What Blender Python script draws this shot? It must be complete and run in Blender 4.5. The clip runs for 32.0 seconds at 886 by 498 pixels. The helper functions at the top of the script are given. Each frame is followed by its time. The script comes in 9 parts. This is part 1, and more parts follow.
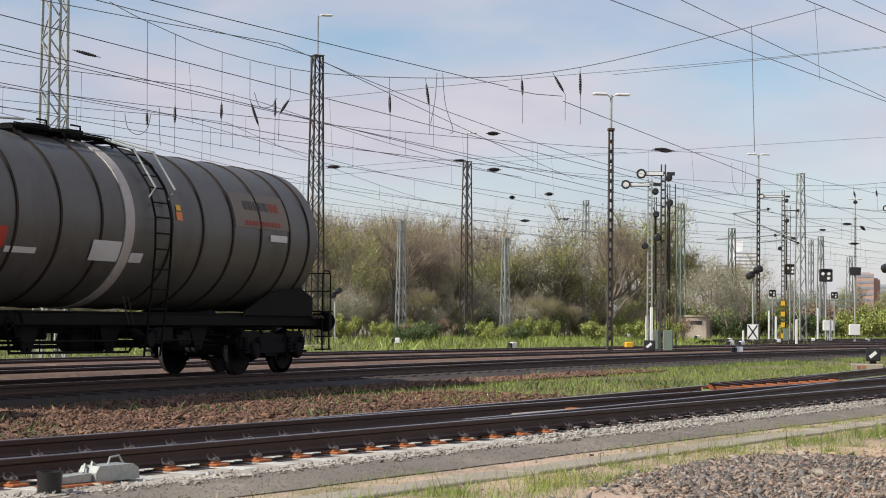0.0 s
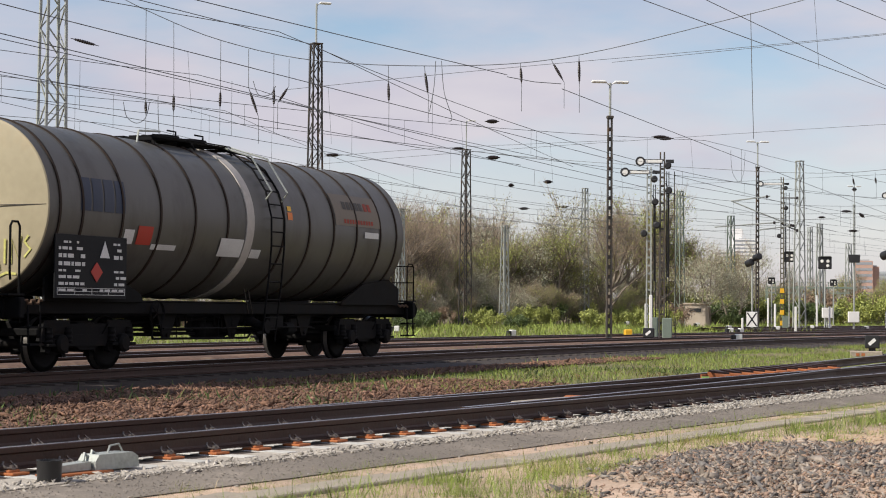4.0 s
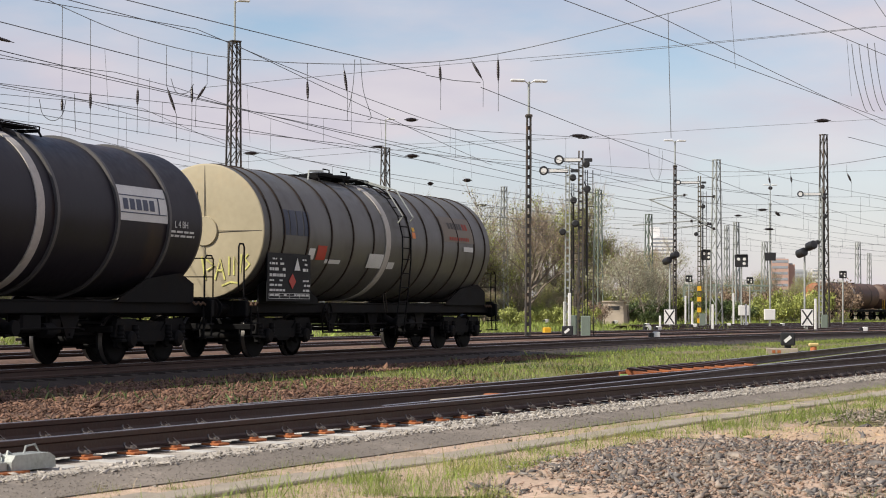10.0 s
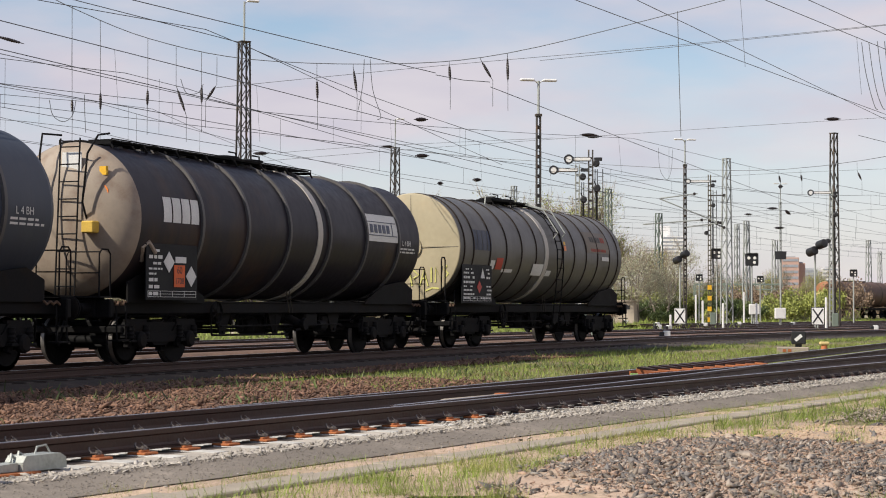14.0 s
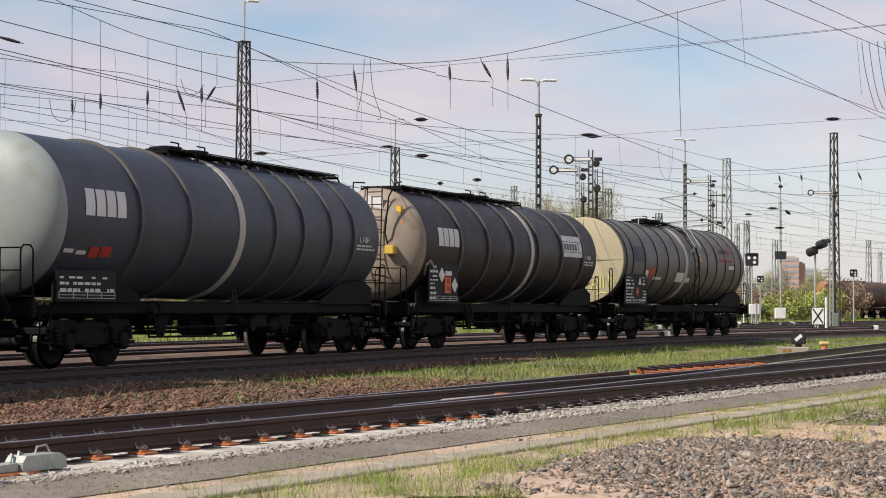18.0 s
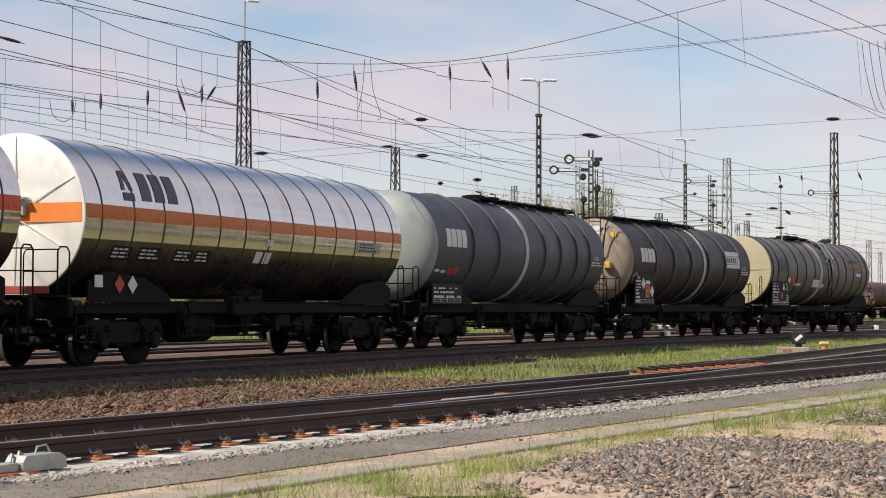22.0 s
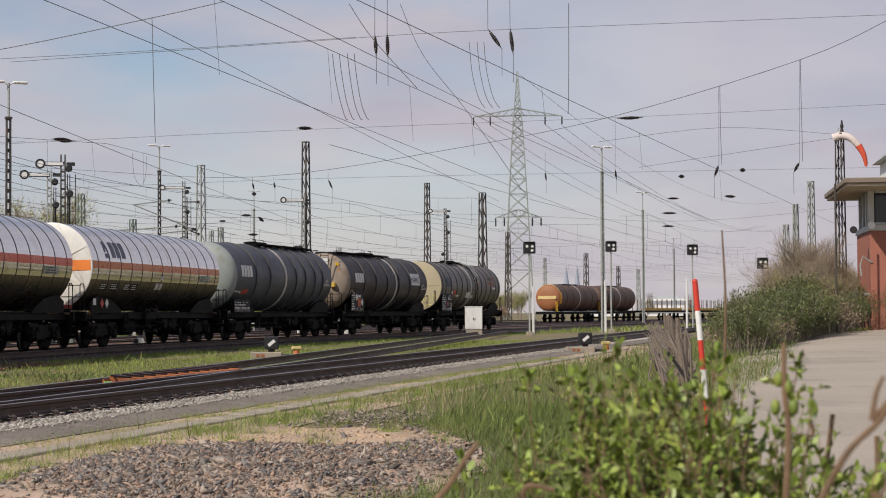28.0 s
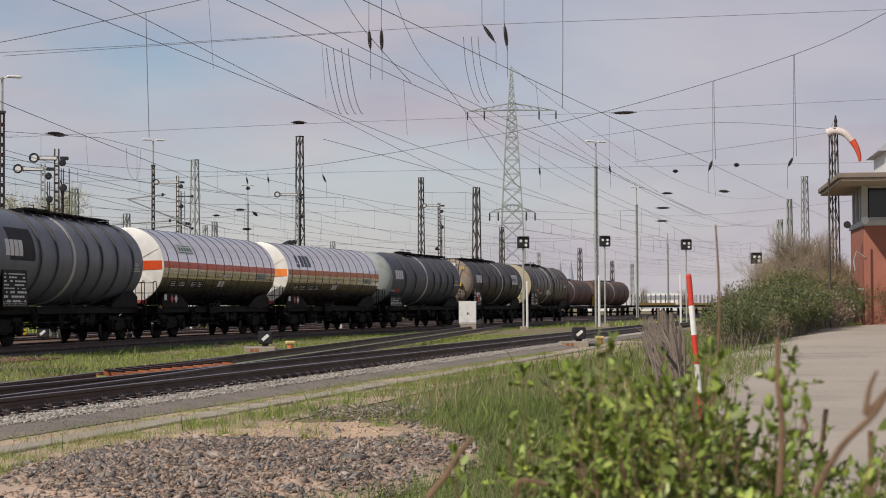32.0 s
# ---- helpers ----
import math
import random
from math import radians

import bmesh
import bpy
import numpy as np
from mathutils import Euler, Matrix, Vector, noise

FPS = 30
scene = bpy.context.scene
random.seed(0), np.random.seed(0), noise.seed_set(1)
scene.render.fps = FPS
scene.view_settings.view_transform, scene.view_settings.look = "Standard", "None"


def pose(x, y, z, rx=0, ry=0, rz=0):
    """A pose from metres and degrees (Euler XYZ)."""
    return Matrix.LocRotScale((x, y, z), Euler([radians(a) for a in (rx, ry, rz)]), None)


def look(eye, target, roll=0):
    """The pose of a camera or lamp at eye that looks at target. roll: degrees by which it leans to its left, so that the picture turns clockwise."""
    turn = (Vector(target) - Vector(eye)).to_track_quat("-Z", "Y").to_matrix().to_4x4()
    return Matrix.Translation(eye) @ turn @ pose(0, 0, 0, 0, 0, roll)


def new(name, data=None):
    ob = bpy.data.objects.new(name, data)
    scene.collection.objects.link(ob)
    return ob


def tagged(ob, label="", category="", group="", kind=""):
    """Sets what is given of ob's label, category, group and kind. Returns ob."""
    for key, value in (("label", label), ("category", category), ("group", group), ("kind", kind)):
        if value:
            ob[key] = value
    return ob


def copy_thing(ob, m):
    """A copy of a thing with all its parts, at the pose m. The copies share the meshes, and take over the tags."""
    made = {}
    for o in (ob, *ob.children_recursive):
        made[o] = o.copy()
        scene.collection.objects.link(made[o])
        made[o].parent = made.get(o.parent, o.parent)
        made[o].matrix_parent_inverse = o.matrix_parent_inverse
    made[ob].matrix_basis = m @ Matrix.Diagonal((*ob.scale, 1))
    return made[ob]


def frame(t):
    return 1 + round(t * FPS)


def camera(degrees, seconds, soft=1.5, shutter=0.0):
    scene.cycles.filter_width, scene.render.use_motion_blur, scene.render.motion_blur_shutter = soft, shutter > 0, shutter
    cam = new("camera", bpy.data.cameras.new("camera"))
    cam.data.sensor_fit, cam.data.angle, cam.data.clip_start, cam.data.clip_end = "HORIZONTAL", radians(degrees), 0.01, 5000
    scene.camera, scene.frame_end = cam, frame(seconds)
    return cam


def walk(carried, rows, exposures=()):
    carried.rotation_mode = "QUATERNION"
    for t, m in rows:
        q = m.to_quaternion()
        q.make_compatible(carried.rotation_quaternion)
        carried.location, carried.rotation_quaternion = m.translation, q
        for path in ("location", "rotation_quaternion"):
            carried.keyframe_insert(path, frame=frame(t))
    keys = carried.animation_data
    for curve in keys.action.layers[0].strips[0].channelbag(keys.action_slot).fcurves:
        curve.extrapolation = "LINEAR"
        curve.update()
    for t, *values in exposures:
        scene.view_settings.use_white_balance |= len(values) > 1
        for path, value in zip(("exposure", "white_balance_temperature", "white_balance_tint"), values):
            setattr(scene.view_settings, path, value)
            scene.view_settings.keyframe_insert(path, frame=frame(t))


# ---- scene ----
# ---------------------------------------------------------------- camera and its pan
EYE = 1.10            # above the rail heads, which lie at z = 0
CAM_ROWS = [          # seconds, tilt, lean, heading
    (0, 92.272, -0.574, 2.250),
    (0.5, 92.191, -0.560, 2.292),
    (1, 92.112, -0.545, 2.305),
    (1.5, 92.059, -0.469, 2.235),
    (2, 92.011, -0.469, 2.239),
    (2.5, 91.968, -0.469, 2.219),
    (3, 91.934, -0.470, 2.233),
    (3.5, 91.907, -0.471, 2.234),
    (5.5, 91.870, -0.481, 2.155),
    (6, 91.854, -0.463, 2.116),
    (6.5, 91.847, -0.445, 2.037),
    (7, 91.843, -0.445, 1.934),
    (7.5, 91.855, -0.404, 1.078),
    (8, 91.871, -0.388, -0.224),
    (8.5, 91.877, -0.380, -0.415),
    (9, 91.872, -0.361, -0.377),
    (9.5, 91.869, -0.361, -0.350),
    (10, 91.859, -0.339, -0.326),
    (10.5, 91.858, -0.287, -0.214),
    (11, 91.856, -0.209, -0.112),
    (11.5, 91.852, -0.209, -0.056),
    (12, 91.853, -0.200, -0.026),
    (13, 91.850, -0.202, -0.006),
    (14.5, 91.846, -0.182, -0.003),
    (16.5, 91.846, -0.181, -0.002),
    (19, 91.846, -0.181, -0.002),
    (21, 91.846, -0.184, 0.002),
    (23.5, 91.843, -0.201, 0.000),
    (24, 91.865, -0.192, -0.154),
    (24.5, 91.928, -0.134, -1.484),
    (25, 91.985, 0.020, -4.770),
    (25.5, 91.998, 0.180, -7.935),
    (26, 92.036, 0.300, -10.738),
    (26.5, 92.066, 0.330, -13.581),
    (28.5, 92.016, 0.340, -16.575),
    (29, 91.995, 0.310, -16.555),
    (29.5, 91.960, 0.290, -16.555),
    (30, 91.915, 0.290, -16.555),
    (30.5, 91.890, 0.290, -16.555),
    (31, 91.861, 0.290, -16.580),
    (31.5, 91.855, 0.290, -16.632),
    (32, 91.857, 0.300, -16.720),
]
cam = camera(27.52, 32.0, soft=1.0)
cam.data.dof.use_dof = True
cam.data.dof.focus_distance = 42.0
cam.data.dof.aperture_fstop = 6.5
walk(cam, [(t, pose(0, 0, EYE, rx, ro, yw)) for t, rx, ro, yw in CAM_ROWS],
     exposures=[(0, 0.08, 6250, 9), (3, 0.10, 6350, 10), (6, 0.14, 6480, 11), (23.5, 0.15, 6480, 11), (26, 0.02, 6480, 12), (28.5, -0.27, 6450, 13), (32, -0.32, 6450, 13)])

# ---------------------------------------------------------------- light
SUN_TO = Vector((-0.654, -0.349, 0.669)).normalized()
world = bpy.data.worlds.new("sky")
scene.world = world
world.use_nodes = True
wn = world.node_tree
wn.nodes.clear()
w_out = wn.nodes.new("ShaderNodeOutputWorld")
w_bg = wn.nodes.new("ShaderNodeBackground")
w_sky = wn.nodes.new("ShaderNodeTexSky")
w_sky.sky_type = "NISHITA"
w_sky.sun_disc = False
w_sky.sun_elevation = math.asin(SUN_TO.z)
w_sky.sun_rotation = math.atan2(SUN_TO.x, SUN_TO.y)
w_sky.dust_density = 0.3
w_sky.ozone_density = 1.5
w_tc = wn.nodes.new("ShaderNodeTexCoord")
w_map = wn.nodes.new("ShaderNodeMapping")
w_map.inputs["Scale"].default_value = (1.0, 1.0, 3.2)
w_map.inputs["Location"].default_value = (0.35, 0.1, 0.3)
w_noise = wn.nodes.new("ShaderNodeTexNoise")
w_noise.inputs["Scale"].default_value = 3.6
w_noise.inputs["Detail"].default_value = 7.0
w_noise.inputs["Roughness"].default_value = 0.52
w_ramp = wn.nodes.new("ShaderNodeValToRGB")
w_ramp.color_ramp.elements[0].position = 0.36
w_ramp.color_ramp.elements[1].position = 0.57
w_ramp.color_ramp.elements[0].color = (0.07, 0.07, 0.07, 1)
w_ramp.color_ramp.elements[1].color = (0.93, 0.93, 0.93, 1)
w_cloud = wn.nodes.new("ShaderNodeTexNoise")
w_cloud.inputs["Scale"].default_value = 6.5
w_cloud.inputs["Detail"].default_value = 5.0
w_tint = wn.nodes.new("ShaderNodeValToRGB")
w_tint.color_ramp.elements[0].position = 0.35
w_tint.color_ramp.elements[0].color = (4.95, 4.62, 5.3, 1)
w_tint.color_ramp.elements[1].position = 0.68
w_tint.color_ramp.elements[1].color = (6.2, 5.72, 5.95, 1)
w_mix = wn.nodes.new("ShaderNodeMix")
w_mix.data_type = "RGBA"
wn.links.new(w_tc.outputs["Generated"], w_map.inputs["Vector"])
wn.links.new(w_map.outputs["Vector"], w_noise.inputs["Vector"])
wn.links.new(w_map.outputs["Vector"], w_cloud.inputs["Vector"])
wn.links.new(w_noise.outputs["Fac"], w_ramp.inputs["Fac"])
wn.links.new(w_cloud.outputs["Fac"], w_tint.inputs["Fac"])
w_sep = wn.nodes.new("ShaderNodeSeparateXYZ")      # haze thickens towards the horizon
w_haze = wn.nodes.new("ShaderNodeMapRange")
w_haze.inputs["From Min"].default_value = 0.0
w_haze.inputs["From Max"].default_value = 0.17
w_haze.inputs["To Min"].default_value = 0.82
w_haze.inputs["To Max"].default_value = 0.0
w_max = wn.nodes.new("ShaderNodeMath")
w_max.operation = "MAXIMUM"
wn.links.new(w_tc.outputs["Generated"], w_sep.inputs[0])
wn.links.new(w_sep.outputs["Z"], w_haze.inputs["Value"])
wn.links.new(w_haze.outputs["Result"], w_max.inputs[0])
w_open = wn.nodes.new("ShaderNodeMapRange")        # the clouds break up overhead
w_open.inputs["From Min"].default_value = 0.24
w_open.inputs["From Max"].default_value = 0.46
w_open.inputs["To Min"].default_value = 1.0
w_open.inputs["To Max"].default_value = 0.06
w_thin = wn.nodes.new("ShaderNodeMath")
w_thin.operation = "MULTIPLY"
wn.links.new(w_sep.outputs["Z"], w_open.inputs["Value"])
wn.links.new(w_open.outputs["Result"], w_thin.inputs[0])
wn.links.new(w_ramp.outputs["Color"], w_thin.inputs[1])
wn.links.new(w_thin.outputs[0], w_max.inputs[1])
w_veil = wn.nodes.new("ShaderNodeMapRange")        # the cloud sheet closes towards the east
w_veil.inputs["From Min"].default_value = 0.08
w_veil.inputs["From Max"].default_value = 0.42
w_veil.inputs["To Min"].default_value = 0.0
w_veil.inputs["To Max"].default_value = 0.80
w_sheet = wn.nodes.new("ShaderNodeMath")
w_sheet.operation = "MAXIMUM"
wn.links.new(w_sep.outputs["X"], w_veil.inputs["Value"])
wn.links.new(w_veil.outputs["Result"], w_sheet.inputs[0])
wn.links.new(w_max.outputs[0], w_sheet.inputs[1])
wn.links.new(w_sheet.outputs[0], w_mix.inputs[0])
wn.links.new(w_sky.outputs["Color"], w_mix.inputs[6])
wn.links.new(w_tint.outputs["Color"], w_mix.inputs[7])
wn.links.new(w_mix.outputs[2], w_bg.inputs["Color"])
w_bg.inputs["Strength"].default_value = 0.112
wn.links.new(w_bg.outputs["Background"], w_out.inputs["Surface"])

sun_data = bpy.data.lights.new("sun", "SUN")
sun_data.energy = 5.0
sun_data.angle = radians(0.6)
sun_data.color = (1.0, 0.92, 0.79)
sun = new("sun", sun_data)
sun.matrix_world = look(SUN_TO * 50, (0, 0, 0))


# ---------------------------------------------------------------- materials
def material(name, color, rough=0.7, metal=0.0, var=0.25, fine=40.0, coarse=1.5, bump=0.15, tint=None,
             tint_amount=0.0, tint_scale=2.0, per_object=0.0, spec=0.5, stretch=(1, 1, 1), island=False):
    """A surface with grain at two sizes, patches of a second colour, fine relief and some change from piece to piece."""
    m = bpy.data.materials.new(name)
    m.use_nodes = True
    nt = m.node_tree
    n = nt.nodes
    bsdf = n["Principled BSDF"]
    bsdf.inputs["Metallic"].default_value = metal
    bsdf.inputs["Specular IOR Level"].default_value = spec
    tc = n.new("ShaderNodeTexCoord")
    mp = n.new("ShaderNodeMapping")
    mp.inputs["Scale"].default_value = stretch
    nt.links.new(tc.outputs["Object"], mp.inputs["Vector"])
    a = n.new("ShaderNodeTexNoise")
    a.inputs["Scale"].default_value = coarse
    a.inputs["Detail"].default_value = 6.0
    b = n.new("ShaderNodeTexNoise")
    b.inputs["Scale"].default_value = fine
    b.inputs["Detail"].default_value = 3.0
    for q in (a, b):
        nt.links.new(mp.outputs["Vector"], q.inputs["Vector"])
    add = n.new("ShaderNodeMath")
    add.operation = "ADD"
    nt.links.new(a.outputs["Fac"], add.inputs[0])
    nt.links.new(b.outputs["Fac"], add.inputs[1])
    rng = n.new("ShaderNodeMapRange")
    rng.inputs["From Min"].default_value = 0.65
    rng.inputs["From Max"].default_value = 1.35
    rng.inputs["To Min"].default_value = 1.0 - var
    rng.inputs["To Max"].default_value = 1.0 + var
    nt.links.new(add.outputs[0], rng.inputs["Value"])
    mul = n.new("ShaderNodeMix")
    mul.data_type = "RGBA"
    mul.blend_type = "MULTIPLY"
    mul.inputs[0].default_value = 1.0
    mul.inputs[6].default_value = (*color, 1)
    src = None
    if tint:
        t = n.new("ShaderNodeTexNoise")
        t.inputs["Scale"].default_value = tint_scale
        t.inputs["Detail"].default_value = 8.0
        t.inputs["Roughness"].default_value = 0.65
        nt.links.new(mp.outputs["Vector"], t.inputs["Vector"])
        r = n.new("ShaderNodeMapRange")
        r.inputs["From Min"].default_value = 0.62 - 0.3 * tint_amount
        r.inputs["From Max"].default_value = 0.75 - 0.25 * tint_amount
        nt.links.new(t.outputs["Fac"], r.inputs["Value"])
        mx = n.new("ShaderNodeMix")
        mx.data_type = "RGBA"
        mx.inputs[6].default_value = (*color, 1)
        mx.inputs[7].default_value = (*tint, 1)
        nt.links.new(r.outputs["Result"], mx.inputs[0])
        nt.links.new(mx.outputs[2], mul.inputs[6])
    nt.links.new(rng.outputs["Result"], mul.inputs[7])
    last = mul.outputs[2]
    if per_object:
        info = n.new("ShaderNodeNewGeometry" if island else "ShaderNodeObjectInfo")
        r2 = n.new("ShaderNodeMapRange")
        r2.inputs["To Min"].default_value = 1 - per_object
        r2.inputs["To Max"].default_value = 1 + per_object
        nt.links.new(info.outputs["Random Per Island" if island else "Random"], r2.inputs["Value"])
        m2 = n.new("ShaderNodeMix")
        m2.data_type = "RGBA"
        m2.blend_type = "MULTIPLY"
        m2.inputs[0].default_value = 1.0
        nt.links.new(last, m2.inputs[6])
        nt.links.new(r2.outputs["Result"], m2.inputs[7])
        last = m2.outputs[2]
    nt.links.new(last, bsdf.inputs["Base Color"])
    rr = n.new("ShaderNodeMapRange")
    rr.inputs["From Min"].default_value = 0.65
    rr.inputs["From Max"].default_value = 1.35
    rr.inputs["To Min"].default_value = max(0.03, rough - 0.12)
    rr.inputs["To Max"].default_value = min(1.0, rough + 0.12)
    nt.links.new(add.outputs[0], rr.inputs["Value"])
    nt.links.new(rr.outputs["Result"], bsdf.inputs["Roughness"])
    if bump:
        bp = n.new("ShaderNodeBump")
        bp.inputs["Strength"].default_value = bump
        bp.inputs["Distance"].default_value = 0.02
        nt.links.new(add.outputs[0], bp.inputs["Height"])
        nt.links.new(bp.outputs["Normal"], bsdf.inputs["Normal"])
    return m


M = {}
M["ballast"] = material("ballast_rust", (0.135, 0.079, 0.054), 0.95, var=0.5, fine=9, coarse=0.5, bump=0.8, tint=(0.22, 0.15, 0.10), tint_amount=0.3, tint_scale=0.8)
# oily stone, darkened further to deepen the shade beside the train
M["ballast_dark"] = material("oily_shaded_ballast", (0.038, 0.028, 0.023), 0.95, var=0.5, fine=9, coarse=0.5, bump=0.8, tint=(0.065, 0.045, 0.034), tint_amount=0.3, tint_scale=0.8)
M["ballast_light"] = material("ballast_pale", (0.33, 0.295, 0.25), 0.95, var=0.35, fine=14, coarse=1.2, bump=0.6, per_object=0.3, island=True)
M["asphalt"] = material("grit_path", (0.19, 0.162, 0.132), 0.95, var=0.3, fine=45, coarse=0.7, bump=0.25, tint=(0.27, 0.23, 0.19), tint_amount=0.25)
M["road"] = material("old_asphalt", (0.36, 0.31, 0.25), 0.95, var=0.16, fine=12, coarse=0.25, bump=0.25, tint=(0.27, 0.24, 0.20), tint_amount=0.3, tint_scale=0.3)
M["sand"] = material("sand", (0.46, 0.33, 0.22), 0.98, var=0.25, fine=16, coarse=1.4, bump=0.5, tint=(0.33, 0.25, 0.17), tint_amount=0.3)
M["soil"] = material("dry_soil", (0.46, 0.335, 0.245), 0.98, var=0.35, fine=18, coarse=0.6, bump=0.5, tint=(0.27, 0.21, 0.13), tint_amount=0.4, tint_scale=0.9)
M["turf"] = material("turf", (0.175, 0.150, 0.070), 0.95, var=0.4, fine=6, coarse=0.25, bump=0.6, tint=(0.17, 0.13, 0.065), tint_amount=0.45, tint_scale=0.25)
M["rail_web"] = material("rusty_rail", (0.046, 0.021, 0.014), 0.55, 0.2, var=0.35, fine=25, coarse=2, bump=0.2, tint=(0.035, 0.020, 0.015), tint_amount=0.4)
M["rail_head"] = material("worn_steel", (0.42, 0.42, 0.43), 0.33, 0.9, var=0.15, fine=30, coarse=2, bump=0.05)
M["sleeper"] = material("concrete_sleeper", (0.50, 0.485, 0.45), 0.9, var=0.2, fine=30, coarse=2, bump=0.2, tint=(0.33, 0.30, 0.26), tint_amount=0.25, per_object=0.12)
M["sleeper_dark"] = material("oiled_sleeper", (0.045, 0.036, 0.030), 0.9, var=0.3, fine=20, coarse=2, bump=0.3)
M["clip_steel"] = material("clip_steel", (0.17, 0.15, 0.135), 0.5, 0.5, var=0.3, bump=0.1, tint=(0.12, 0.06, 0.03), tint_amount=0.4, tint_scale=9)
M["concrete"] = material("old_concrete", (0.32, 0.275, 0.215), 0.92, var=0.22, fine=22, coarse=1.1, bump=0.3, tint=(0.33, 0.29, 0.235), tint_amount=0.3)
M["rust_orange"] = material("orange_rust", (0.36, 0.115, 0.035), 0.85, var=0.3, fine=22, coarse=3, bump=0.2, tint=(0.2, 0.06, 0.02), tint_amount=0.3)
M["black_steel"] = material("black_steel", (0.010, 0.010, 0.0105), 0.7, 0.0, var=0.4, fine=25, coarse=2, bump=0.15, tint=(0.014, 0.011, 0.009), tint_amount=0.3, spec=0.08)
M["galv"] = material("galvanised_steel", (0.38, 0.40, 0.37), 0.6, 0.3, var=0.25, fine=20, coarse=1, bump=0.1, tint=(0.25, 0.27, 0.23), tint_amount=0.3)
M["green_steel"] = material("green_grey_steel", (0.17, 0.21, 0.17), 0.7, 0.1, var=0.25, fine=20, coarse=1, bump=0.1)
M["mast_dark"] = material("dark_mast_steel", (0.06, 0.055, 0.048), 0.75, 0.1, var=0.35, fine=20, coarse=1.2, bump=0.15, tint=(0.12, 0.075, 0.045), tint_amount=0.35)
M["wire"] = material("copper_wire_dark", (0.15, 0.16, 0.17), 0.6, 0.4, var=0.1, bump=0)
M["insulator"] = material("brown_porcelain", (0.022, 0.015, 0.014), 0.3, var=0.1, bump=0)
M["white"] = material("white_paint", (0.74, 0.74, 0.71), 0.55, var=0.1, fine=20, coarse=2, bump=0.05, tint=(0.55, 0.52, 0.46), tint_amount=0.15)
M["black"] = material("black_paint", (0.018, 0.018, 0.019), 0.5, var=0.2, bump=0.05)
M["red"] = material("red_paint", (0.56, 0.045, 0.025), 0.5, var=0.15, bump=0.05, tint=(0.4, 0.07, 0.05), tint_amount=0.2)
M["yellow"] = material("yellow_paint", (0.75, 0.42, 0.02), 0.5, var=0.12, bump=0.05)
M["orange"] = material("orange_paint", (0.72, 0.20, 0.03), 0.5, var=0.12, bump=0.05)


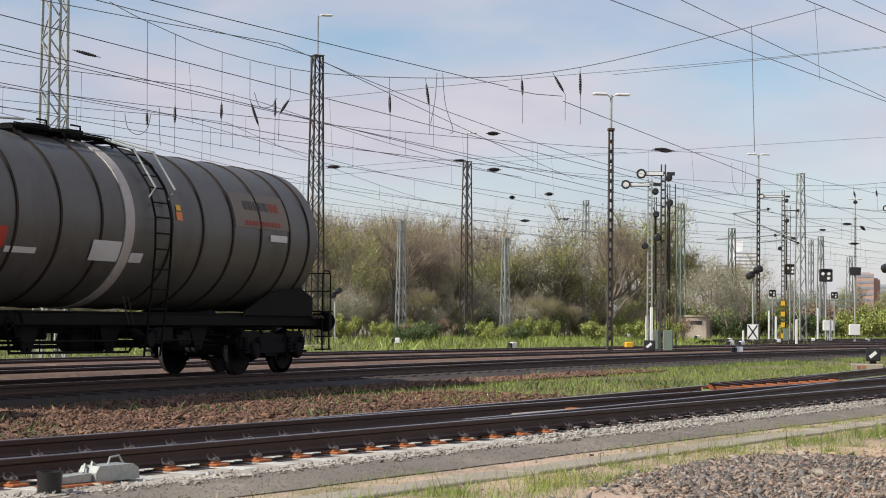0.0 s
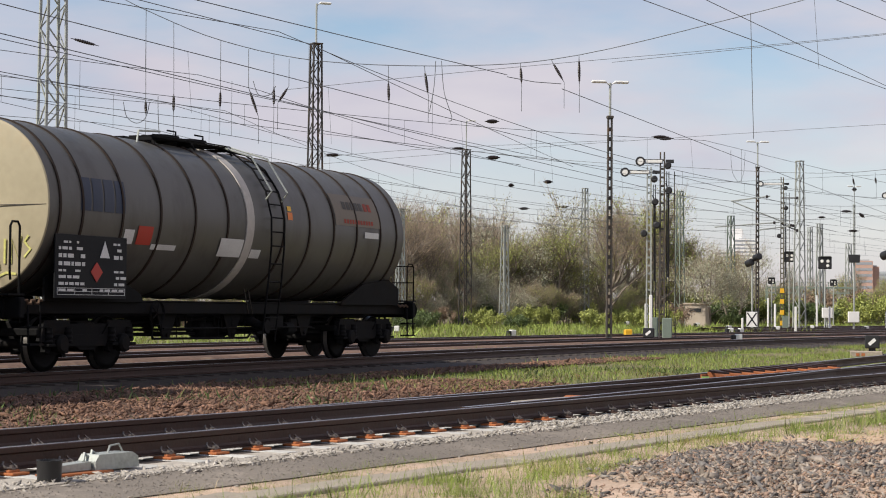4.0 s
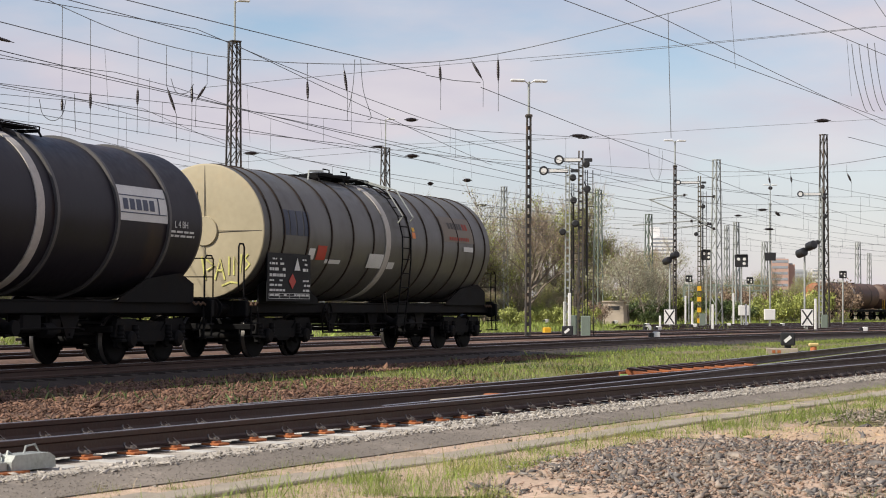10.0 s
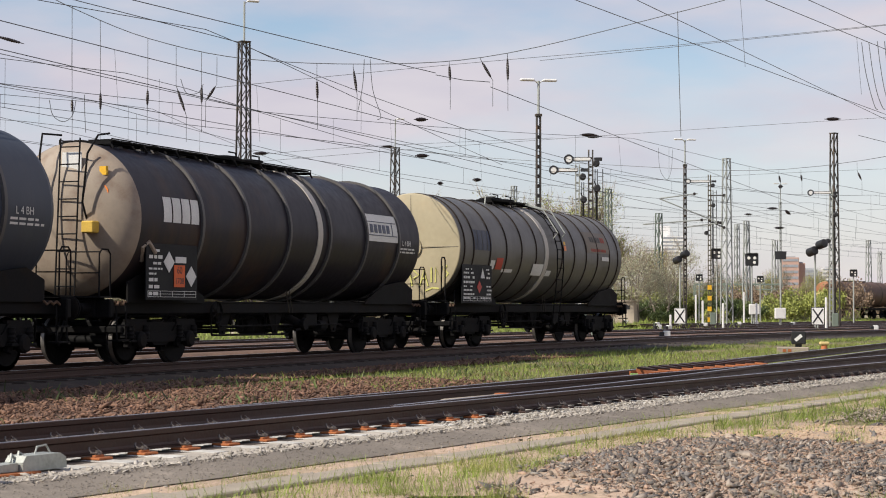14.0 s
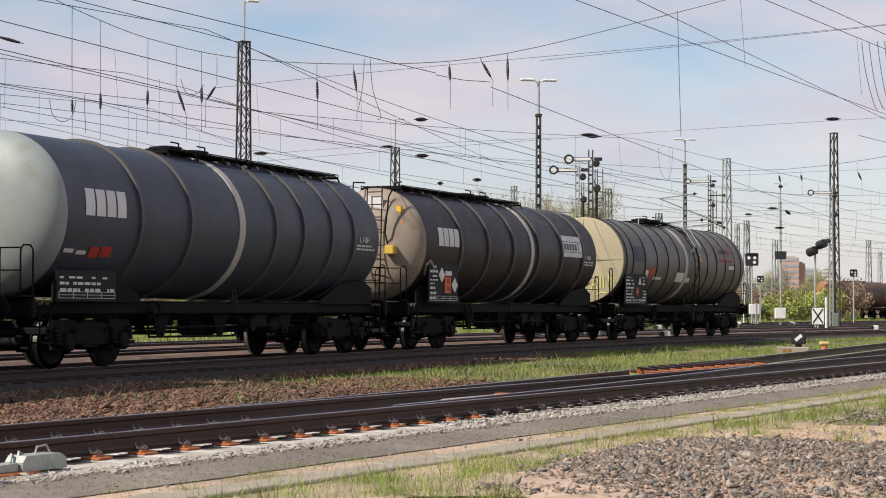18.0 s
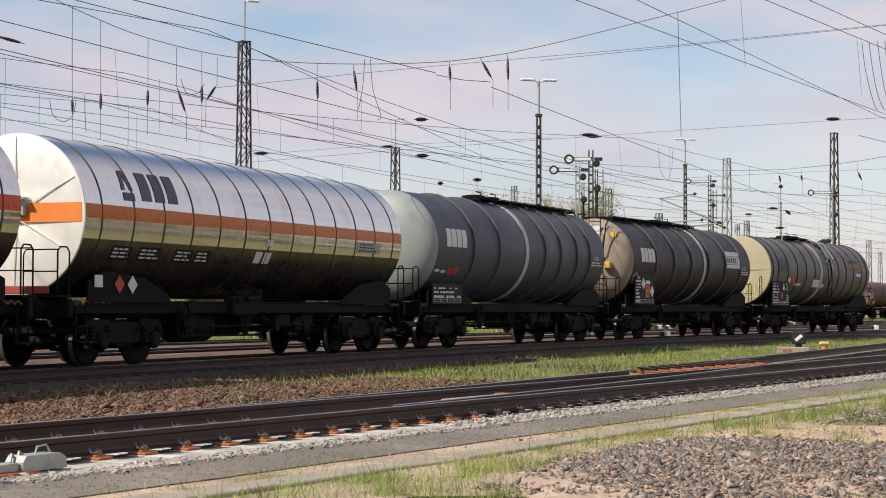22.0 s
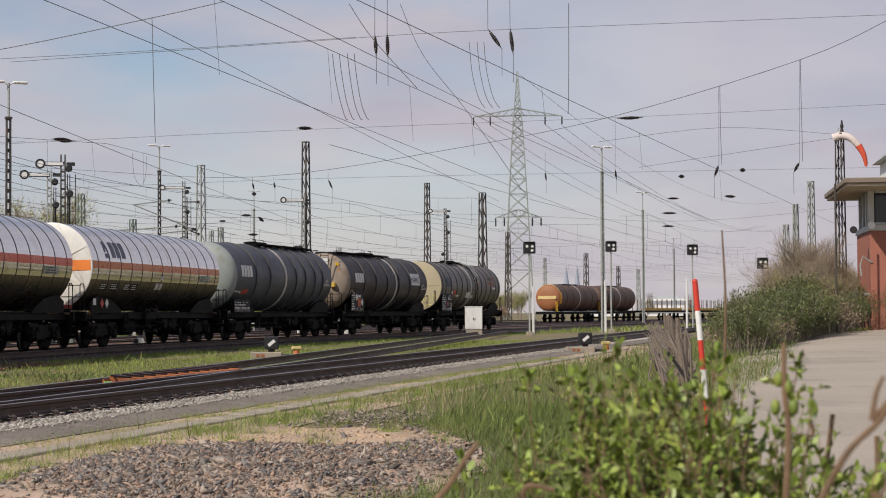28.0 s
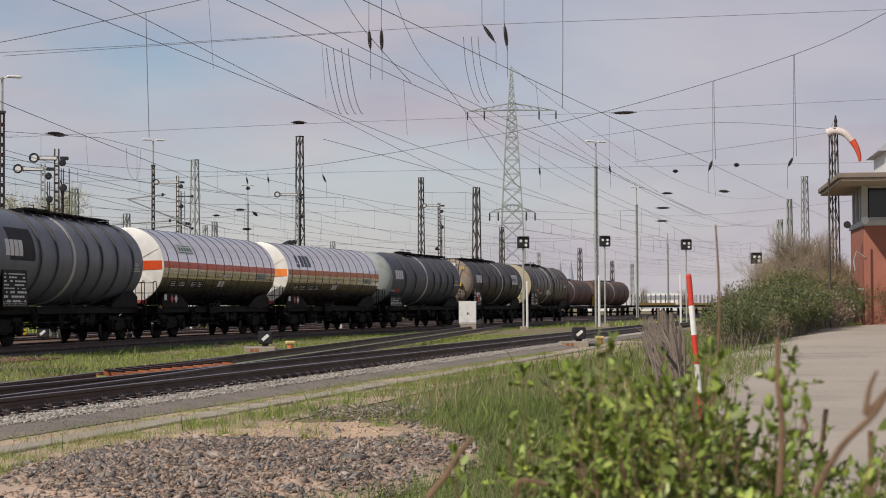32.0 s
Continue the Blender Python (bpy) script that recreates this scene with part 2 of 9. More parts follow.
# ---------------------------------------------------------------- building tools
class Shape:
    """Collects vertices and faces for one mesh."""

    def __init__(self):
        self.v, self.f = [], []

    def add(self, verts, faces):
        k = len(self.v)
        self.v.extend(verts)
        self.f.extend([tuple(i + k for i in q) for q in faces])
        return self

    def box(self, c, s, m=None, bev=0.0):
        x, y, z = (q / 2 for q in s)
        if bev:
            b = min(bev, x * 0.9, y * 0.9, z * 0.9)
            vs = []
            for sz in (-1, 1):
                for sx, sy in ((-1, -1), (1, -1), (1, 1), (-1, 1)):
                    vs += [Vector((sx * (x - b), sy * (y - b), sz * z)), Vector((sx * x, sy * (y - b), sz * (z - b))),
                           Vector((sx * (x - b), sy * y, sz * (z - b)))]
            fs = [(9, 6, 3, 0), (12, 15, 18, 21)]
            fs += [(2, 5, 17, 14), (4, 7, 19, 16), (8, 11, 23, 20), (10, 1, 13, 22)]
            fs += [(0, 3, 5, 2), (3, 6, 7, 4), (6, 9, 11, 8), (9, 0, 1, 10)]
            fs += [(12, 14, 17, 15), (15, 16, 19, 18), (18, 20, 23, 21), (21, 22, 13, 12)]
            fs += [(1, 2, 14, 13), (5, 4, 16, 17), (7, 8, 20, 19), (11, 10, 22, 23)]
            fs += [(0, 2, 1), (3, 4, 5), (6, 8, 7), (9, 10, 11), (12, 13, 14), (15, 17, 16), (18, 19, 20), (21, 23, 22)]
        else:
            vs = [Vector((sx * x, sy * y, sz * z)) for sz in (-1, 1) for sx, sy in ((-1, -1), (1, -1), (1, 1), (-1, 1))]
            fs = [(3, 2, 1, 0), (4, 5, 6, 7), (0, 1, 5, 4), (1, 2, 6, 5), (2, 3, 7, 6), (3, 0, 4, 7)]
        if m is not None:
            vs = [m @ q for q in vs]
        c = Vector(c)
        return self.add([tuple(q + c) for q in vs], fs)

    def beam(self, p, q, w, h=None, up=(0, 0, 1)):
        """A square bar from p to q."""
        p, q = Vector(p), Vector(q)
        d = (q - p).normalized()
        u = Vector(up)
        if abs(d.dot(u)) > 0.98:
            u = Vector((0, 1, 0))
        s = d.cross(u).normalized() * (w / 2)
        t = s.cross(d).normalized() * ((h or w) / 2)
        vs = [tuple(e + a) for e in (p, q) for a in (-s - t, s - t, s + t, -s + t)]
        return self.add(vs, [(3, 2, 1, 0), (4, 5, 6, 7), (0, 1, 5, 4), (1, 2, 6, 5), (2, 3, 7, 6), (3, 0, 4, 7)])

    def tube(self, pts, r, n=8, caps=True, r1=None):
        """A round bar along points."""
        pts = [Vector(q) for q in pts]
        k = len(pts)
        rings = []
        side = None
        for i, p in enumerate(pts):
            d = (pts[min(i + 1, k - 1)] - pts[max(i - 1, 0)]).normalized()
            if side is None:
                side = d.orthogonal().normalized()
            side = (side - d * side.dot(d)).normalized()
            o = d.cross(side)
            rad = r if r1 is None else r + (r1 - r) * i / (k - 1)
            rings.append([tuple(p + (side * math.cos(a) + o * math.sin(a)) * rad) for a in (2 * math.pi * j / n for j in range(n))])
        vs = [q for ring in rings for q in ring]
        fs = [(i * n + j, i * n + (j + 1) % n, (i + 1) * n + (j + 1) % n, (i + 1) * n + j) for i in range(k - 1) for j in range(n)]
        if caps:
            fs += [tuple(reversed(range(n))), tuple(range((k - 1) * n, k * n))]
        return self.add(vs, fs)

    def lathe(self, profile, n=32, axis="x", c=(0, 0, 0), a0=0.0, a1=2 * math.pi, close=True):
        """Turns (along, radius) pairs round an axis."""
        full = abs(a1 - a0 - 2 * math.pi) < 1e-6
        m = n if full else n + 1
        vs, fs = [], []
        for u, r in profile:
            for j in range(m):
                a = a0 + (a1 - a0) * j / n
                y, z = r * math.cos(a), r * math.sin(a)
                p = {"x": (u, y, z), "y": (z, u, y), "z": (y, z, u)}[axis]
                vs.append((p[0] + c[0], p[1] + c[1], p[2] + c[2]))
        for i in range(len(profile) - 1):
            for j in range(n if full else n):
                b = (j + 1) % m
                fs.append((i * m + b, i * m + j, (i + 1) * m + j, (i + 1) * m + b))
        if close and full:
            if profile[0][1] > 1e-4:
                fs.append(tuple(range(m)))
            if profile[-1][1] > 1e-4:
                fs.append(tuple(reversed(range((len(profile) - 1) * m, len(profile) * m))))
        return self.add(vs, fs)

    def prism(self, outline, y0, y1, m=None):
        """An outline of (x, z) points pulled from y0 to y1."""
        k = len(outline)
        vs = [Vector((x, y, z)) for y in (y0, y1) for x, z in outline]
        if m is not None:
            vs = [m @ q for q in vs]
        fs = [tuple(range(k)), tuple(reversed(range(k, 2 * k)))]
        fs += [((i + 1) % k, i, k + i, k + (i + 1) % k) for i in range(k)]
        return self.add([tuple(q) for q in vs], fs)

    def ball(self, c, r, n=10, squash=1.0):
        prof = [(-r * math.cos(math.pi * i / n) * squash, max(1e-5, r * math.sin(math.pi * i / n))) for i in range(n + 1)]
        return self.lathe(prof, n * 2, "z", c, close=False)

    def mesh(self, name, smooth=35):
        me = bpy.data.meshes.new(name)
        me.from_pydata([tuple(q) for q in self.v], [], self.f)
        me.validate()
        if smooth:
            me.polygons.foreach_set("use_smooth", [True] * len(me.polygons))
            me.set_sharp_from_angle(angle=radians(smooth))
        me.update()
        return me


def part(name, shape, mat, parent=None, label="", smooth=35, at=None):
    """Links a shape (or a finished mesh) as one object, under a thing or a part of it."""
    me = shape.mesh(name, smooth) if isinstance(shape, Shape) else shape
    if not me.materials:
        me.materials.append(M[mat] if isinstance(mat, str) else mat)
    ob = new(name, me)
    if parent is not None:
        ob.parent = parent
    if at is not None:
        ob.matrix_basis = at
    if label:
        ob["label"] = label
    return ob


def thing(name, m, label, category, group="", kind=""):
    """An empty at a thing's base, to carry its parts."""
    ob = new(name)
    ob.empty_display_size = 0.2
    ob.matrix_basis = m
    return tagged(ob, label, category, group, kind)


# ---------------------------------------------------------------- the two running lines in plan
HEAD0 = 0.3643
BEND_AT = (-60, -20, 10, 30, 50, 70, 90, 110, 150, 330)          # metres along the train's line
BEND = (0.0, 0.00032, 0.00214, 0.00276, 0.00447, 0.00225, -0.00150, 0.0, 0.0020, 0.0025)


_S = np.linspace(-60, 330, 3901)
_K = np.interp(_S, BEND_AT, BEND)
_H = np.concatenate([[0], np.cumsum((_K[1:] + _K[:-1]) * 0.05)])
_H += HEAD0 - np.interp(0, _S, _H)
_X = np.concatenate([[0], np.cumsum((np.sin(_H[1:]) + np.sin(_H[:-1])) * 0.05)])
_Y = np.concatenate([[0], np.cumsum((np.cos(_H[1:]) + np.cos(_H[:-1])) * 0.05)])
_X += -8.096 - np.interp(0, _S, _X)
_Y += 30.799 - np.interp(0, _S, _Y)


def line(s, side=0.0):
    """The place on the train's line at s metres, side metres to the right of it, and its heading from +y."""
    h = float(np.interp(s, _S, _H))
    return float(np.interp(s, _S, _X)) + side * math.cos(h), float(np.interp(s, _S, _Y)) - side * math.sin(h), h


NEAR_DIR = Vector((math.sin(radians(29.0)), math.cos(radians(29.0)), 0))
NEAR_SIDE = Vector((NEAR_DIR.y, -NEAR_DIR.x, 0))       # to the right, towards the camera
NEAR_0 = Vector((-2.6, 16.3, 0)) - NEAR_SIDE * 0.75      # centre of the near line


def near(s, side=0.0, z=0.0):
    p = NEAR_0 + NEAR_DIR * s + NEAR_SIDE * side
    return Vector((p.x, p.y, z))


# ---------------------------------------------------------------- ground, tracks and paths
GZ = -0.30


def smooth(a, b, v):
    k = max(0.0, min(1.0, (v - a) / (b - a)))
    return k * k * (3 - 2 * k)


def near_coords(x, y):
    d = Vector((x - NEAR_0.x, y - NEAR_0.y, 0))
    return d.dot(NEAR_DIR), d.dot(NEAR_SIDE)


HEAP = (3.28, 16.75)


def ground_z(x, y):
    """Height of the ground: level in the yard, a stone heap by the path, a rise on the road side."""
    s, side = near_coords(x, y)
    z = GZ + 0.95 * smooth(7, 11, side) * smooth(22, 78, s)
    z -= 0.20 * smooth(5, 9, side) * (1 - smooth(5, 22, s))
    z -= 0.12 * smooth(-1.6, -2.6, side) * (1 - smooth(-3.5, -5.0, side)) * (1 - smooth(24, 34, s))
    a, b = near_coords(*HEAP)
    u, v = (s - a) / 4.6, (side - b) / 1.9
    q = u * u + v * v
    if q < 1:
        z += 0.08 * (1 - q) ** 1.2
    return z


def sheet(fn, us, vs):
    """A grid of points fn(u, v)."""
    s = Shape()
    n = len(vs)
    s.v = [fn(u, v) for u in us for v in vs]
    s.f = [(i * n + j, (i + 1) * n + j, (i + 1) * n + j + 1, i * n + j + 1) for i in range(len(us) - 1) for j in range(n - 1)]
    return s


def steps(a, b, k):
    n = max(1, int(round((b - a) / k)))
    return [a + (b - a) * i / n for i in range(n + 1)]


def facing_up(s):
    """Turns all faces of a near-level sheet upwards."""
    out = []
    for q in s.f:
        a, b, c = (Vector(s.v[i]) for i in q[:3])
        out.append(q if (b - a).cross(c - a).z > 0 else tuple(reversed(q)))
    s.f = out
    return s


xs = [-3000, -900, -300, -120] + steps(-50, 90, 1.0) + [150, 400, 1000, 3000]
ys = [-300, -60] + steps(-6, 110, 1.0) + steps(114, 200, 4) + [300, 500, 900, 1800, 4800]
g = facing_up(sheet(lambda x, y: (x, y, ground_z(x, y) if -50 <= x <= 90 and -6 <= y <= 200 else (GZ + 0.65 if x > 90 and y < 110 else GZ)), xs, ys))
tagged(part("ground", g, "turf"), "rough grassy ground of the railway yard", "ground", kind="structure")


def near_strip(name, s0, s1, a, b, mat, label, category, lift=0.012, step=1.0, wob=0.0, across=6, seed=0.0):
    """A strip along the near line between two distances to its right."""
    def fn(s, k):
        e = noise.noise((s * 0.35, k * 3 + seed, seed)) * wob + noise.noise((s * 1.6, k * 5, seed + 3)) * wob * 0.4
        side = a + (b - a) * k + (e if 0 < k < 1 or wob else 0) * (1 if k in (0, 1) else 0.2)
        p = near(s, side)
        rise = lift if isinstance(lift, float) else lift[0] + (lift[1] - lift[0]) * k
        return (p.x, p.y, ground_z(p.x, p.y) + rise)
    return tagged(part(name, facing_up(sheet(fn, steps(s0, s1, step), [i / across for i in range(across + 1)])), mat), label, category, kind="structure")


# beds
def line_bed(side, width, s0, s1, top, mat, name="ballast_bed"):
    prof = [(-width / 2 - 0.5, GZ - 0.02), (-width / 2, top), (width / 2, top), (width / 2 + 0.5, GZ - 0.02)]
    us = steps(s0, s1, 3.0)
    s = Shape()
    for u in us:
        for o, z in prof:
            x, y, h = line(u, side + o)
            s.v.append((x, y, z))
    s.f = [(i * 4 + j, (i + 1) * 4 + j, (i + 1) * 4 + j + 1, i * 4 + j + 1) for i in range(len(us) - 1) for j in range(3)]
    return tagged(part(name, facing_up(s), mat), "rust-brown stone ballast under a yard track", "ballast bed", kind="structure")


YARD = [-4.9, -9.8, -14.6, -19.4, -24.4]
# the train's shadow is partly painted into this oily bed's colour
line_bed(0.15, 3.3, -40, 320, -0.20, "ballast_dark")
YARD_FROM = {-4.9: -30, -9.8: -30, -14.6: 78, -19.4: 84, -24.4: 92}
for o in YARD:
    line_bed(o, 3.4, YARD_FROM[o], 320, -0.075, "ballast")
near_strip("ballast_bed", -14, 130, -1.9, 1.06, "ballast_dark", "dark ballast under the near turnout", "ballast bed", 0.092, wob=0.05)
near_strip("ballast_shoulder", -14, 16, -7.6, -1.85, "ballast", "rust-brown ballast and weeds between two tracks", "ballast", 0.02, wob=0.3, across=10)
near_strip("ballast_edge", -14, 100, 1.05, 1.60, "ballast_light", "strip of pale ballast along the sleeper ends", "ballast", (0.095, 0.090), 0.4, 0.03, 4, 4.0)
near_strip("grit_path", -14, 95, 1.57, 2.26, "asphalt", "grey grit path beside the near track", "path", (0.088, 0.024), 0.5, 0.09, 5, 7.0)
near_strip("soil_verge", -14, 60, 2.12, 4.3, "soil", "dry pinkish soil with sparse grass along the path", "soil", 0.014, 0.5, 0.12, 6, 9.0)

# stone heap and its sand
def heap_fn(u, v):
    a, b = near_coords(*HEAP)
    r = 1 + 0.3 * noise.noise((math.cos(v) * 2.2, math.sin(v) * 2.2, 5.0)) + 0.1 * noise.noise((math.cos(v) * 9, math.sin(v) * 9, 1.0))
    p = near(a + u * 4.9 * r * math.cos(v), b + u * 1.8 * r * math.sin(v))
    return (p.x, p.y, ground_z(p.x, p.y) + 0.02 + 0.03 * noise.noise((p.x * 1.5, p.y * 1.5, 0)) * (1 - u))


tagged(part("gravel_heap", facing_up(sheet(heap_fn, steps(0.001, 1, 0.05), steps(0, 2 * math.pi, 0.1))), "soil"), "low heap of grey crushed stone", "gravel heap", kind="structure")


def sand_fn(u, v):
    a, b = 6.3, 5.2
    r = 1 + 0.55 * noise.noise((math.cos(v) * 1.9, math.sin(v) * 1.9, 8.0))
    p = near(a + u * 2.1 * r * math.cos(v), b + u * 1.2 * r * math.sin(v))
    return (p.x, p.y, ground_z(p.x, p.y) + 0.022 + 0.03 * (1 - u) + 0.05 * noise.noise((p.x * 2.2, p.y * 2.2, 3)) * (1 - u))


tagged(part("sand_patch", facing_up(sheet(sand_fn, steps(0.001, 1, 0.05), steps(0, 2 * math.pi, 0.1))), "sand"), "patch of bare yellow-brown sand behind the heap", "sand", kind="structure")

# road to the signal box
ROAD = [(6.8, -4.0), (8.4, 6.0), (11.9, 16.7), (18.9, 32.7), (25.2, 44.6), (29.6, 51.4), (35.0, 56.6), (43.0, 60.5), (56, 64)]


def curve_through(pts, k=12):
    out = []
    for i in range(len(pts) - 1):
        p0, p1, p2, p3 = (Vector((*pts[max(0, min(len(pts) - 1, j))], 0)) for j in (i - 1, i, i + 1, i + 2))
        for j in range(k):
            t = j / k
            out.append(0.5 * ((2 * p1) + (p2 - p0) * t + (2 * p0 - 5 * p1 + 4 * p2 - p3) * t * t + (3 * p1 - p0 - 3 * p2 + p3) * t ** 3))
    out.append(Vector((*pts[-1], 0)))
    return out


def strip_along(pts, a, b, lift, across, wob=0.0):
    s = Shape()
    for i, p in enumerate(pts):
        d = (pts[min(i + 1, len(pts) - 1)] - pts[max(i - 1, 0)]).normalized()
        n = Vector((d.y, -d.x, 0))
        for j in range(across + 1):
            k = a + (b - a) * j / across
            if j in (0, across):
                k += wob * noise.noise((i * 0.4, j, 2.0))
            q = p + n * k
            s.v.append((q.x, q.y, ground_z(q.x, q.y) + lift))
    m = across + 1
    s.f = [(i * m + j, (i + 1) * m + j, (i + 1) * m + j + 1, i * m + j + 1) for i in range(len(pts) - 1) for j in range(across)]
    return facing_up(s)


road_pts = curve_through(ROAD, 14)
tagged(part("road", strip_along(road_pts, -3.3, 2.5, 0.03, 10, 0.25), "road"), "pale worn asphalt service road bending uphill", "road", kind="structure")


# ---------------------------------------------------------------- rails and sleepers
RAIL_WEB = [(-0.075, -0.172), (-0.075, -0.160), (-0.022, -0.146), (-0.010, -0.125), (-0.010, -0.058), (-0.034, -0.044), (-0.036, -0.006), (-0.028, 0.0),
            (0.028, 0.0), (0.036, -0.006), (0.034, -0.044), (0.010, -0.058), (0.010, -0.125), (0.022, -0.146), (0.075, -0.160), (0.075, -0.172)]
RAIL_BAND = [(-0.030, -0.004), (-0.026, 0.0018), (0.026, 0.0018), (0.030, -0.004)]


def sweep(pts, prof, closed=True):
    """Pulls an (across, up) outline along points of (x, y, z)."""
    pts = [Vector(p) for p in pts]
    s = Shape()
    k = len(prof)
    for i, p in enumerate(pts):
        d = (pts[min(i + 1, len(pts) - 1)] - pts[max(i - 1, 0)]).normalized()
        n = Vector((d.y, -d.x, 0)).normalized()
        for o, z in prof:
            s.v.append((p.x + n.x * o, p.y + n.y * o, p.z + z))
    for i in range(len(pts) - 1):
        for j in range(k if closed else k - 1):
            a = (j + 1) % k
            s.f.append((i * k + j, i * k + a, (i + 1) * k + a, (i + 1) * k + j))
    if closed:
        s.f += [tuple(reversed(range(k))), tuple(range((len(pts) - 1) * k, len(pts) * k))]
    return s


def rail(track, pts, band=True):
    r = part("rail", sweep(pts, RAIL_WEB), "rail_web", track, smooth=0)
    if band:
        part("running_band", sweep(pts, RAIL_BAND, False), "rail_head", r, "worn bright rail head")


def track_thing(label, group="yard tracks"):
    return thing("track", Matrix(), label, "railway track", group, kind="structure")


def line_pts(side, s0, s1, step=3.0):
    return [(*line(u, side)[:2], 0.0) for u in steps(s0, s1, step)]


train_track = track_thing("curved track on dark sleepers under the tank train")
for o in (-0.755, 0.755):
    rail(train_track, line_pts(o, -40, 320, 2.5))
for off in YARD:
    T = track_thing("rusty yard track on dark sleepers")
    for o in (-0.755, 0.755):
        rail(T, line_pts(off + o, YARD_FROM[off], 320, 4.0))

near_track = track_thing("near track on concrete sleepers with rust-red rails")
for o in (-0.755, 0.755):
    rail(near_track, [tuple(near(s, o)) for s in steps(-14, 140, 6)])
turnout = track_thing("diverging rails of a turnout beside the near track")


def diverge(s):
    """How far the branch has swung to the left of the near line."""
    if s < -3:
        return 0.0
    if s < 18.1:
        return (s + 3) ** 2 / 380
    return 21.1 ** 2 / 380 + (s - 18.1) * 21.1 / 190


for o in (-0.755, 0.755):
    rail(turnout, [tuple(near(s, o - diverge(s) - 0.02)) for s in steps(4.5 if o > 0 else 3.2, 95, 2.0)])
# check rails and closure pieces
rail(turnout, [tuple(near(s, 0.64)) for s in steps(19, 24, 1)], False)
rail(turnout, [tuple(near(s, -0.64 - diverge(s))) for s in steps(22, 27, 1)], False)

SLEEPER = Shape().prism([(-0.14, -0.12), (0.14, -0.12), (0.13, 0.10), (0.10, 0.12), (-0.10, 0.12), (-0.13, 0.10)], -1.30, 1.30)
SLEEPER_MESH = SLEEPER.mesh("sleeper", 0)
SLEEPER_LONG = Shape().prism([(-0.14, -0.12), (0.14, -0.12), (0.13, 0.10), (0.10, 0.12), (-0.10, 0.12), (-0.13, 0.10)], -1.30, 1.9).mesh("sleeper", 0)
DARK_MESH = Shape().box((0, 0, 0), (0.26, 2.6, 0.16), bev=0.02).mesh("sleeper", 0)
PLATE = Shape().box((0, 0, 0), (0.19, 0.20, 0.022), bev=0.006).box((0, -0.01, 0.015), (0.12, 0.05, 0.03), bev=0.008)
PLATE_MESH = PLATE.mesh("base_plate")
PLATE_DARK = PLATE.mesh("base_plate")
CLIP = Shape().lathe([(-0.02, 0.032), (0.02, 0.034), (0.022, 0.02), (0.05, 0.018), (0.052, 0.002)], 8, "z", (0, 0, 0.02))
for sg in (-1, 1):
    CLIP.tube([(0, 0.0, 0.03), (sg * 0.045, -0.02, 0.045), (sg * 0.07, 0.01, 0.05), (sg * 0.06, 0.05, 0.075), (sg * 0.04, 0.06, 0.10)], 0.011, 5)
CLIP_MESH = CLIP.mesh("clip")
heading = 90 - 29.0
rs = random.Random(3)
k = 0
for s in steps(-9.0, 46.8, 0.62):
    p = near(s, 0.0, -0.322)
    dm = diverge(s)
    part("sleeper", SLEEPER_LONG if 9 < s < 30 else SLEEPER_MESH, "sleeper", near_track, at=pose(p.x, p.y, p.z, 0, 0, heading + rs.uniform(-0.5, 0.5)))
    for side in (0.755, -0.755):
        if side < 0 and s > 3.5:
            continue
        q = near(s, side + 0.135, -0.19)
        pl = part("base_plate", PLATE_MESH if s < 6.5 else PLATE_DARK, "rust_orange" if s < 6.5 else "rail_web", near_track, at=pose(q.x, q.y, q.z, 0, 0, heading + rs.uniform(-2, 2)))
        part("clip", CLIP_MESH, "clip_steel", pl, at=pose(0, 0.0, 0.005) @ Matrix.Diagonal((0.9, 0.9, 0.85, 1)))
    k += 1
for s in steps(47.4, 110, 0.62)[:60]:
    p = near(s, -1.0, -0.315)
    part("sleeper", SLEEPER_LONG, "sleeper", near_track, at=pose(p.x, p.y, p.z, 0, 0, heading))
for i in range(110):
    x, y, h = line(-12 + i * 0.63)
    part("sleeper", DARK_MESH, "sleeper_dark", train_track, at=pose(x, y, -0.25, 0, 0, 90 - math.degrees(h)))

# rust-red toothed filler between the parting rails
F = thing("switch_filler", Matrix(), "rust-orange toothed steel filler between two rails", "rail part")
for i in range(11):
    s0 = 15.4 + i * 0.56
    w = 0.26 + 0.34 * (i / 10)
    a, b = near(s0, -0.80), near(s0 + 0.56, -0.80)
    c, d = near(s0 + 0.50, -0.84 - w), near(s0 + 0.06, -0.84 - w)
    e, f = near(s0 + 0.42, -0.80), near(s0 + 0.14, -0.80)
    sh = Shape().add([(q.x, q.y, zz if zz < 0 or q in (e, f) else 0.075) for zz in (-0.14, 0.012) for q in (d, f, e, c)], [(0, 3, 2, 1), (4, 5, 6, 7), (0, 1, 5, 4), (1, 2, 6, 5), (2, 3, 7, 6), (3, 0, 4, 7)])
    part("filler_plate", sh, "rust_orange", F, smooth=0)
    t0, t1, t2 = near(s0 - 0.04, -0.78 - w), near(s0 + 0.40, -0.82 - w), near(s0 + 0.46, -0.84 - w * 0.1)
    part("notch", Shape().add([(q.x, q.y, zz + (0.022 if q == t2 else 0.075)) for zz in (0.0, 0.03) for q in (t0, t1, t2)], [(2, 1, 0), (3, 4, 5), (0, 1, 4, 3), (1, 2, 5, 4), (2, 0, 3, 5)]), "rail_web", F, smooth=0)
back = Shape().beam(near(15.2, -1.10, -0.06), near(21.8, -1.46, -0.06), 0.03, 0.19)
part("filler_bar", back, "rust_orange", F)
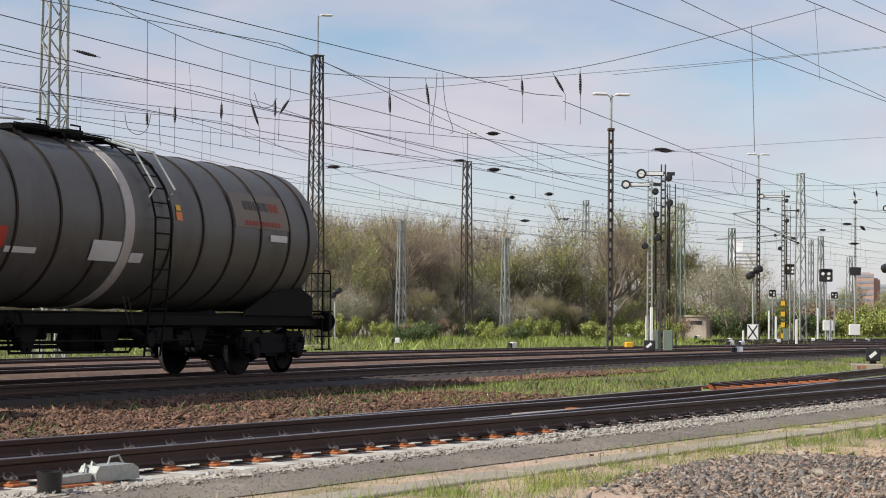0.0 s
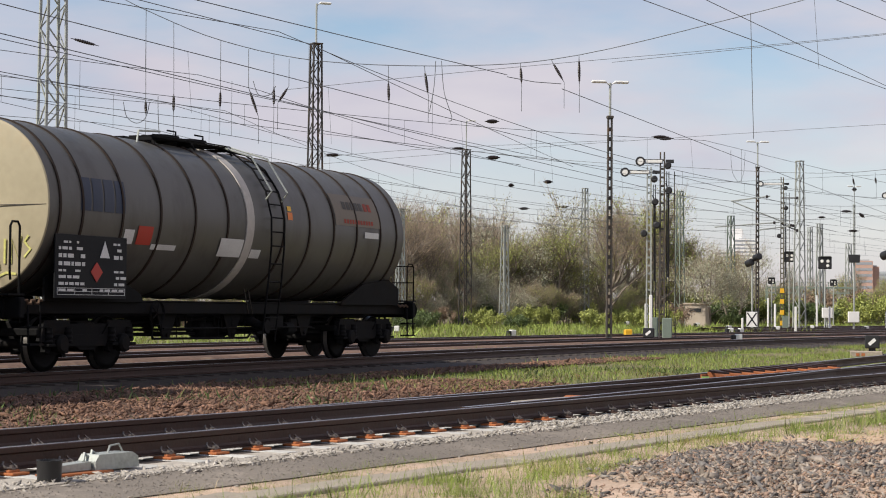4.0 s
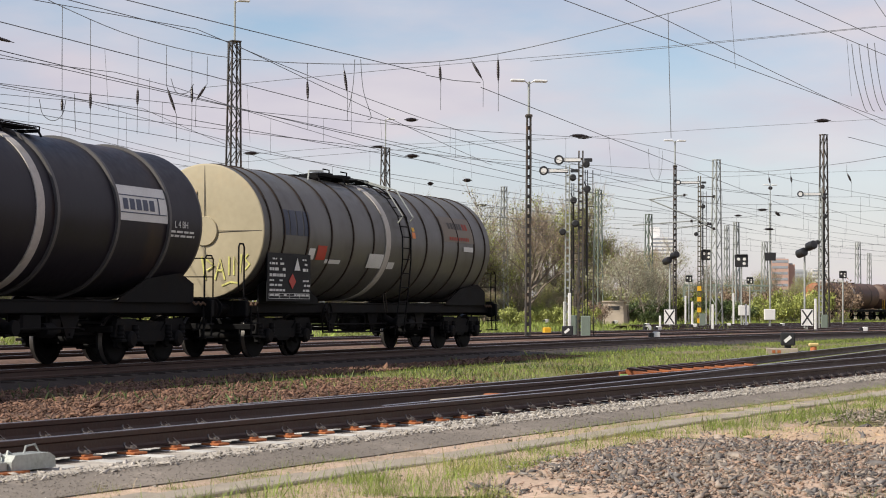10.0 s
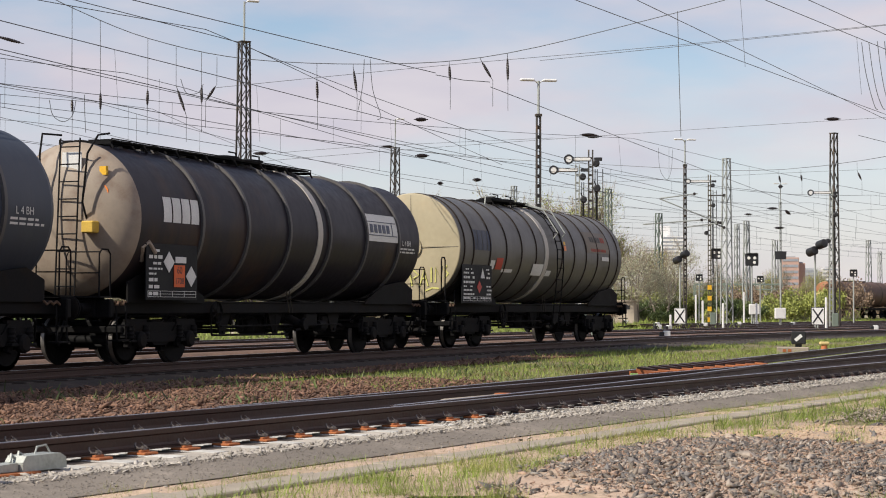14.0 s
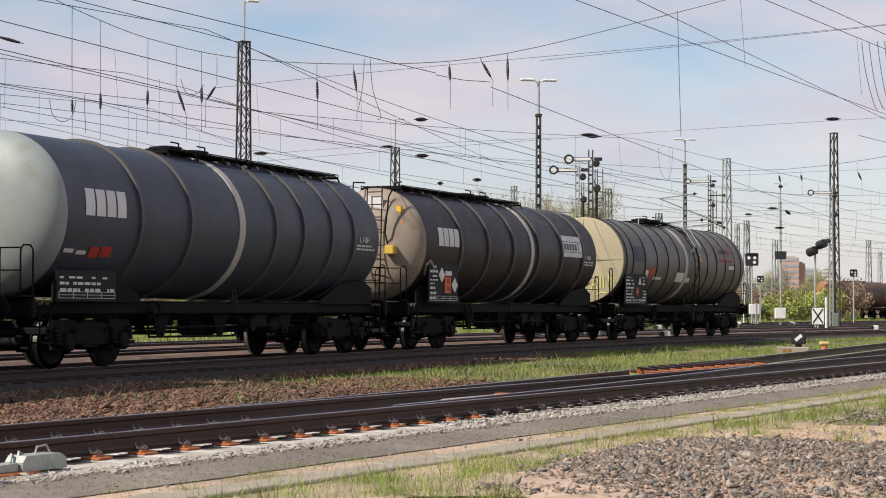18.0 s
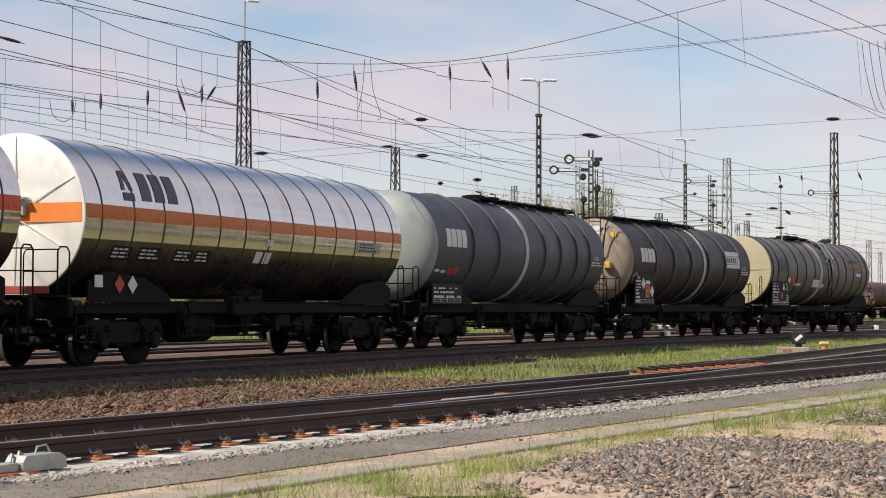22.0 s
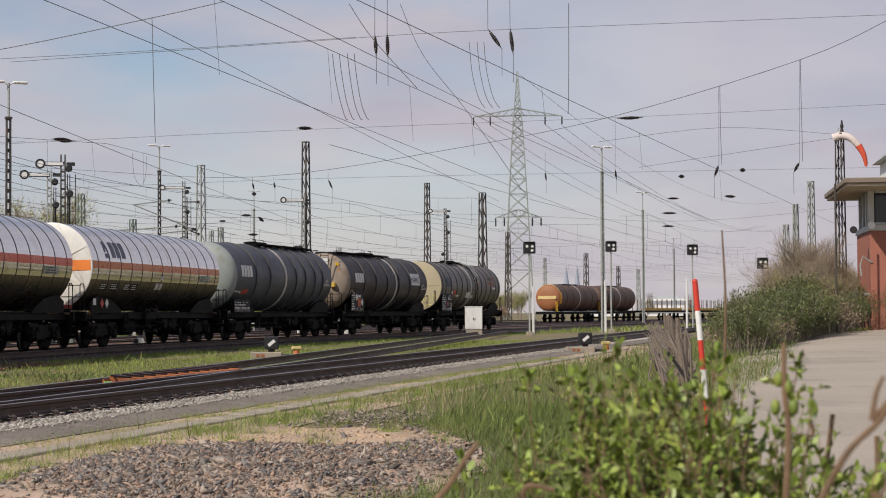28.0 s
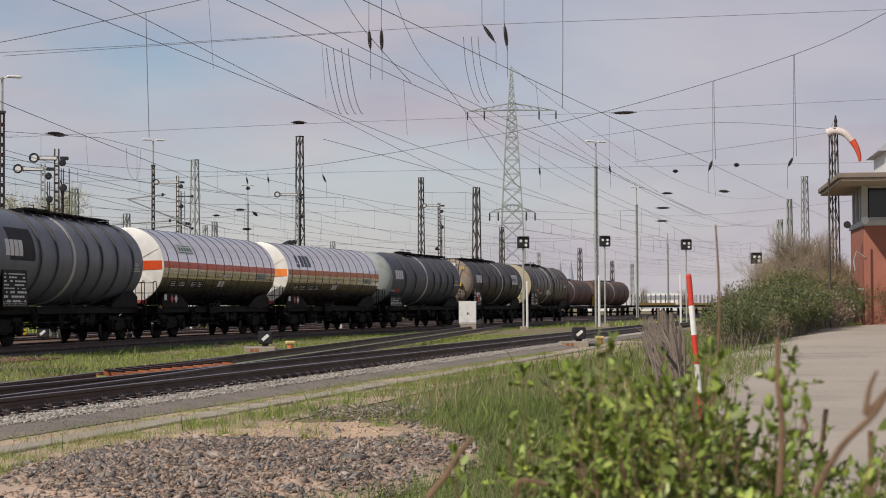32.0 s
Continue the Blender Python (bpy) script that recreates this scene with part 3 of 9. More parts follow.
part("paint_mark", Shape().box(near(15.1, -0.98, -0.02), (0.12, 0.12, 0.05)), material("green_mark", (0.25, 0.42, 0.12), 0.6), F)

# point machine, pipe stub, joint box
PM = thing("point_machine", pose(*near(-2.02, 1.16, -0.19), 0, 0, heading) @ Matrix.Diagonal((0.66, 0.72, 0.72, 1)), "pale grey point machine cover on a rusty plate", "point machine")
part("cover", Shape().prism([(-0.36, 0.0), (0.42, 0.0), (0.40, 0.12), (0.30, 0.17), (-0.30, 0.17), (-0.36, 0.10)], -0.13, 0.13), "galv", PM)
part("cover", Shape().prism([(-1.0, 0.01), (-0.38, 0.01), (-0.38, 0.10), (-1.0, 0.08)], -0.08, 0.10), "galv", PM)
part("base_plate", Shape().box((-0.62, -0.05, -0.012), (1.0, 0.30, 0.03), bev=0.006), "rust_orange", PM)
part("cable", Shape().tube([(0.0, 0.0, 0.16), (0.1, 0.05, 0.24), (0.3, 0.08, 0.25), (0.36, 0.04, 0.12)], 0.012, 6), "galv", PM)
part("clamp", Shape().tube([(-0.42, 0, 0.10), (-0.36, 0.04, 0.18), (-0.30, 0, 0.12), (-0.24, 0.03, 0.2), (-0.18, 0, 0.15)], 0.02, 6), "galv", PM)
PS = thing("pipe_stub", pose(*near(-2.95, 1.42, GZ + 0.05)), "short black plastic pipe standing in the grit", "pipe")
part("pipe", Shape().lathe([(-0.1, 0.085), (0.19, 0.095), (0.20, 0.10), (0.20, 0.085), (0.05, 0.08)], 20, "z", close=False), "black", PS)
JB = thing("joint_cover", pose(*near(7.9, -0.1, -0.10), 0, 0, heading), "weathered wooden cover between the rails", "cover")
part("board", Shape().box((0, 0, 0), (1.5, 0.35, 0.07), bev=0.01), "concrete", JB)
part("end_block", Shape().box((0.85, 0, 0.0), (0.2, 0.4, 0.1), bev=0.02), "rust_orange", JB)

# cable trough: concrete lids end to end
TROUGH = tagged(new("cable_trough"), "line of weathered concrete cable-trough lids", "cable trough", kind="structure")
LID = Shape().box((0, 0, 0), (0.985, 0.40, 0.07), bev=0.012).mesh("trough_lid", 0)
for i in range(64):
    s = -10 + i * 1.0
    p = near(s, 2.94 + 0.02 * math.sin(i * 1.7))
    part("trough_lid", LID, "concrete", TROUGH, at=pose(p.x, p.y, ground_z(p.x, p.y) + 0.002 + 0.012 * rs.random(), rs.uniform(-1.5, 1.5), rs.uniform(-1, 1), heading + rs.uniform(-1.5, 1.5)))


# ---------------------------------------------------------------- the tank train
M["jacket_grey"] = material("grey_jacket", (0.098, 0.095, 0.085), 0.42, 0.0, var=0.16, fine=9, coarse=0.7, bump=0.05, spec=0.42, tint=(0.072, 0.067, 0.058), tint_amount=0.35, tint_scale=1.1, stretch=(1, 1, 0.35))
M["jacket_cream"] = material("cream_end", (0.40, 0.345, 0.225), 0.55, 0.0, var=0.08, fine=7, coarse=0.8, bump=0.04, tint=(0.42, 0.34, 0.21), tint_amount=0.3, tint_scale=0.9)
M["tank_brown"] = material("brown_black_tank", (0.021, 0.019, 0.025), 0.42, 0.0, var=0.3, fine=8, coarse=0.6, bump=0.05, spec=0.16, tint=(0.046, 0.030, 0.024), tint_amount=0.3, tint_scale=0.55, stretch=(1, 1, 0.4))
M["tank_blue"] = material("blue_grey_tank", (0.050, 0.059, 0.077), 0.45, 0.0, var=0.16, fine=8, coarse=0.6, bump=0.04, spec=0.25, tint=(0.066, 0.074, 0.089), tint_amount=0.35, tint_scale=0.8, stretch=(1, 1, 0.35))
M["tank_slate"] = material("slate_tank", (0.125, 0.143, 0.168), 0.42, 0.0, spec=0.25, var=0.12, fine=8, coarse=0.6, bump=0.04, tint=(0.09, 0.10, 0.117), tint_amount=0.3, tint_scale=0.8, stretch=(1, 1, 0.35))
# rear ends, paler than their barrels
M["end_brown"] = material("beige_brown_end", (0.29, 0.235, 0.18), 0.6, 0.0, var=0.15, fine=8, coarse=0.9, bump=0.04, tint=(0.20, 0.145, 0.105), tint_amount=0.4)
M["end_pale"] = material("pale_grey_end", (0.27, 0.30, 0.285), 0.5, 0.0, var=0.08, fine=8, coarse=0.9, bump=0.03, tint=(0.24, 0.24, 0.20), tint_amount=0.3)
M["mirror_jacket"] = material("polished_aluminium", (0.74, 0.73, 0.71), 0.15, 1.0, var=0.06, fine=14, coarse=0.8, bump=0.012, tint=(0.66, 0.62, 0.55), tint_amount=0.22, tint_scale=1.2, stretch=(1, 1, 0.3))
M["dull_jacket"] = material("brushed_aluminium", (0.78, 0.76, 0.70), 0.45, 0.35, var=0.05, fine=5, coarse=0.8, bump=0)
M["stripe_orange"] = material("orange_stripe", (0.50, 0.135, 0.02), 0.32, 0.0, spec=0.25, var=0.1, fine=9, coarse=1, bump=0.01)
M["stripe_red"] = material("orange_red_stripe", (0.56, 0.075, 0.02), 0.32, 0.0, spec=0.25, var=0.1, fine=9, coarse=1, bump=0.01)
M["rib_dark"] = material("dark_strap", (0.055, 0.048, 0.040), 0.6, 0.1, var=0.25, bump=0.05)
M["strap_rust"] = material("rusty_strap", (0.036, 0.025, 0.019), 0.7, 0.0, var=0.3, bump=0.08, spec=0.15)
# paler than the dark barrels: sunlit ring edges put into the colour
M["rib_light"] = material("lit_edge_rib", (0.085, 0.08, 0.078), 0.6, 0.0, var=0.2, bump=0.05)
M["band_white"] = material("grimy_white_band", (0.46, 0.43, 0.39), 0.6, var=0.14, fine=10, coarse=1.0, bump=0.05, tint=(0.30, 0.27, 0.22), tint_amount=0.25)
M["logo_blue"] = material("logo_blue", (0.010, 0.020, 0.048), 0.5, var=0.2, bump=0)
M["logo_navy"] = material("logo_navy", (0.02, 0.03, 0.065), 0.4, var=0.1, bump=0)
M["panel_black"] = material("panel_black", (0.010, 0.011, 0.013), 0.6, spec=0.2, var=0.3, bump=0.05)
M["print_white"] = material("printed_white", (0.62, 0.62, 0.60), 0.6, var=0.15, bump=0)
M["print_red"] = material("printed_red", (0.42, 0.035, 0.022), 0.5, var=0.15, bump=0)
M["print_orange"] = material("placard_orange", (0.62, 0.10, 0.015), 0.5, var=0.12, bump=0)
M["spray_yellow"] = material("yellow_spray", (0.55, 0.53, 0.16), 0.6, var=0.25, fine=30, coarse=5, bump=0)
M["logo_green"] = material("logo_green", (0.05, 0.20, 0.12), 0.5, var=0.15, bump=0)
M["poster"] = material("faded_poster", (0.175, 0.145, 0.11), 0.6, var=0.2, bump=0)
M["end_sheet"] = material("faded_sheet", (0.50, 0.36, 0.22), 0.7, var=0.25, fine=12, coarse=3, bump=0)
# some grime, mostly the mirrored dark ground put into the colour
M["road_grime"] = material("grimy_ground_reflection", (0.095, 0.082, 0.07), 0.3, 0.85, var=0.35, fine=10, coarse=0.7, bump=0.01, tint=(0.17, 0.15, 0.13), tint_amount=0.25, tint_scale=0.9, stretch=(1, 1, 0.4))
M["lever_yellow"] = material("worn_yellow_lever", (0.55, 0.36, 0.05), 0.6, var=0.2, bump=0.05)
M["brick_red"] = material("dull_red_paint", (0.30, 0.05, 0.03), 0.7, var=0.25, bump=0.1)

M["rope_brown"] = material("rusty_chain", (0.10, 0.060, 0.036), 0.85, var=0.35, bump=0.2)
M["tread_steel"] = material("dull_tread", (0.16, 0.15, 0.14), 0.45, 0.7, var=0.2, bump=0.05)
ZC, TR = 2.72, 1.46          # tank centre over the rails, tank radius


def wrap(x0, x1, a0, a1, lift=0.006, n=6, slant=0.0):
    """A sheet on the camera side of the tank, from x0 to x1 and between two heights (degrees round the tank)."""
    s = Shape()
    vs = []
    for i in range(n + 1):
        a = radians(a0 + (a1 - a0) * i / n)
        k = slant * i / n
        for x in (x0 + k, x1 + k):
            vs.append((x, -(TR + lift) * math.cos(a), ZC + (TR + lift) * math.sin(a)))
    s.add(vs, [(2 * i, 2 * i + 1, 2 * i + 3, 2 * i + 2) for i in range(n)])
    return s


def join(*shapes):
    s = Shape()
    for q in shapes:
        s.add(q.v, q.f)
    return s


def bars_on_tank(x, a, rows, width, h=2.2, gap=1.5, seed=1):
    """Lines of small print, as bars."""
    r = random.Random(seed)
    s = Shape()
    for i in range(rows):
        u = x
        end = x + width * r.uniform(0.7, 1.0)
        while u < end:
            w = min(r.uniform(0.10, 0.26), end - u)
            q = wrap(u, u + w, a - i * (h + gap), a - i * (h + gap) + h, 0.008, 2)
            s.add(q.v, q.f)
            u += w + 0.045
    return s


def words(text, size, mat, parent, m, label=""):
    c = bpy.data.curves.new("lettering", "FONT")
    c.body, c.size, c.align_x, c.align_y = text, size, "CENTER", "CENTER"
    c.extrude = 0.001
    c.materials.append(M[mat])
    ob = new("lettering", c)
    ob.parent = parent
    ob.matrix_basis = m
    if label:
        ob["label"] = label
    return ob


FACE_SIDE = Matrix.Rotation(math.pi / 2, 4, "X")     # lettering that faces -y


def ladder_shape(p, q, width, rungs, r=0.017, across=(1, 0, 0)):
    s = Shape()
    p, q, c = Vector(p), Vector(q), Vector(across).normalized() * width / 2
    s.tube([p - c, q - c], r, 6).tube([p + c, q + c], r, 6)
    for i in range(rungs):
        k = p.lerp(q, (i + 0.5) / rungs)
        s.tube([k - c, k + c], r * 0.8, 5)
    return s


WHEEL = Shape()
for sgn in (-1, 1):
    WHEEL.lathe([(sgn * 0.68, 0.20), (sgn * 0.68, 0.37), (sgn * 0.665, 0.39), (sgn * 0.665, 0.485), (sgn * 0.69, 0.49), (sgn * 0.70, 0.455)][::sgn], 28, "y", close=False)
    WHEEL.lathe([(sgn * 0.80, 0.452), (sgn * 0.80, 0.38), (sgn * 0.755, 0.36), (sgn * 0.745, 0.20), (sgn * 0.80, 0.13), (sgn * 1.02, 0.10)][::sgn], 28, "y")
    for k in range(3):
        a = k * 2.1
        WHEEL.box((0.29 * math.cos(a), sgn * 0.762, 0.29 * math.sin(a)), (0.06, 0.02, 0.06))
WHEEL.lathe([(-0.7, 0.085), (0.7, 0.085)], 12, "y")
WHEEL_MESH = WHEEL.mesh("wheelset")
TREADS = {}
for sgn in (-1, 1):
    TREADS[sgn] = Shape().lathe([(sgn * 0.70, 0.4635), (sgn * 0.79, 0.459)][::sgn], 28, "y", close=False).mesh("tread")

BOGIE = Shape()
for sgn in (-1, 1):
    y = sgn * 1.0
    BOGIE.prism([(-1.35, 0.52), (-1.28, 0.80), (-0.62, 0.84), (-0.40, 0.62), (0.40, 0.62), (0.62, 0.84), (1.28, 0.80), (1.35, 0.52), (1.18, 0.50),
                 (1.10, 0.66), (0.66, 0.66), (0.48, 0.42), (-0.48, 0.42), (-0.66, 0.66), (-1.10, 0.66), (-1.18, 0.50)], y - 0.05, y + 0.05)
BOGIE.box((0, 0, 0.72), (0.5, 1.96, 0.22), bev=0.03)
for u in (-1.33, 1.33):
    BOGIE.box((u, 0, 0.66), (0.09, 2.0, 0.13), bev=0.02)
BOGIE.lathe([(0.8, 0.32), (0.92, 0.30)], 20, "z")
for sgn in (-1, 1):
    for u in (-0.9, 0.9):
        BOGIE.prism([(u - 0.36, 0.86), (u + 0.36, 0.86), (u + 0.30, 0.60), (u + 0.33, 0.34), (u + 0.20, 0.30), (u + 0.16, 0.40), (u - 0.16, 0.40), (u - 0.20, 0.30), (u - 0.33, 0.34), (u - 0.30, 0.60)], sgn * 1.0 - 0.045, sgn * 1.0 + 0.045)
    BOGIE.prism([(-0.62, 0.80), (0.62, 0.80), (0.46, 0.50), (0.22, 0.36), (-0.22, 0.36), (-0.46, 0.50)], sgn * 0.97 - 0.05, sgn * 0.97 + 0.05)
    for u in (-0.40, 0.40):
        BOGIE.prism([(u - 0.06, 0.24), (u + 0.06, 0.24), (u + 0.07, 0.70), (u - 0.07, 0.70)], sgn * 0.76 - 0.06, sgn * 0.76 + 0.06)
for u in (-0.40, 0.40):
    BOGIE.tube([(u, -0.9, 0.34), (u, 0.9, 0.34)], 0.035, 8)
BOGIE.tube([(-1.2, 0.25, 0.40), (1.2, 0.25, 0.40)], 0.025, 6)
BOGIE.box((0, 0, 0.50), (0.62, 1.5, 0.22), bev=0.03)
BOGIE_MESH = BOGIE.mesh("bogie_frame")
AXLEBOX = Shape()
AXLEBOX.lathe([(0, 0.16), (-0.10, 0.16), (-0.14, 0.12), (-0.14, 0.02)], 16, "y")
AXLEBOX.box((0, 0.02, 0.02), (0.42, 0.16, 0.16), bev=0.03)
for u in (-0.27, 0.27):
    AXLEBOX.lathe([(0.0, 0.075), (0.02, 0.085), (0.05, 0.07), (0.09, 0.085), (0.13, 0.07), (0.17, 0.085), (0.21, 0.07), (0.25, 0.08)], 12, "z", (u, 0, 0.02))
    AXLEBOX.box((u, 0, -0.02), (0.2, 0.2, 0.05), bev=0.01)
AXLEBOX_MESH = AXLEBOX.mesh("axlebox")
BUFFER = Shape()
BUFFER.lathe([(0.0, 0.13), (0.05, 0.15), (0.06, 0.10), (0.34, 0.095), (0.35, 0.075), (0.57, 0.075), (0.575, 0.19), (0.60, 0.225), (0.62, 0.22), (0.625, 0.1), (0.63, 0.001)], 20, "x", close=False)
BUFFER.box((0.02, 0, 0), (0.04, 0.32, 0.32), bev=0.01)
BUFFER_MESH = BUFFER.mesh("buffer")

X0, X1 = -0.22, 14.60       # headstocks


def tank_shell(W, body, end_left, end_right, length, dish, flat_rim=0.05, x0=0.0):
    prof = []
    if dish:
        for i in range(9):
            a = math.pi / 2 * i / 8
            prof.append((dish - dish * math.sin(math.pi / 2 - a), max(0.002, TR * math.sin(a) ** 0.82)))
        head_l = prof
        head_r = [(length - u, r) for u, r in reversed(prof)]
        mid = [(dish, TR), (length - dish, TR)]
    else:
        head_l = [(0.06, 0.002), (0.03, 0.35), (0.0, TR - flat_rim), (0.008, TR - 0.015), (0.03, TR)]
        head_r = [(length - u, r) for u, r in reversed(head_l)]
        mid = [(0.03, TR), (length - 0.03, TR)]
    part("tank_barrel", Shape().lathe(mid, 72, "x", (x0, 0, ZC), close=False), body, W)
    part("tank_end", Shape().lathe(head_l, 72, "x", (x0, 0, ZC), close=False), end_left, W, "")
    part("tank_end", Shape().lathe(head_r, 72, "x", (x0, 0, ZC), close=False), end_right, W)


def strap(W, x, mat, w=0.045, h=0.022, name="strap"):
    part(name, Shape().lathe([(x - w / 2, TR - 0.005), (x - w / 2, TR + h), (x + w / 2, TR + h), (x + w / 2, TR - 0.005)], 72, "x", (0, 0, ZC), close=False), mat, W, smooth=50)


def underframe(W):
    s = Shape()
    for y in (-1.05, 1.05):
        s.box(((X0 + X1) / 2, y, 1.07), (X1 - X0, 0.10, 0.22), bev=0.015)
        s.box(((X0 + X1) / 2, y * 0.97, 1.19), (X1 - X0, 0.20, 0.025))
    s.box(((X0 + X1) / 2, 0, 1.02), (X1 - X0, 0.42, 0.30), bev=0.02)
    for x in (2.0, 5.2, 9.4, 12.6):
        s.box((x, 0, 1.05), (0.22, 2.1, 0.22), bev=0.02)
    part("underframe", s, "black_steel", W)
    for x, d in ((X0, -1), (X1, 1)):
        h = Shape().box((x, 0, 1.06), (0.14, 2.66, 0.34), bev=0.02)
        part("headstock", h, "black_steel", W)
        for y in (-0.875, 0.875):
            part("buffer", BUFFER_MESH, "black_steel", W, at=pose(x + d * 0.06, y, 1.06, 0, 0, 0 if d > 0 else 180))
        c = Shape().box((x + d * 0.16, 0, 1.03), (0.2, 0.12, 0.16), bev=0.02).tube([(x + d * 0.24, 0, 1.02), (x + d * 0.42, 0, 0.90), (x + d * 0.5, 0, 0.72)], 0.03, 8)
        c.tube([(x + d * 0.1, -0.35, 0.98), (x + d * 0.3, -0.34, 0.62), (x + d * 0.48, -0.30, 0.60), (x + d * 0.6, -0.26, 0.78)], 0.022, 6)
        part("coupling", c, "black_steel", W)
        st = Shape()
        for z in (0.48, 0.75):
            st.box((x - d * 0.28, -1.30, z), (0.36, 0.22, 0.03))
        st.tube([(x - d * 0.44, -1.36, 0.48), (x - d * 0.44, -1.34, 1.10)], 0.018, 6).tube([(x - d * 0.12, -1.36, 0.48), (x - d * 0.12, -1.34, 1.10)], 0.018, 6)
        part("footstep", st, "black_steel", W)
    for x in (2.0, 12.6):
        for y in (-1, 1):
            g = Shape().prism([(x - 1.45, 1.17), (x + 1.45, 1.17), (x + 1.35, 1.32), (x + 0.5, 1.62), (x - 0.9, 1.75), (x - 1.45, 1.55)], y * 1.16 - 0.02, y * 1.16 + 0.02)
            if x > 6:
                g = Shape().prism([(x + 1.45, 1.17), (x - 1.45, 1.17), (x - 1.35, 1.26), (x - 0.4, 1.62), (x + 0.9, 1.75), (x + 1.45, 1.55)], y * 1.16 - 0.02, y * 1.16 + 0.02)
            part("saddle_plate", g, "black_steel", W)
        b = part("bogie_frame", BOGIE_MESH, "black_steel", W, at=pose(x, 0, 0))
        for u in (-0.9, 0.9):
            for y in (-1, 1):
                part("axlebox", AXLEBOX_MESH, "black_steel", b, at=pose(u, y * 1.06, 0.47, 0, 0, 0 if y < 0 else 180))
            w = part("wheelset", WHEEL_MESH, "black_steel", W, at=pose(x + u, 0, 0.46))
            w["axle"] = x + u
            for sgn in (-1, 1):
                part("tread", TREADS[sgn], "tread_steel", w)
    gear = Shape()
    for y in (-0.72, -0.3, 0.5):
        gear.tube([(2.9, y, 0.78), (6.2, y, 0.86), (11.6, y, 0.78)], 0.022, 6)
    for x in (4.4, 5.3, 6.6, 8.0, 9.2, 10.2):
        gear.tube([(x, -0.9, 1.0), (x, -0.9, 0.70), (x + 0.25, -0.9, 0.66)], 0.02, 6)
        gear.box((x, -0.5, 0.82), (0.10, 0.55, 0.20), bev=0.02)
    gear.tube([(4.2, -1.12, 0.70), (9.9, -1.12, 0.70)], 0.018, 6)
    part("brake_gear", gear, "black_steel", W)
    hung = Shape()
    for x in (4.55, 6.9, 9.85):
        for y in (-0.95, 0.95):
            hung.prism([(x - 0.34, 0.96), (x + 0.34, 0.96), (x + 0.10, 0.52), (x - 0.10, 0.52)], y - 0.015, y + 0.015)
        hung.tube([(x, -1.0, 0.58), (x, 1.0, 0.58)], 0.03, 8)
    hung.tube([(4.0, -1.02, 0.52), (7.4, -1.02, 0.50), (7.55, -1.02, 0.62)], 0.022, 6).tube([(4.0, -1.02, 0.52), (3.92, -1.02, 0.95)], 0.022, 6)
    for k in range(7):
        hung.tube([(4.3 + k * 0.5, -1.02, 0.52), (4.3 + k * 0.5, -1.02, 0.93)], 0.010, 5)
    hung.tube([(3.2, -0.6, 0.60), (11.4, -0.6, 0.58)], 0.028, 6).tube([(3.4, 0.62, 0.66), (11.2, 0.62, 0.62)], 0.028, 6)
    part("brake_rigging", hung, "black_steel", W)
    eq = Shape().box((8.55, -0.86, 0.80), (0.62, 0.36, 0.34), bev=0.04).box((9.45, -0.70, 0.74), (0.34, 0.50, 0.30), bev=0.03)
    eq.lathe([(8.9, 0.02), (8.92, 0.13), (9.2, 0.14), (9.24, 0.03)], 14, "x", (0, -0.98, 0.66)).tube([(8.2, -1.0, 0.86), (8.0, -1.05, 0.62), (7.7, -1.05, 0.58)], 0.03, 6)
    part("brake_valve", eq, "black_steel", W)
    for x, d in ((X0, -1), (X1, 1)):
        for y in (-0.48, 0.48):
            bh = Shape().tube([(x + d * 0.10, y, 0.98), (x + d * 0.26, y, 0.80), (x + d * 0.30, y * 0.9, 0.52), (x + d * 0.20, y * 0.7, 0.40), (x + d * 0.12, y * 0.55, 0.62)], 0.026, 6)
            part("brake_hose", bh, "black_steel", W)
    for x, d in ((X0, -1), (X1, 1)):
        part("coiled_rope", Shape().tube([(x - d * (0.10 + 0.05 * k), -1.20 - 0.03 * (k % 2), 1.13 + 0.05 * ((k // 2) % 2)) for k in range(12)], 0.022, 5), "rope_brown", W)
    part("air_reservoir", Shape().lathe([(6.1, 0.02), (6.13, 0.16), (6.2, 0.20), (7.2, 0.20), (7.27, 0.16), (7.3, 0.02)], 20, "x", (0, -0.55, 0.70)), "black_steel", W)
    hw = Shape().lathe([(-1.20, 0.20), (-1.235, 0.215), (-1.20, 0.23), (-1.18, 0.215), (-1.20, 0.20)], 24, "y", (3.85, 0, 0.98), close=False)
    for k in range(5):
        a = k * 2 * math.pi / 5
        hw.tube([(3.85, -1.21, 0.98), (3.85 + 0.21 * math.cos(a), -1.21, 0.98 + 0.21 * math.sin(a))], 0.012, 5)
    hw.tube([(3.85, -1.24, 0.98), (3.85, -0.9, 0.98)], 0.02, 6)
    part("handwheel", hw, "black_steel", W)
    for x in (6.85, 7.0):
        part("lever", Shape().tube([(x + 0.3, -1.18, 0.98), (x, -1.26, 1.40), (x - 0.02, -1.26, 1.45)], 0.014, 6), "rib_dark", W)
    v = Shape().box((7.5, -0.75, 1.0), (0.5, 0.4, 0.4), bev=0.05).tube([(7.5, -0.9, 0.9), (7.5, -1.22, 0.74), (7.5, -1.35, 0.72)], 0.09, 12)
    v.lathe([(-1.42, 0.13), (-1.38, 0.14), (-1.34, 0.13)], 16, "y", (7.5, 0, 0.72))
    part("outlet_valve", v, "black_steel", W)


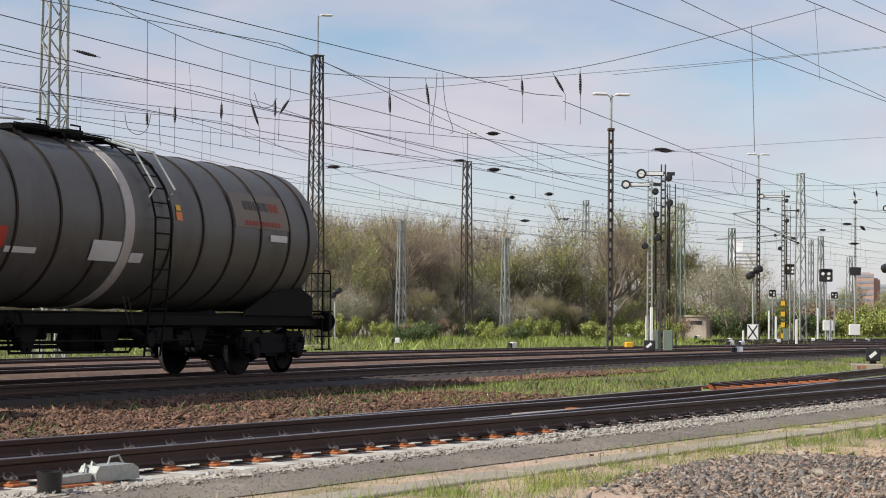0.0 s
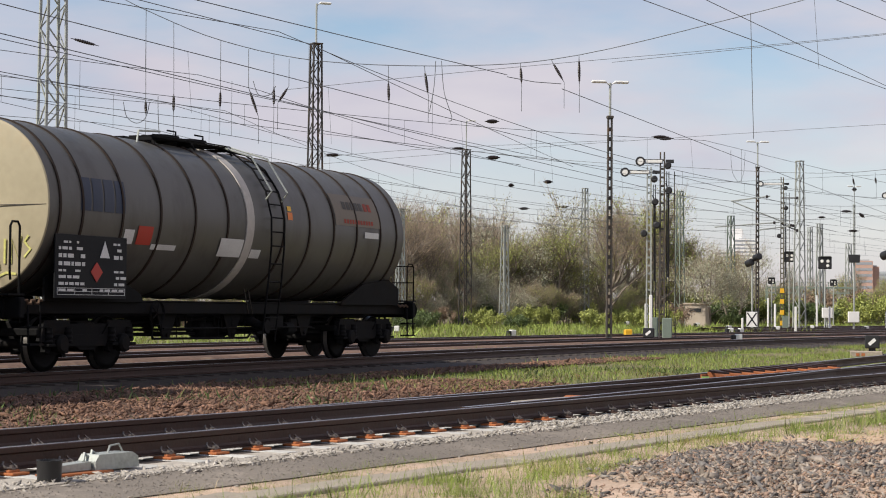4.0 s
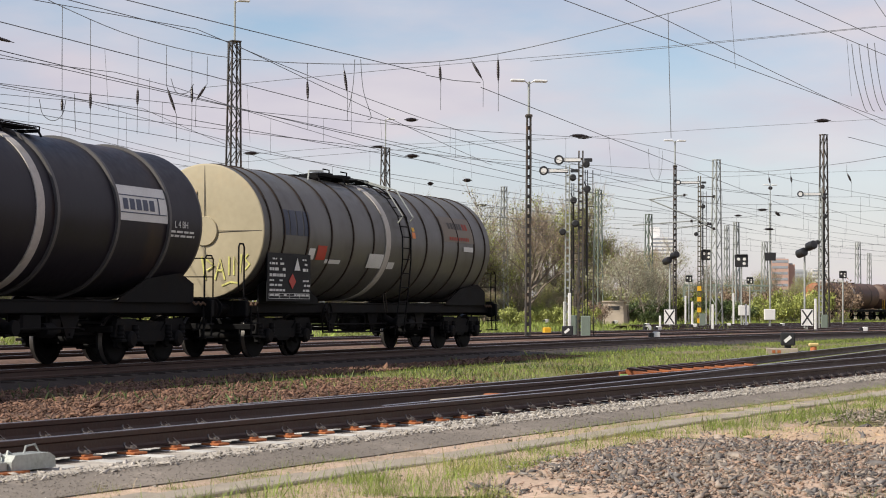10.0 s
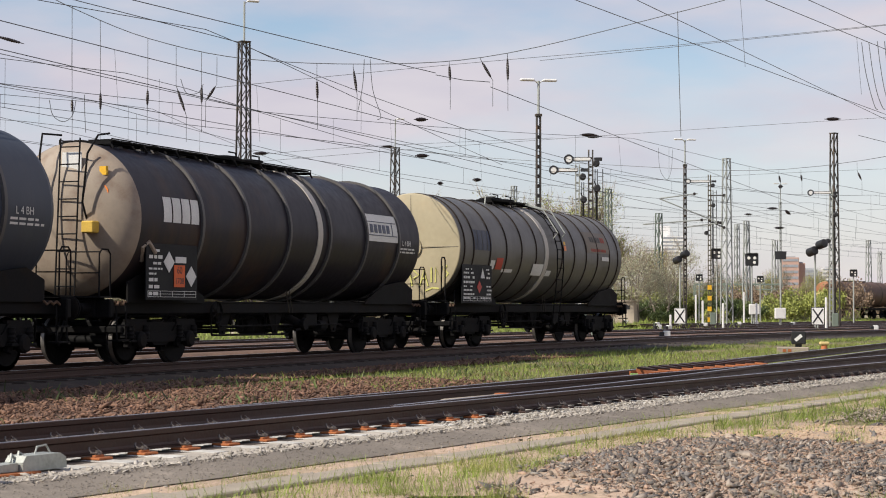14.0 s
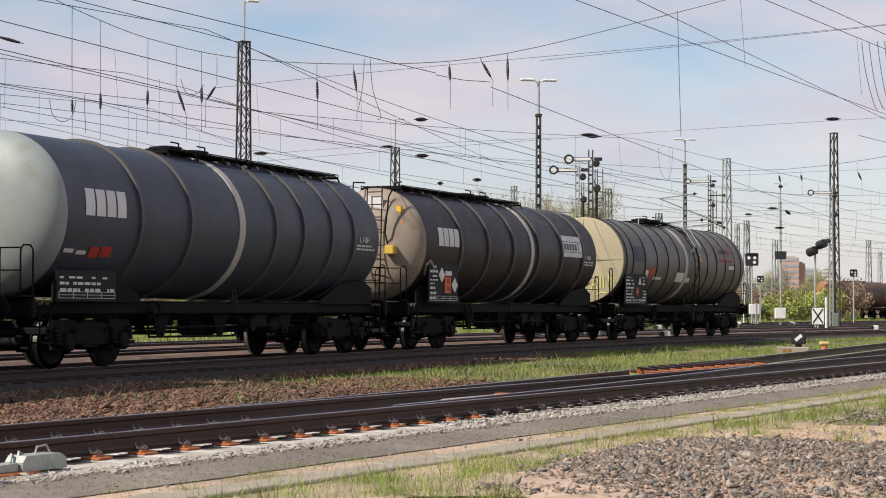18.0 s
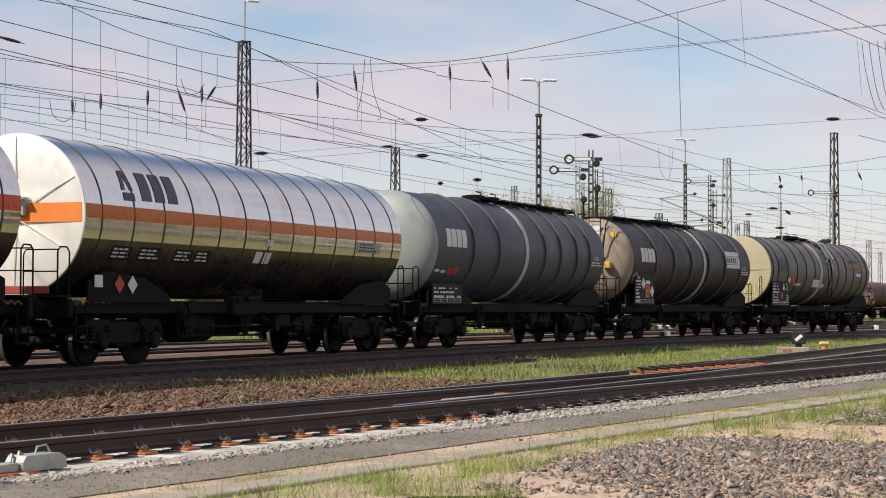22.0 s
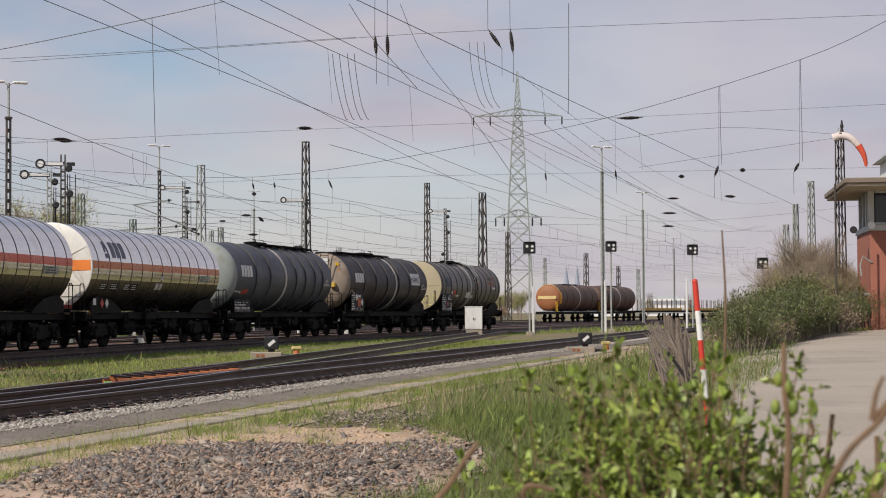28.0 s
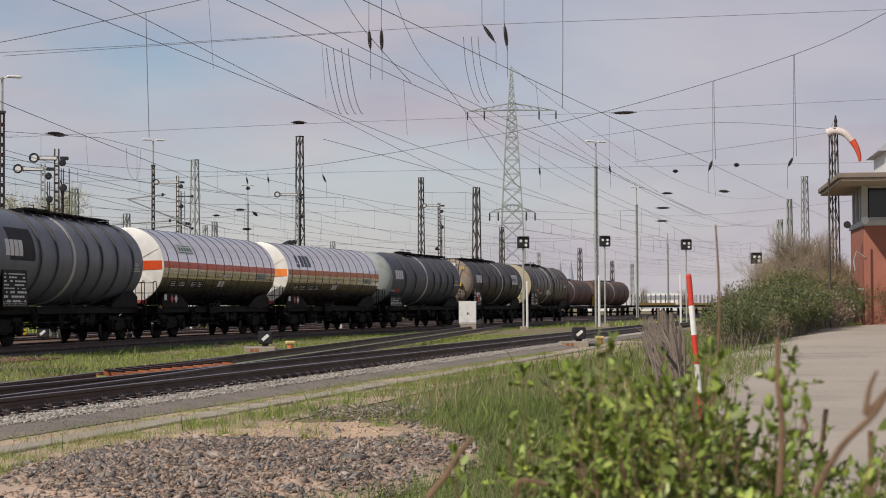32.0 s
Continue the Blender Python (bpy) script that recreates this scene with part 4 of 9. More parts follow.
def end_rail(W, x, d, guard=True):
    """Platform and handrails beyond one tank end (d: which way is out)."""
    s = Shape().box((x + d * 0.10, 0, 1.27), (0.42, 2.5, 0.03))
    part("end_platform", s, "black_steel", W)
    for y in (-1.2, 1.2):
        r = Shape()
        r.tube([(x - d * 0.08, y, 1.25), (x - d * 0.08, y, 2.05), (x, y, 2.13), (x + d * 0.2, y, 2.13), (x + d * 0.28, y, 2.05), (x + d * 0.28, y, 1.25)], 0.016, 7)
        if not guard:
            r = Shape().tube([(x - d * 0.02, y, 1.25), (x - d * 0.02, y, 2.35), (x + d * 0.03, y, 2.42), (x + d * 0.17, y, 2.42), (x + d * 0.22, y, 2.35), (x + d * 0.22, y, 1.6), (x + d * 0.2, y, 1.5)], 0.02, 7)
        part("handrail", r, "black_steel", W)
    if not guard:
        return
    r = Shape()
    r.tube([(x + d * 0.28, -1.2, 1.7), (x + d * 0.28, -0.5, 1.7), (x + d * 0.28, -0.5, 1.27)], 0.013, 6)
    r.tube([(x + d * 0.28, -1.2, 2.08), (x + d * 0.28, -0.55, 2.08), (x + d * 0.28, -0.5, 2.0), (x + d * 0.28, -0.5, 1.27)], 0.013, 6)
    part("end_guard", r, "black_steel", W)


def roof_walk(W, xa, xb, hatches, mat="black_steel"):
    s = Shape()
    z = ZC + TR + 0.06
    for y in (-0.42, -0.16, 0.16, 0.42):
        s.box(((xa + xb) / 2, y, z), (xb - xa, 0.2, 0.03))
    k = max(2, int((xb - xa) / 1.1))
    for i in range(k + 1):
        x = xa + (xb - xa) * i / k
        s.box((x, 0, z - 0.05), (0.05, 1.15, 0.06))
        s.beam((x, -0.55, z - 0.04), (x, -0.62, z - 0.16), 0.03).beam((x, 0.55, z - 0.04), (x, 0.62, z - 0.28), 0.04)
    for y in (-0.58, 0.58):
        s.tube([(xa, y, z - 0.1), (xa, y, z + 0.02), (xb, y, z + 0.02), (xb, y, z - 0.1)], 0.013, 6)
    part("roof_walkway", s, mat, W)
    for x in hatches:
        h = Shape().lathe([(ZC + TR - 0.05, 0.30), (ZC + TR + 0.12, 0.30), (ZC + TR + 0.13, 0.35), (ZC + TR + 0.17, 0.34), (ZC + TR + 0.20, 0.15), (ZC + TR + 0.21, 0.01)], 20, "z", (x, 0, 0))
        h.tube([(x + 0.35, -0.1, ZC + TR + 0.1), (x + 0.35, -0.1, ZC + TR + 0.28), (x + 0.2, 0, ZC + TR + 0.3)], 0.02, 6)
        part("manhole", h, mat, W)


def data_panel(W, x0, x1, z0, z1, seed, placards=()):
    p = part("data_panel", Shape().box(((x0 + x1) / 2, -1.40, (z0 + z1) / 2), (x1 - x0, 0.03, z1 - z0), bev=0.006), "panel_black", W, "black data panel with white print")
    r = random.Random(seed)
    s = Shape()
    z = z1 - 0.10
    while z > z0 + 0.12:
        u = x0 + 0.08
        h = r.choice((0.045, 0.06, 0.08))
        while u < x1 - 0.15:
            w = r.uniform(0.06, 0.22)
            if not any(a - 0.03 < u + w and u < b + 0.03 and c - 0.03 < z and z - h < d + 0.03 for a, b, c, d in placards):
                if r.random() < 0.72:
                    s.box((min(u + w / 2, x1 - 0.1), -1.42, z - h / 2), (w * 0.85, 0.006, h * 0.8))
            u += w + 0.02
        z -= h + 0.05
    for a, b in ((x0 + 0.06, z0 + 0.06),):
        for i in range(3):
            s.box(((a + x1 - 0.06) / 2, -1.42, b + i * 0.055), (x1 - x0 - 0.12, 0.006, 0.008))
        for i in range(5):
            s.box((a + (x1 - x0 - 0.12) * i / 4, -1.42, b + 0.055), (0.008, 0.006, 0.11))
    part("print", s, "print_white", p)
    return p


def diamond(W, x, z, r, mat, y=-1.425, name="placard"):
    return part(name, Shape().prism([(x, z - r), (x + r, z), (x, z + r), (x - r, z)], y - 0.004, y + 0.004), mat, W)


def block_logo(W, x, a, mat, w=0.36, h=15, n=4, cut=True):
    """A word mark as solid leaning blocks."""
    s = Shape()
    for i in range(n):
        u = x + i * (w + 0.05)
        q = wrap(u, u + w, a, a + h, 0.009, 4, slant=0.05)
        s.add(q.v, q.f)
    part("word_mark", s, mat, W, "plain blocks in place of a word mark")


def white_band(W, x, w=0.20):
    part("white_band", Shape().lathe([(x - w / 2, TR + 0.001), (x - w / 2, TR + 0.022), (x + w / 2, TR + 0.022), (x + w / 2, TR + 0.001)], 72, "x", (0, 0, ZC), close=False), "band_white", W, "grimy white band round the tank", smooth=50)


def wagon(label, off, guard=True):
    W = thing("tank_wagon", Matrix(), label, "tank wagon", "wagons of the tank train")
    W["off"] = off
    underframe(W)
    end_rail(W, X0 + 0.05, -1, guard)
    end_rail(W, X1 - 0.05, 1)
    return W


def wagon_insulated():
    W = wagon("grey insulated tank wagon with cream end and dark straps", 0.45, False)
    L = 13.72
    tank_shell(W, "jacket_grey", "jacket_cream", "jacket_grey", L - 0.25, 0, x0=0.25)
    for x in (0.55, 1.18, 2.35, 3.54, 4.7, 5.86, 8.05, 9.13, 10.22, 11.3, 12.47, 13.3):
        strap(W, x, "strap_rust", 0.05, 0.022)
    white_band(W, 6.69, 0.28)
    roof_walk(W, 4.6, 7.4, (5.8, 6.8))
    g = Shape().tube([(4.2, -0.5, ZC + TR - 0.1), (4.25, -0.5, ZC + TR + 0.12), (4.9, -0.55, ZC + TR + 0.16)], 0.02, 6)
    part("guard_rail", g, "galv", W)
    lad = Shape()
    for q in ((7.36, 7.88),):
        pts = [(-(TR + 0.10) * math.cos(radians(a)), ZC + (TR + 0.10) * math.sin(radians(a))) for a in (86, 65, 45, 25, 5)] + [(-1.56, 2.3), (-1.5, 1.6), (-1.42, 0.9), (-1.36, 0.42)]
        for x in q:
            lad.tube([(x, y, z) for y, z in pts], 0.02, 6)
        for i in range(len(pts) - 1):
            for k in (0.0, 0.5):
                y = pts[i][0] + (pts[i + 1][0] - pts[i][0]) * k
                z = pts[i][1] + (pts[i + 1][1] - pts[i][1]) * k
                lad.tube([(q[0], y, z), (q[1], y, z)], 0.015, 5)
    part("ladder", lad, "black_steel", W)
    hr = Shape()
    for x in (7.3, 7.94):
        hr.tube([(x, -(TR + 0.1) * math.cos(radians(80)), ZC + TR + 0.12), (x, -(TR + 0.28) * math.cos(radians(50)), ZC + (TR + 0.28) * math.sin(radians(50))),
                 (x, -(TR + 0.25) * math.cos(radians(22)), ZC + (TR + 0.25) * math.sin(radians(22))), (x, -(TR + 0.06) * math.cos(radians(18)), ZC + (TR + 0.06) * math.sin(radians(18)))], 0.02, 6)
    part("ladder_handrail", hr, "galv", W)
    block_logo(W, 1.12, -2, "logo_blue", 0.285, 22)
    data_panel(W, 0.50, 2.55, 1.22, 2.26, 4, ((1.4, 2.1, 1.5, 2.2),))
    diamond(W, 1.65, 1.66, 0.17, "print_red")
    part("warning_sign", Shape().prism([(1.74, 1.90), (2.02, 1.90), (1.88, 2.18)], -1.43, -1.422), "print_white", W)
    s = wrap(2.46, 2.76, -22, -12, 0.012)
    part("label_plate", s, "print_white", W)
    part("placard", wrap(2.86, 3.33, -22, -9, 0.012), "print_red", W, "faded red placard")
    part("label_plate", wrap(3.37, 4.18, -25, -21, 0.012), "print_white", W)
    part("label_plate", wrap(5.65, 6.5, -27, -13, 0.024), "print_white", W)
    part("label_plate", wrap(6.85, 7.24, -27, -20, 0.024), "print_white", W)
    part("warning_disc", wrap(8.2, 8.40, 5, 11, 0.012), "orange", W)
    part("warning_triangle", wrap(8.22, 8.38, 12, 16, 0.012), "yellow", W)
    part("poster", wrap(10.31, 12.5, 5, 33, 0.012), "poster", W, "faded beige poster with dark bars")
    part("word_mark", join(*[wrap(10.75 + 0.2 * i, 10.91 + 0.2 * i, 19, 26, 0.018, 3) for i in range(5)]), "rib_dark", W)
    part("word_mark", join(*[wrap(11.78 + 0.2 * i, 11.93 + 0.2 * i, 19, 26, 0.018, 3) for i in range(2)]), "brick_red", W)
    part("print", join(*[wrap(10.7 + 0.13 * i, 10.79 + 0.13 * i, 7, 10.5, 0.018, 2) for i in range(11)]), "brick_red", W)
    part("label_plate", wrap(11.66, 12.35, -4, 1, 0.018), "print_white", W)
    # the cream end: seams, cover and spray marks
    seam = Shape().box((0.005, 0, ZC), (0.012, 2 * TR - 0.1, 0.012)).box((0.005, 0, ZC), (0.012, 0.012, 2 * TR - 0.1))
    part("end_seam", seam, "rib_dark", W)
    part("end_cover", Shape().lathe([(-0.012, 0.30), (-0.012, 0.31), (0.03, 0.325), (0.03, 0.30)], 36, "x", (0, 0, ZC), close=False).lathe([(-0.010, 0.005), (-0.010, 0.30)], 36, "x", (0, 0, ZC), close=False), "jacket_cream", W)
    ep = part("end_poster", Shape().box((-0.008, 0.42, ZC + 0.66), (0.01, 0.46, 0.44)), "end_sheet", W)
    r = random.Random(5)
    s = Shape()
    strokes = [[(0.05, -0.55), (-0.05, -1.05)], [(-0.05, -0.60), (-0.25, -0.75), (-0.08, -0.85)], [(-0.28, -1.05), (-0.40, -0.6), (-0.52, -1.05)], [(-0.33, -0.85), (-0.48, -0.85)], [(-0.62, -0.55), (-0.62, -0.95)],
               [(-0.74, -0.95), (-0.74, -0.55), (-0.90, -0.90), (-0.92, -0.5)], [(-1.08, -0.50), (-1.0, -0.60), (-1.12, -0.72), (-1.0, -0.85)], [(-0.45, -1.18), (-0.65, -1.10), (-0.85, -1.12)]]
    for st in strokes:
        s.tube([(-0.004, y, ZC + z) for y, z in st], 0.024, 6)
    flat = [(max(-0.012, min(-0.004, x)), y, z) for x, y, z in s.v]
    s.v = flat
    part("spray_marks", s, "spray_yellow", W, "yellow spray-paint scrawl")
    for ob in W.children:
        if ob.name.split(".")[0] in ("end_seam", "end_cover", "end_poster", "spray_marks"):
            ob.matrix_basis = Matrix.Translation((0.25, 0, 0))


def wagon_dished(label, off, body, end, ribs, seed, logo="print_white", orange=False, dark_square=False, rib="rib_light", label_board=False, shift=0.0, mark=0.0, band=6.7, walkway=(3.9, 11.8)):
    W = wagon(label, off)
    L = 14.35
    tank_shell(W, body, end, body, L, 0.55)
    for x in ribs:
        strap(W, x, rib, 0.085, 0.055, "stiffening_ring")
    white_band(W, band, 0.24)
    roof_walk(W, *walkway, (6.3, 7.4))
    if dark_square:
        part("backing_square", wrap(1.3, 3.3, -6, 34, 0.005), "panel_black", W)
    block_logo(W, 0.95 + mark, -1, logo, 0.295, 19)
    data_panel(W, 0.85 + shift, 2.75 + shift, 1.22 if orange else 1.18, 2.28 if orange or dark_square else 1.72, seed, ((1.5 + shift, 2.65 + shift, 1.3, 2.2),) if orange else ())
    if orange:
        pl = part("placard", Shape().box((2.05 + shift, -1.424, 1.68), (0.40, 0.01, 0.42)), "print_orange", W, "orange hazard number plate")
        words("60", 0.2, "black", pl, Matrix.Translation((2.05 + shift, -1.431, 1.79)) @ FACE_SIDE)
        words("1708", 0.17, "black", pl, Matrix.Translation((2.05 + shift, -1.431, 1.58)) @ FACE_SIDE)
        diamond(W, 1.66 + shift, 1.94, 0.2, "print_white")
        diamond(W, 2.5 + shift, 1.68, 0.2, "print_white")
        part("label_plate", Shape().box((2.1 + shift, -1.424, 1.99), (0.4, 0.01, 0.12)), "print_white", W)
    else:
        part("placard", wrap(2.0 + shift, 2.3 + shift, -31, -23, 0.012), "print_red", W)
        part("placard", wrap(2.35 + shift, 2.7 + shift, -30, -22, 0.012), "print_red", W, "red placard on the tank")
        part("label_plate", wrap(1.2 + shift, 1.5 + shift, -28, -25, 0.01), "print_white", W)
        part("label_plate", wrap(1.6 + shift, 1.9 + shift, -29, -26, 0.01), "print_white", W)
    if label_board:
        b = part("poster", wrap(10.66, 12.45, -2, 24, 0.014), "print_white", W, "white board with dark bars")
        part("word_mark", join(*[wrap(10.82 + 0.24 * i, 11.0 + 0.24 * i, 6, 14, 0.02, 3) for i in range(5)]), "logo_navy", b)
        part("frame_line", join(wrap(10.71, 12.4, 3.4, 4.2, 0.02, 1), wrap(10.71, 12.4, 16, 16.8, 0.02, 1), wrap(12.1, 12.15, 4, 16, 0.02, 3)), "logo_navy", b)
    part("print", bars_on_tank(12.6, -8, 2, 1.1, 1.6, 1.6, seed), "print_white", W)
    c = words("L 4 BH", 0.19, "print_white", W, Matrix.Translation((13.0, -TR * math.cos(radians(-2)) - 0.012, ZC - 0.05)) @ FACE_SIDE)
    bk = Shape().tube([(0.9, -1.25, 1.95), (0.75, -1.36, 2.2), (0.9, -1.40, 2.3), (1.1, -1.42, 2.1)], 0.05, 8)
    if orange:
        part("vent_pipe", bk, end, W)
    if orange:
        # ladder, box and warning marks on the beige end
        part("end_ladder", ladder_shape((-0.12, -0.25, 1.3), (0.02, -0.25, 4.2), 0.42, 9, across=(0, 1, 0)), "black_steel", W)
        part("end_ladder_cage", Shape().tube([(0.55, -0.75, 4.32), (0.1, -0.8, 4.25), (-0.1, -0.7, 3.9), (-0.1, -0.6, 3.0), (0.1, -0.6, 2.6)], 0.02, 6).tube([(0.55, 0.3, 4.32), (0.0, 0.35, 4.3), (-0.15, 0.3, 3.9), (-0.15, 0.3, 3.0), (0.1, 0.3, 2.6)], 0.02, 6), "black_steel", W)
        part("end_board", Shape().box((0.12, -0.22, 3.55), (0.012, 0.42, 0.8)), "print_white", W)
        part("warning_disc", Shape().lathe([(-0.005, 0.14), (0.005, 0.14)], 20, "x", (0.16, -0.85, 3.2)), "orange", W)
        part("warning_triangle", Shape().box((0.2, -0.86, 3.6), (0.012, 0.18, 0.16)), "yellow", W)
        part("tool_box", Shape().box((-0.02, -0.72, 2.55), (0.22, 0.26, 0.22), bev=0.02), "lever_yellow", W)
    return W


def wagon_mirror(label, off, stripe, seed, logo, end_stripe="orange"):
    W = wagon(label, off)
    L = 14.1
    tank_shell(W, "mirror_jacket", "dull_jacket", "dull_jacket", L, 0)
    k = 13
    for i in range(k):
        strap(W, 0.55 + (L - 1.1) * i / (k - 1), "rib_dark", 0.024, 0.012)
    for lo, hi in ((-2.5, 7.5),):
        part("stripe", wrap(0.03, L - 0.03, lo, hi, 0.004, 6), stripe, W, "orange stripe along the tank")
        far = wrap(0.03, L - 0.03, lo, hi, 0.004, 6)
        far.v = [(x, -y, z) for x, y, z in far.v]
        far.f = [tuple(reversed(q)) for q in far.f]
        part("stripe", far, stripe, W, "orange stripe along the tank")
    # dark sheet below: painted reflection of the ballast, with some grime
    part("grime_film", wrap(0.03, L - 0.03, -88, -17, 0.003, 18), "road_grime", W, "grimy lower half with the dark ground reflection painted in")
    zs = [ZC + TR * math.sin(radians(a)) for a in (-5.5, 8)]
    ends = Shape()
    hw = [math.sqrt((TR - 0.06) ** 2 - (z - ZC) ** 2) for z in zs]
    ends.add([(-0.006, -hw[0], zs[0]), (-0.006, hw[0], zs[0]), (-0.006, hw[1], zs[1]), (-0.006, -hw[1], zs[1])], [(0, 3, 2, 1)])
    part("end_stripe", ends, end_stripe, W, "orange stripe across the tank end")
    for a in (28, -30, 152, 210, 90, 270):
        b = Shape().beam((-0.002, 0.05 * math.cos(radians(a)), ZC + 0.05 * math.sin(radians(a))), (-0.002, -1.40 * math.cos(radians(a)), ZC + 1.40 * math.sin(radians(a))), 0.02, 0.012)
        part("end_seam", b, "dull_jacket", W)
    bx = Shape().box((-0.05, -0.10, ZC + 0.12), (0.1, 0.30, 0.30), bev=0.02)
    bx.box((-0.10, -0.10, ZC + 0.28), (0.2, 0.38, 0.04))
    part("hatch_box", bx, "galv", W)
    if logo == "navy":
        em = join(wrap(1.30, 1.42, 20, 36, 0.009, 4, 0.1), wrap(1.58, 1.7, 20, 36, 0.009, 4, -0.1), wrap(1.32, 1.7, 12, 18, 0.009, 3))
        part("emblem", em, "logo_navy", W, "plain dark blue emblem")
        part("word_mark", join(*[wrap(1.95 + 0.48 * i, 2.3 + 0.48 * i, 13, 36, 0.009, 5, 0.04) for i in range(3)]), "logo_navy", W, "plain blocks in place of a word mark")
    else:
        b = part("poster", wrap(1.7, 3.6, 20, 38, 0.007), "dull_jacket", W, "pale board with green bars")
        part("word_mark", join(wrap(1.9, 3.45, 21.5, 23, 0.012, 1), wrap(1.9, 3.45, 33, 34.5, 0.012, 1), *[wrap(2.0 + 0.3 * i, 2.2 + 0.3 * i, 25, 31, 0.012, 2) for i in range(5)]), "logo_green", b)
    for x, w in ((1.05, 0.7), (2.0, 0.8), (3.3, 0.7), (4.1, 0.6)):
        p = part("label_plate", wrap(x, x + w, -32, -21, 0.008), "panel_black", W)
        part("print", bars_on_tank(x + 0.06, -24, 3, w - 0.1, 1.4, 1.6, seed + int(x * 10)), "print_white", p)
    for x in (6.55, 6.95):
        part("label_plate", wrap(x, x + 0.3, -29, -19, 0.008), "print_white", W)
    part("chevron_sign", wrap(6.95, 7.2, -14, -8, 0.008), "print_white", W)
    p = part("label_plate", wrap(11.5, 12.8, -14, -4, 0.008), "galv", W)
    part("print", bars_on_tank(11.6, -6.5, 3, 1.1, 1.3, 1.7, seed), "panel_black", p)
    for x in (0.9, 13.2):
        z = Shape()
        for i in range(5):
            z.prism([(x - 0.5 + 0.22 * i, 1.16), (x - 0.4 + 0.22 * i, 1.16), (x - 0.3 + 0.22 * i, 1.26), (x - 0.4 + 0.22 * i, 1.26)], -1.135, -1.105)
        part("hazard_stripes", z, "lever_yellow", W, "yellow and black striped edge")
    diamond(W, 1.55, 1.5, 0.17, "print_red", -1.2)
    diamond(W, 2.0, 1.5, 0.17, "print_white", -1.2)
    part("label_plate", Shape().box((0.85, -1.2, 1.55), (0.26, 0.01, 0.22)), "print_white", W)
    vb = Shape().box((6.4, -1.12, 1.12), (1.1, 0.24, 0.4), bev=0.03)
    vb.tube([(5.9, -1.3, 1.2), (6.1, -1.35, 1.35), (6.4, -1.3, 1.25), (6.8, -1.32, 1.3)], 0.04, 8)
    part("valve_cabinet", vb, "black_steel", W)
    part("drum", Shape().lathe([(4.3, 0.05), (4.34, 0.3), (4.4, 0.34), (5.6, 0.34), (5.66, 0.3), (5.7, 0.05)], 24, "x", (0, -0.62, 0.72)), "black_steel", W)
    part("end_board", Shape().box((-0.2, 0.0, 1.38), (0.05, 1.7, 0.14), bev=0.01), "brick_red", W)


wagon_insulated()
wagon_dished("brown-black tank wagon with paler beige end and white board", -15.93, "tank_brown", "end_brown", (2.8, 4.7, 6.6, 8.6, 10.6, 12.5), 11, orange=True, label_board=True, shift=-0.05, mark=0.38, band=8.1, walkway=(0.9, 9.4))
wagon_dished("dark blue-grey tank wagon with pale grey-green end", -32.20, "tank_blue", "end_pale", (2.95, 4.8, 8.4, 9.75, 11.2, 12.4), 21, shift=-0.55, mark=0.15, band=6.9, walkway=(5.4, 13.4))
wagon_mirror("polished aluminium gas tank wagon with orange stripe", -48.12, "stripe_orange", 31, "navy")
wagon_mirror("polished aluminium gas tank wagon with orange-red stripe and green-lettered board", -64.2, "stripe_red", 41, "green", "stripe_red")
wagon_dished("slate-blue tank wagon with grimy white band", -80.56, "tank_slate", "tank_slate", (3.75, 5.2, 8.0, 9.4, 11.0, 12.7), 51, dark_square=True, walkway=(4.6, 12.6))


# ---------------------------------------------------------------- masts, signals and cabinets of the yard
M["hazard"] = material("hazard_steel", (0.10, 0.085, 0.05), 0.7, var=0.3, bump=0.1)
M["lens_pale"] = material("pale_lens", (0.75, 0.75, 0.70), 0.3, var=0.05, bump=0)
M["faded_orange"] = material("faded_orange_paint", (0.50, 0.17, 0.06), 0.7, var=0.2, bump=0.05)
M["faded_yellow"] = material("faded_yellow_paint", (0.60, 0.47, 0.20), 0.7, var=0.2, bump=0.05)
M["hut_wall"] = material("hut_concrete", (0.40, 0.34, 0.27), 0.9, var=0.15, bump=0.2)


